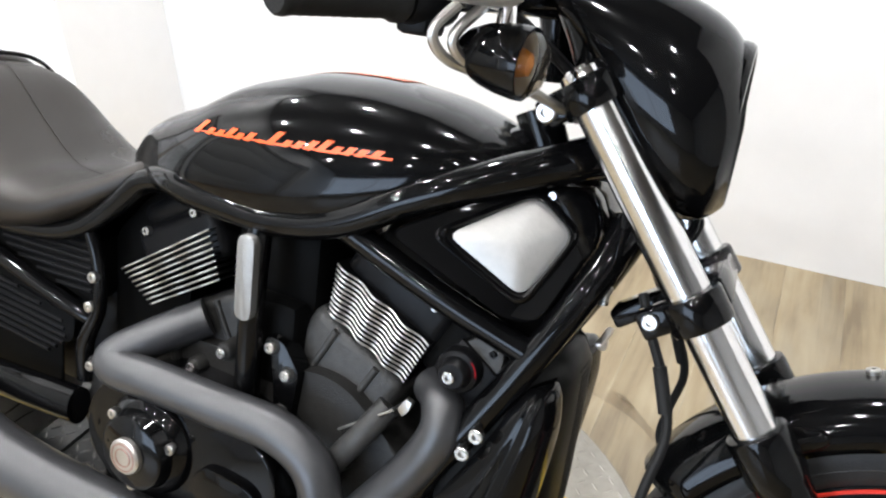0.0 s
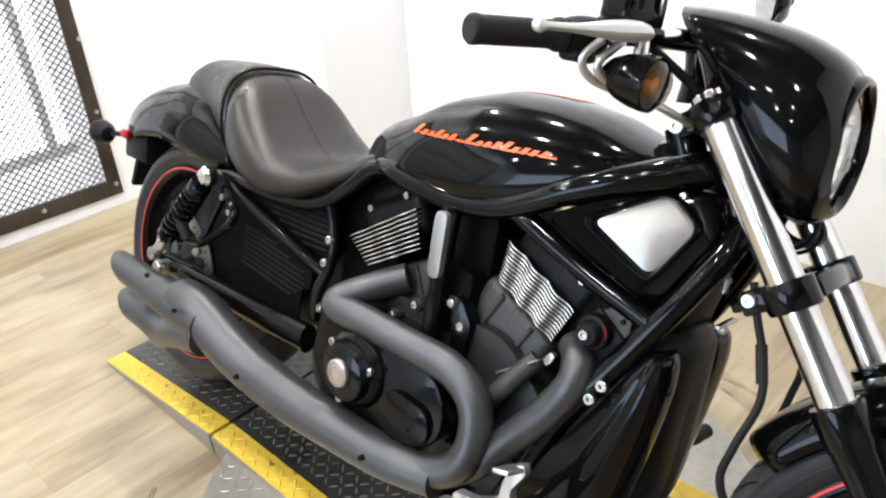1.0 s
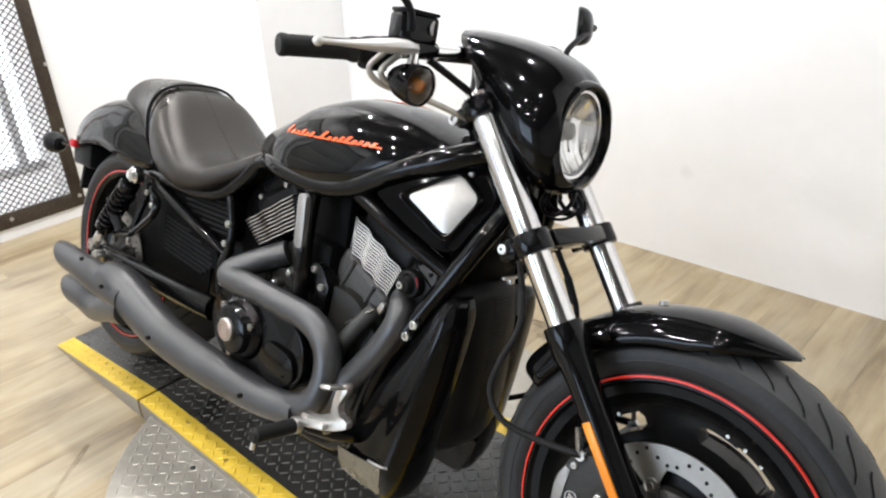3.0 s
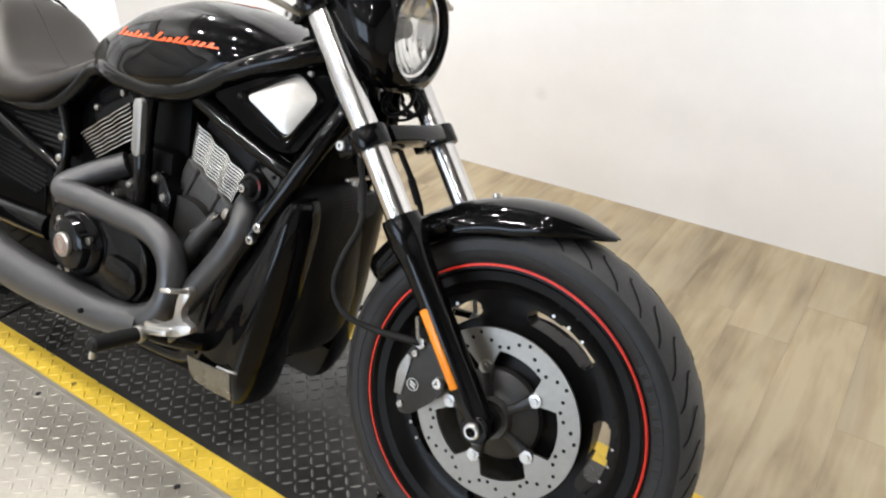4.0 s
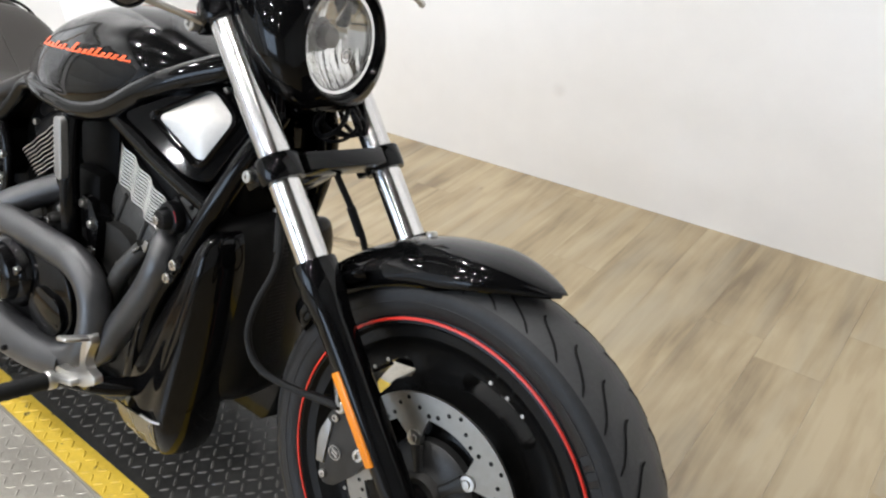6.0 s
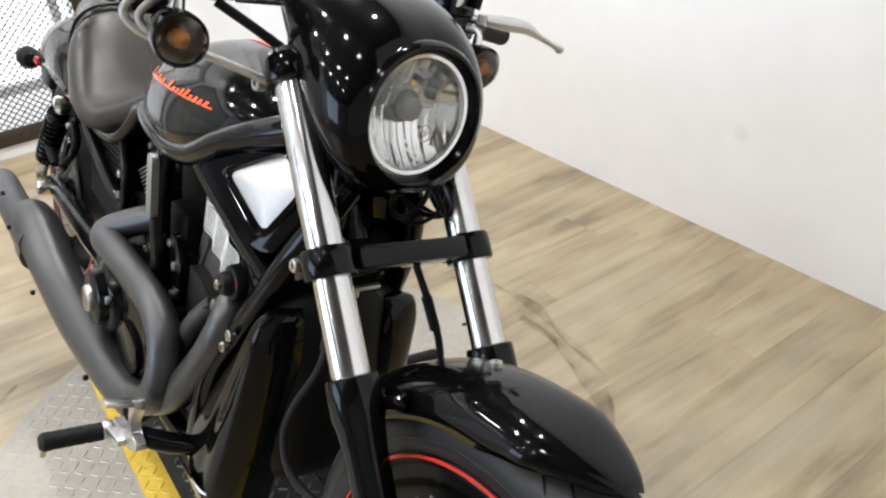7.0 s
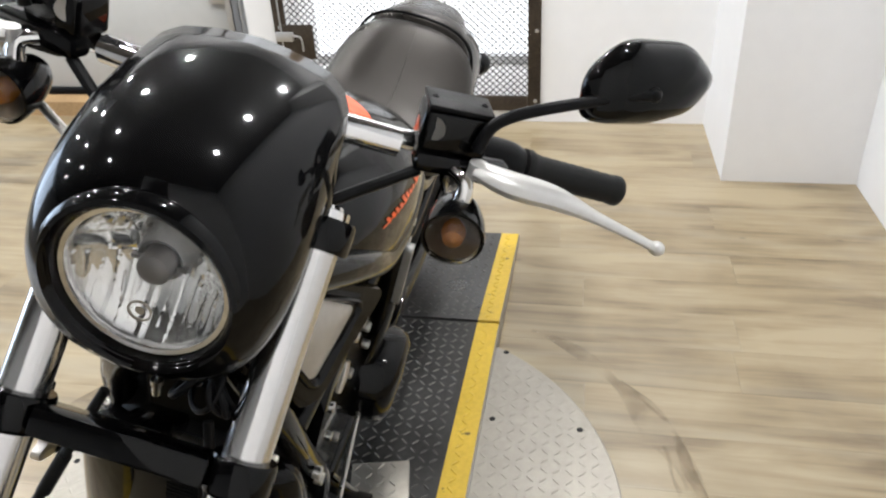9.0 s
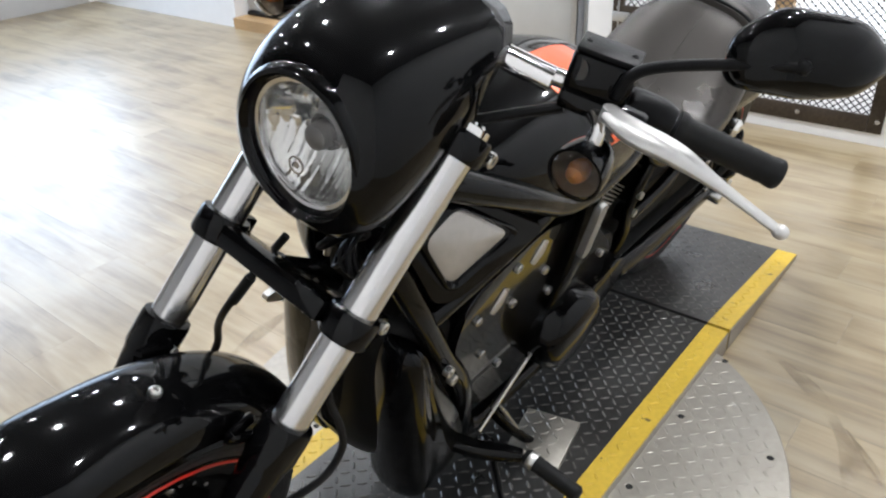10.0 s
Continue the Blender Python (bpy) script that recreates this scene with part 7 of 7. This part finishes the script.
prism(bm, rounded([(-0.24, 0.32), (-0.10, 0.30), (-0.08, 0.42), (-0.20, 0.47), (-0.28, 0.40)], 0.04, 5), 0.12, 0.175, 0.012, 3)
bpart("pulley_cover", bm, GLOSS, engine, "gloss black belt pulley cover")
bm = bmesh.new()
for z in (0.405, 0.275):
    box(bm, (-0.55, 0.135, z), (0.62, 0.026, 0.006), 0.001, Matrix.Rotation(radians(2 if z > 0.3 else -2), 3, "Y"))
bpart("drive_belt", bm, GRIP, None, "black drive belt")
# side stand, reaching the deck
bm = bmesh.new()
sweep(bm, [(0.16, 0.13, 0.21), (0.12, 0.19, 0.14), (0.07, 0.245, 0.085)], [0.016, 0.013, 0.011], 14, 5)
stand = bpart("side_stand", bm, GLOSS, None, "black side stand, folded out")
bm = bmesh.new()
box(bm, (0.055, 0.258, 0.0745), (0.055, 0.035, 0.006), 0.002, Matrix.Rotation(radians(LEAN), 3, "X"))
bpart("stand_foot", bm, STEEL, stand)
bm = bmesh.new()
rod(bm, (0.15, 0.15, 0.22), (0.09, 0.222, 0.105), 0.005, 10)
bpart("stand_spring", bm, BOLT, stand, "bright stand spring")

# wedge under the side stand
wedge = tagged(new("stand_block", None), "tread plate block under the side stand foot", "block")

# ---- small things ----
bmw = bmesh.new()
box(bmw, (0, 0, 0.006), (0.16, 0.13, 0.012), 0.002)
part("stand_plate", bmw, PLATE, wedge)
bmw = bmesh.new()
lug_mesh(bmw, (lambda x, y: abs(x) < 0.068 and abs(y) < 0.053, (-0.08, 0.08, -0.065, 0.065)), 0.0265, lambda x: 0.012, 0.002)
tagged(part("tread_lug_field", bmw, PLATE, wedge, smooth=False), kind="stuff")
wedge.matrix_basis = pose(0.04, 0.165, 0.0012, 0, 0, 12)

# ---- floor: vinyl planks, laid across the room ----
floor = slab("floor", BACK - 0.25, FRONT, RIGHT, LEFT, FLOOR - 0.12, FLOOR - 0.004, JOINT, label="light oak vinyl plank floor with grey streaks", category="floor")
PW, PL, PT = 0.178, 1.22, 0.004


def plank_box(bm, cx, cy, w, l):
    x0, x1, y0, y1 = cx - w / 2, cx + w / 2, cy - l / 2, cy + l / 2
    b = 0.0002
    v = [bm.verts.new(p) for p in ((x0, y0, -PT), (x1, y0, -PT), (x1, y1, -PT), (x0, y1, -PT))]
    t = [bm.verts.new(p) for p in ((x0 + b, y0 + b, 0), (x1 - b, y0 + b, 0), (x1 - b, y1 - b, 0), (x0 + b, y1 - b, 0))]
    bm.faces.new(t)
    for i in range(4):
        j = (i + 1) % 4
        bm.faces.new((v[i], v[j], t[j], t[i]))


single = bmesh.new()
plank_box(single, 0, 0, PW - 0.0001, PL - 0.0001)
plank_mesh = finish("plank", single, PLANK, smooth=False)
rest = bmesh.new()
rnd = random.Random(7)
near_count = 0
x = BACK - 0.2
while x < FRONT:
    y = RIGHT - rnd.random() * PL
    while y < LEFT + PL / 2:
        cx, cy = x + PW / 2, y + PL / 2
        if y + PL > RIGHT and y < LEFT:
            if cy - PL / 2 >= RIGHT and cy + PL / 2 <= LEFT + 0.12 and -2.3 < cx < 1.9 and cy > -3.6 and near_count < 300:
                ob = shared("plank", plank_mesh, floor, Matrix.Translation((cx, cy, FLOOR)))
                near_count += 1
            else:
                y0, y1 = max(y, RIGHT), min(y + PL, LEFT)
                if y1 - y0 > 0.02:
                    plank_box(rest, cx, (y0 + y1) / 2, PW - 0.0001, y1 - y0 - 0.0001)
        y += PL
    x += PW
ob = tagged(part("plank_field", rest, PLANK, floor, smooth=False), "light oak vinyl planks", kind="stuff")
ob.location.z = FLOOR
# worn scuff arc where the turntable has rubbed
bm = bmesh.new()
r2 = random.Random(3)
for a0, a1, rr, wd in ((40, 150, 0.838, 0.050), (58, 128, 0.862, 0.022), (70, 112, 0.815, 0.012), (215, 300, 0.83, 0.03)):
    pts = []
    for k in range(41):
        f = k / 40
        a = radians(a0 + (a1 - a0) * f)
        wob = 0.008 * math.sin(k * 0.45 + rr * 50)
        w = wd * (0.25 + 0.75 * math.sin(math.pi * f)) * (0.7 + 0.3 * math.sin(k * 0.7 + rr * 9))
        pts.append([(DISC[0] + (rr + wob + s * w) * math.cos(a), DISC[1] + (rr + wob + s * w) * math.sin(a), FLOOR + 0.0012 + 0.0003 * (wd < 0.03)) for s in (-1, -0.5, 0, 0.5, 1)])
    rings(bm, pts, False, False)
ob = part("scuff_mark", bm, SCUFF, floor, "faint brown curved scuff marks")
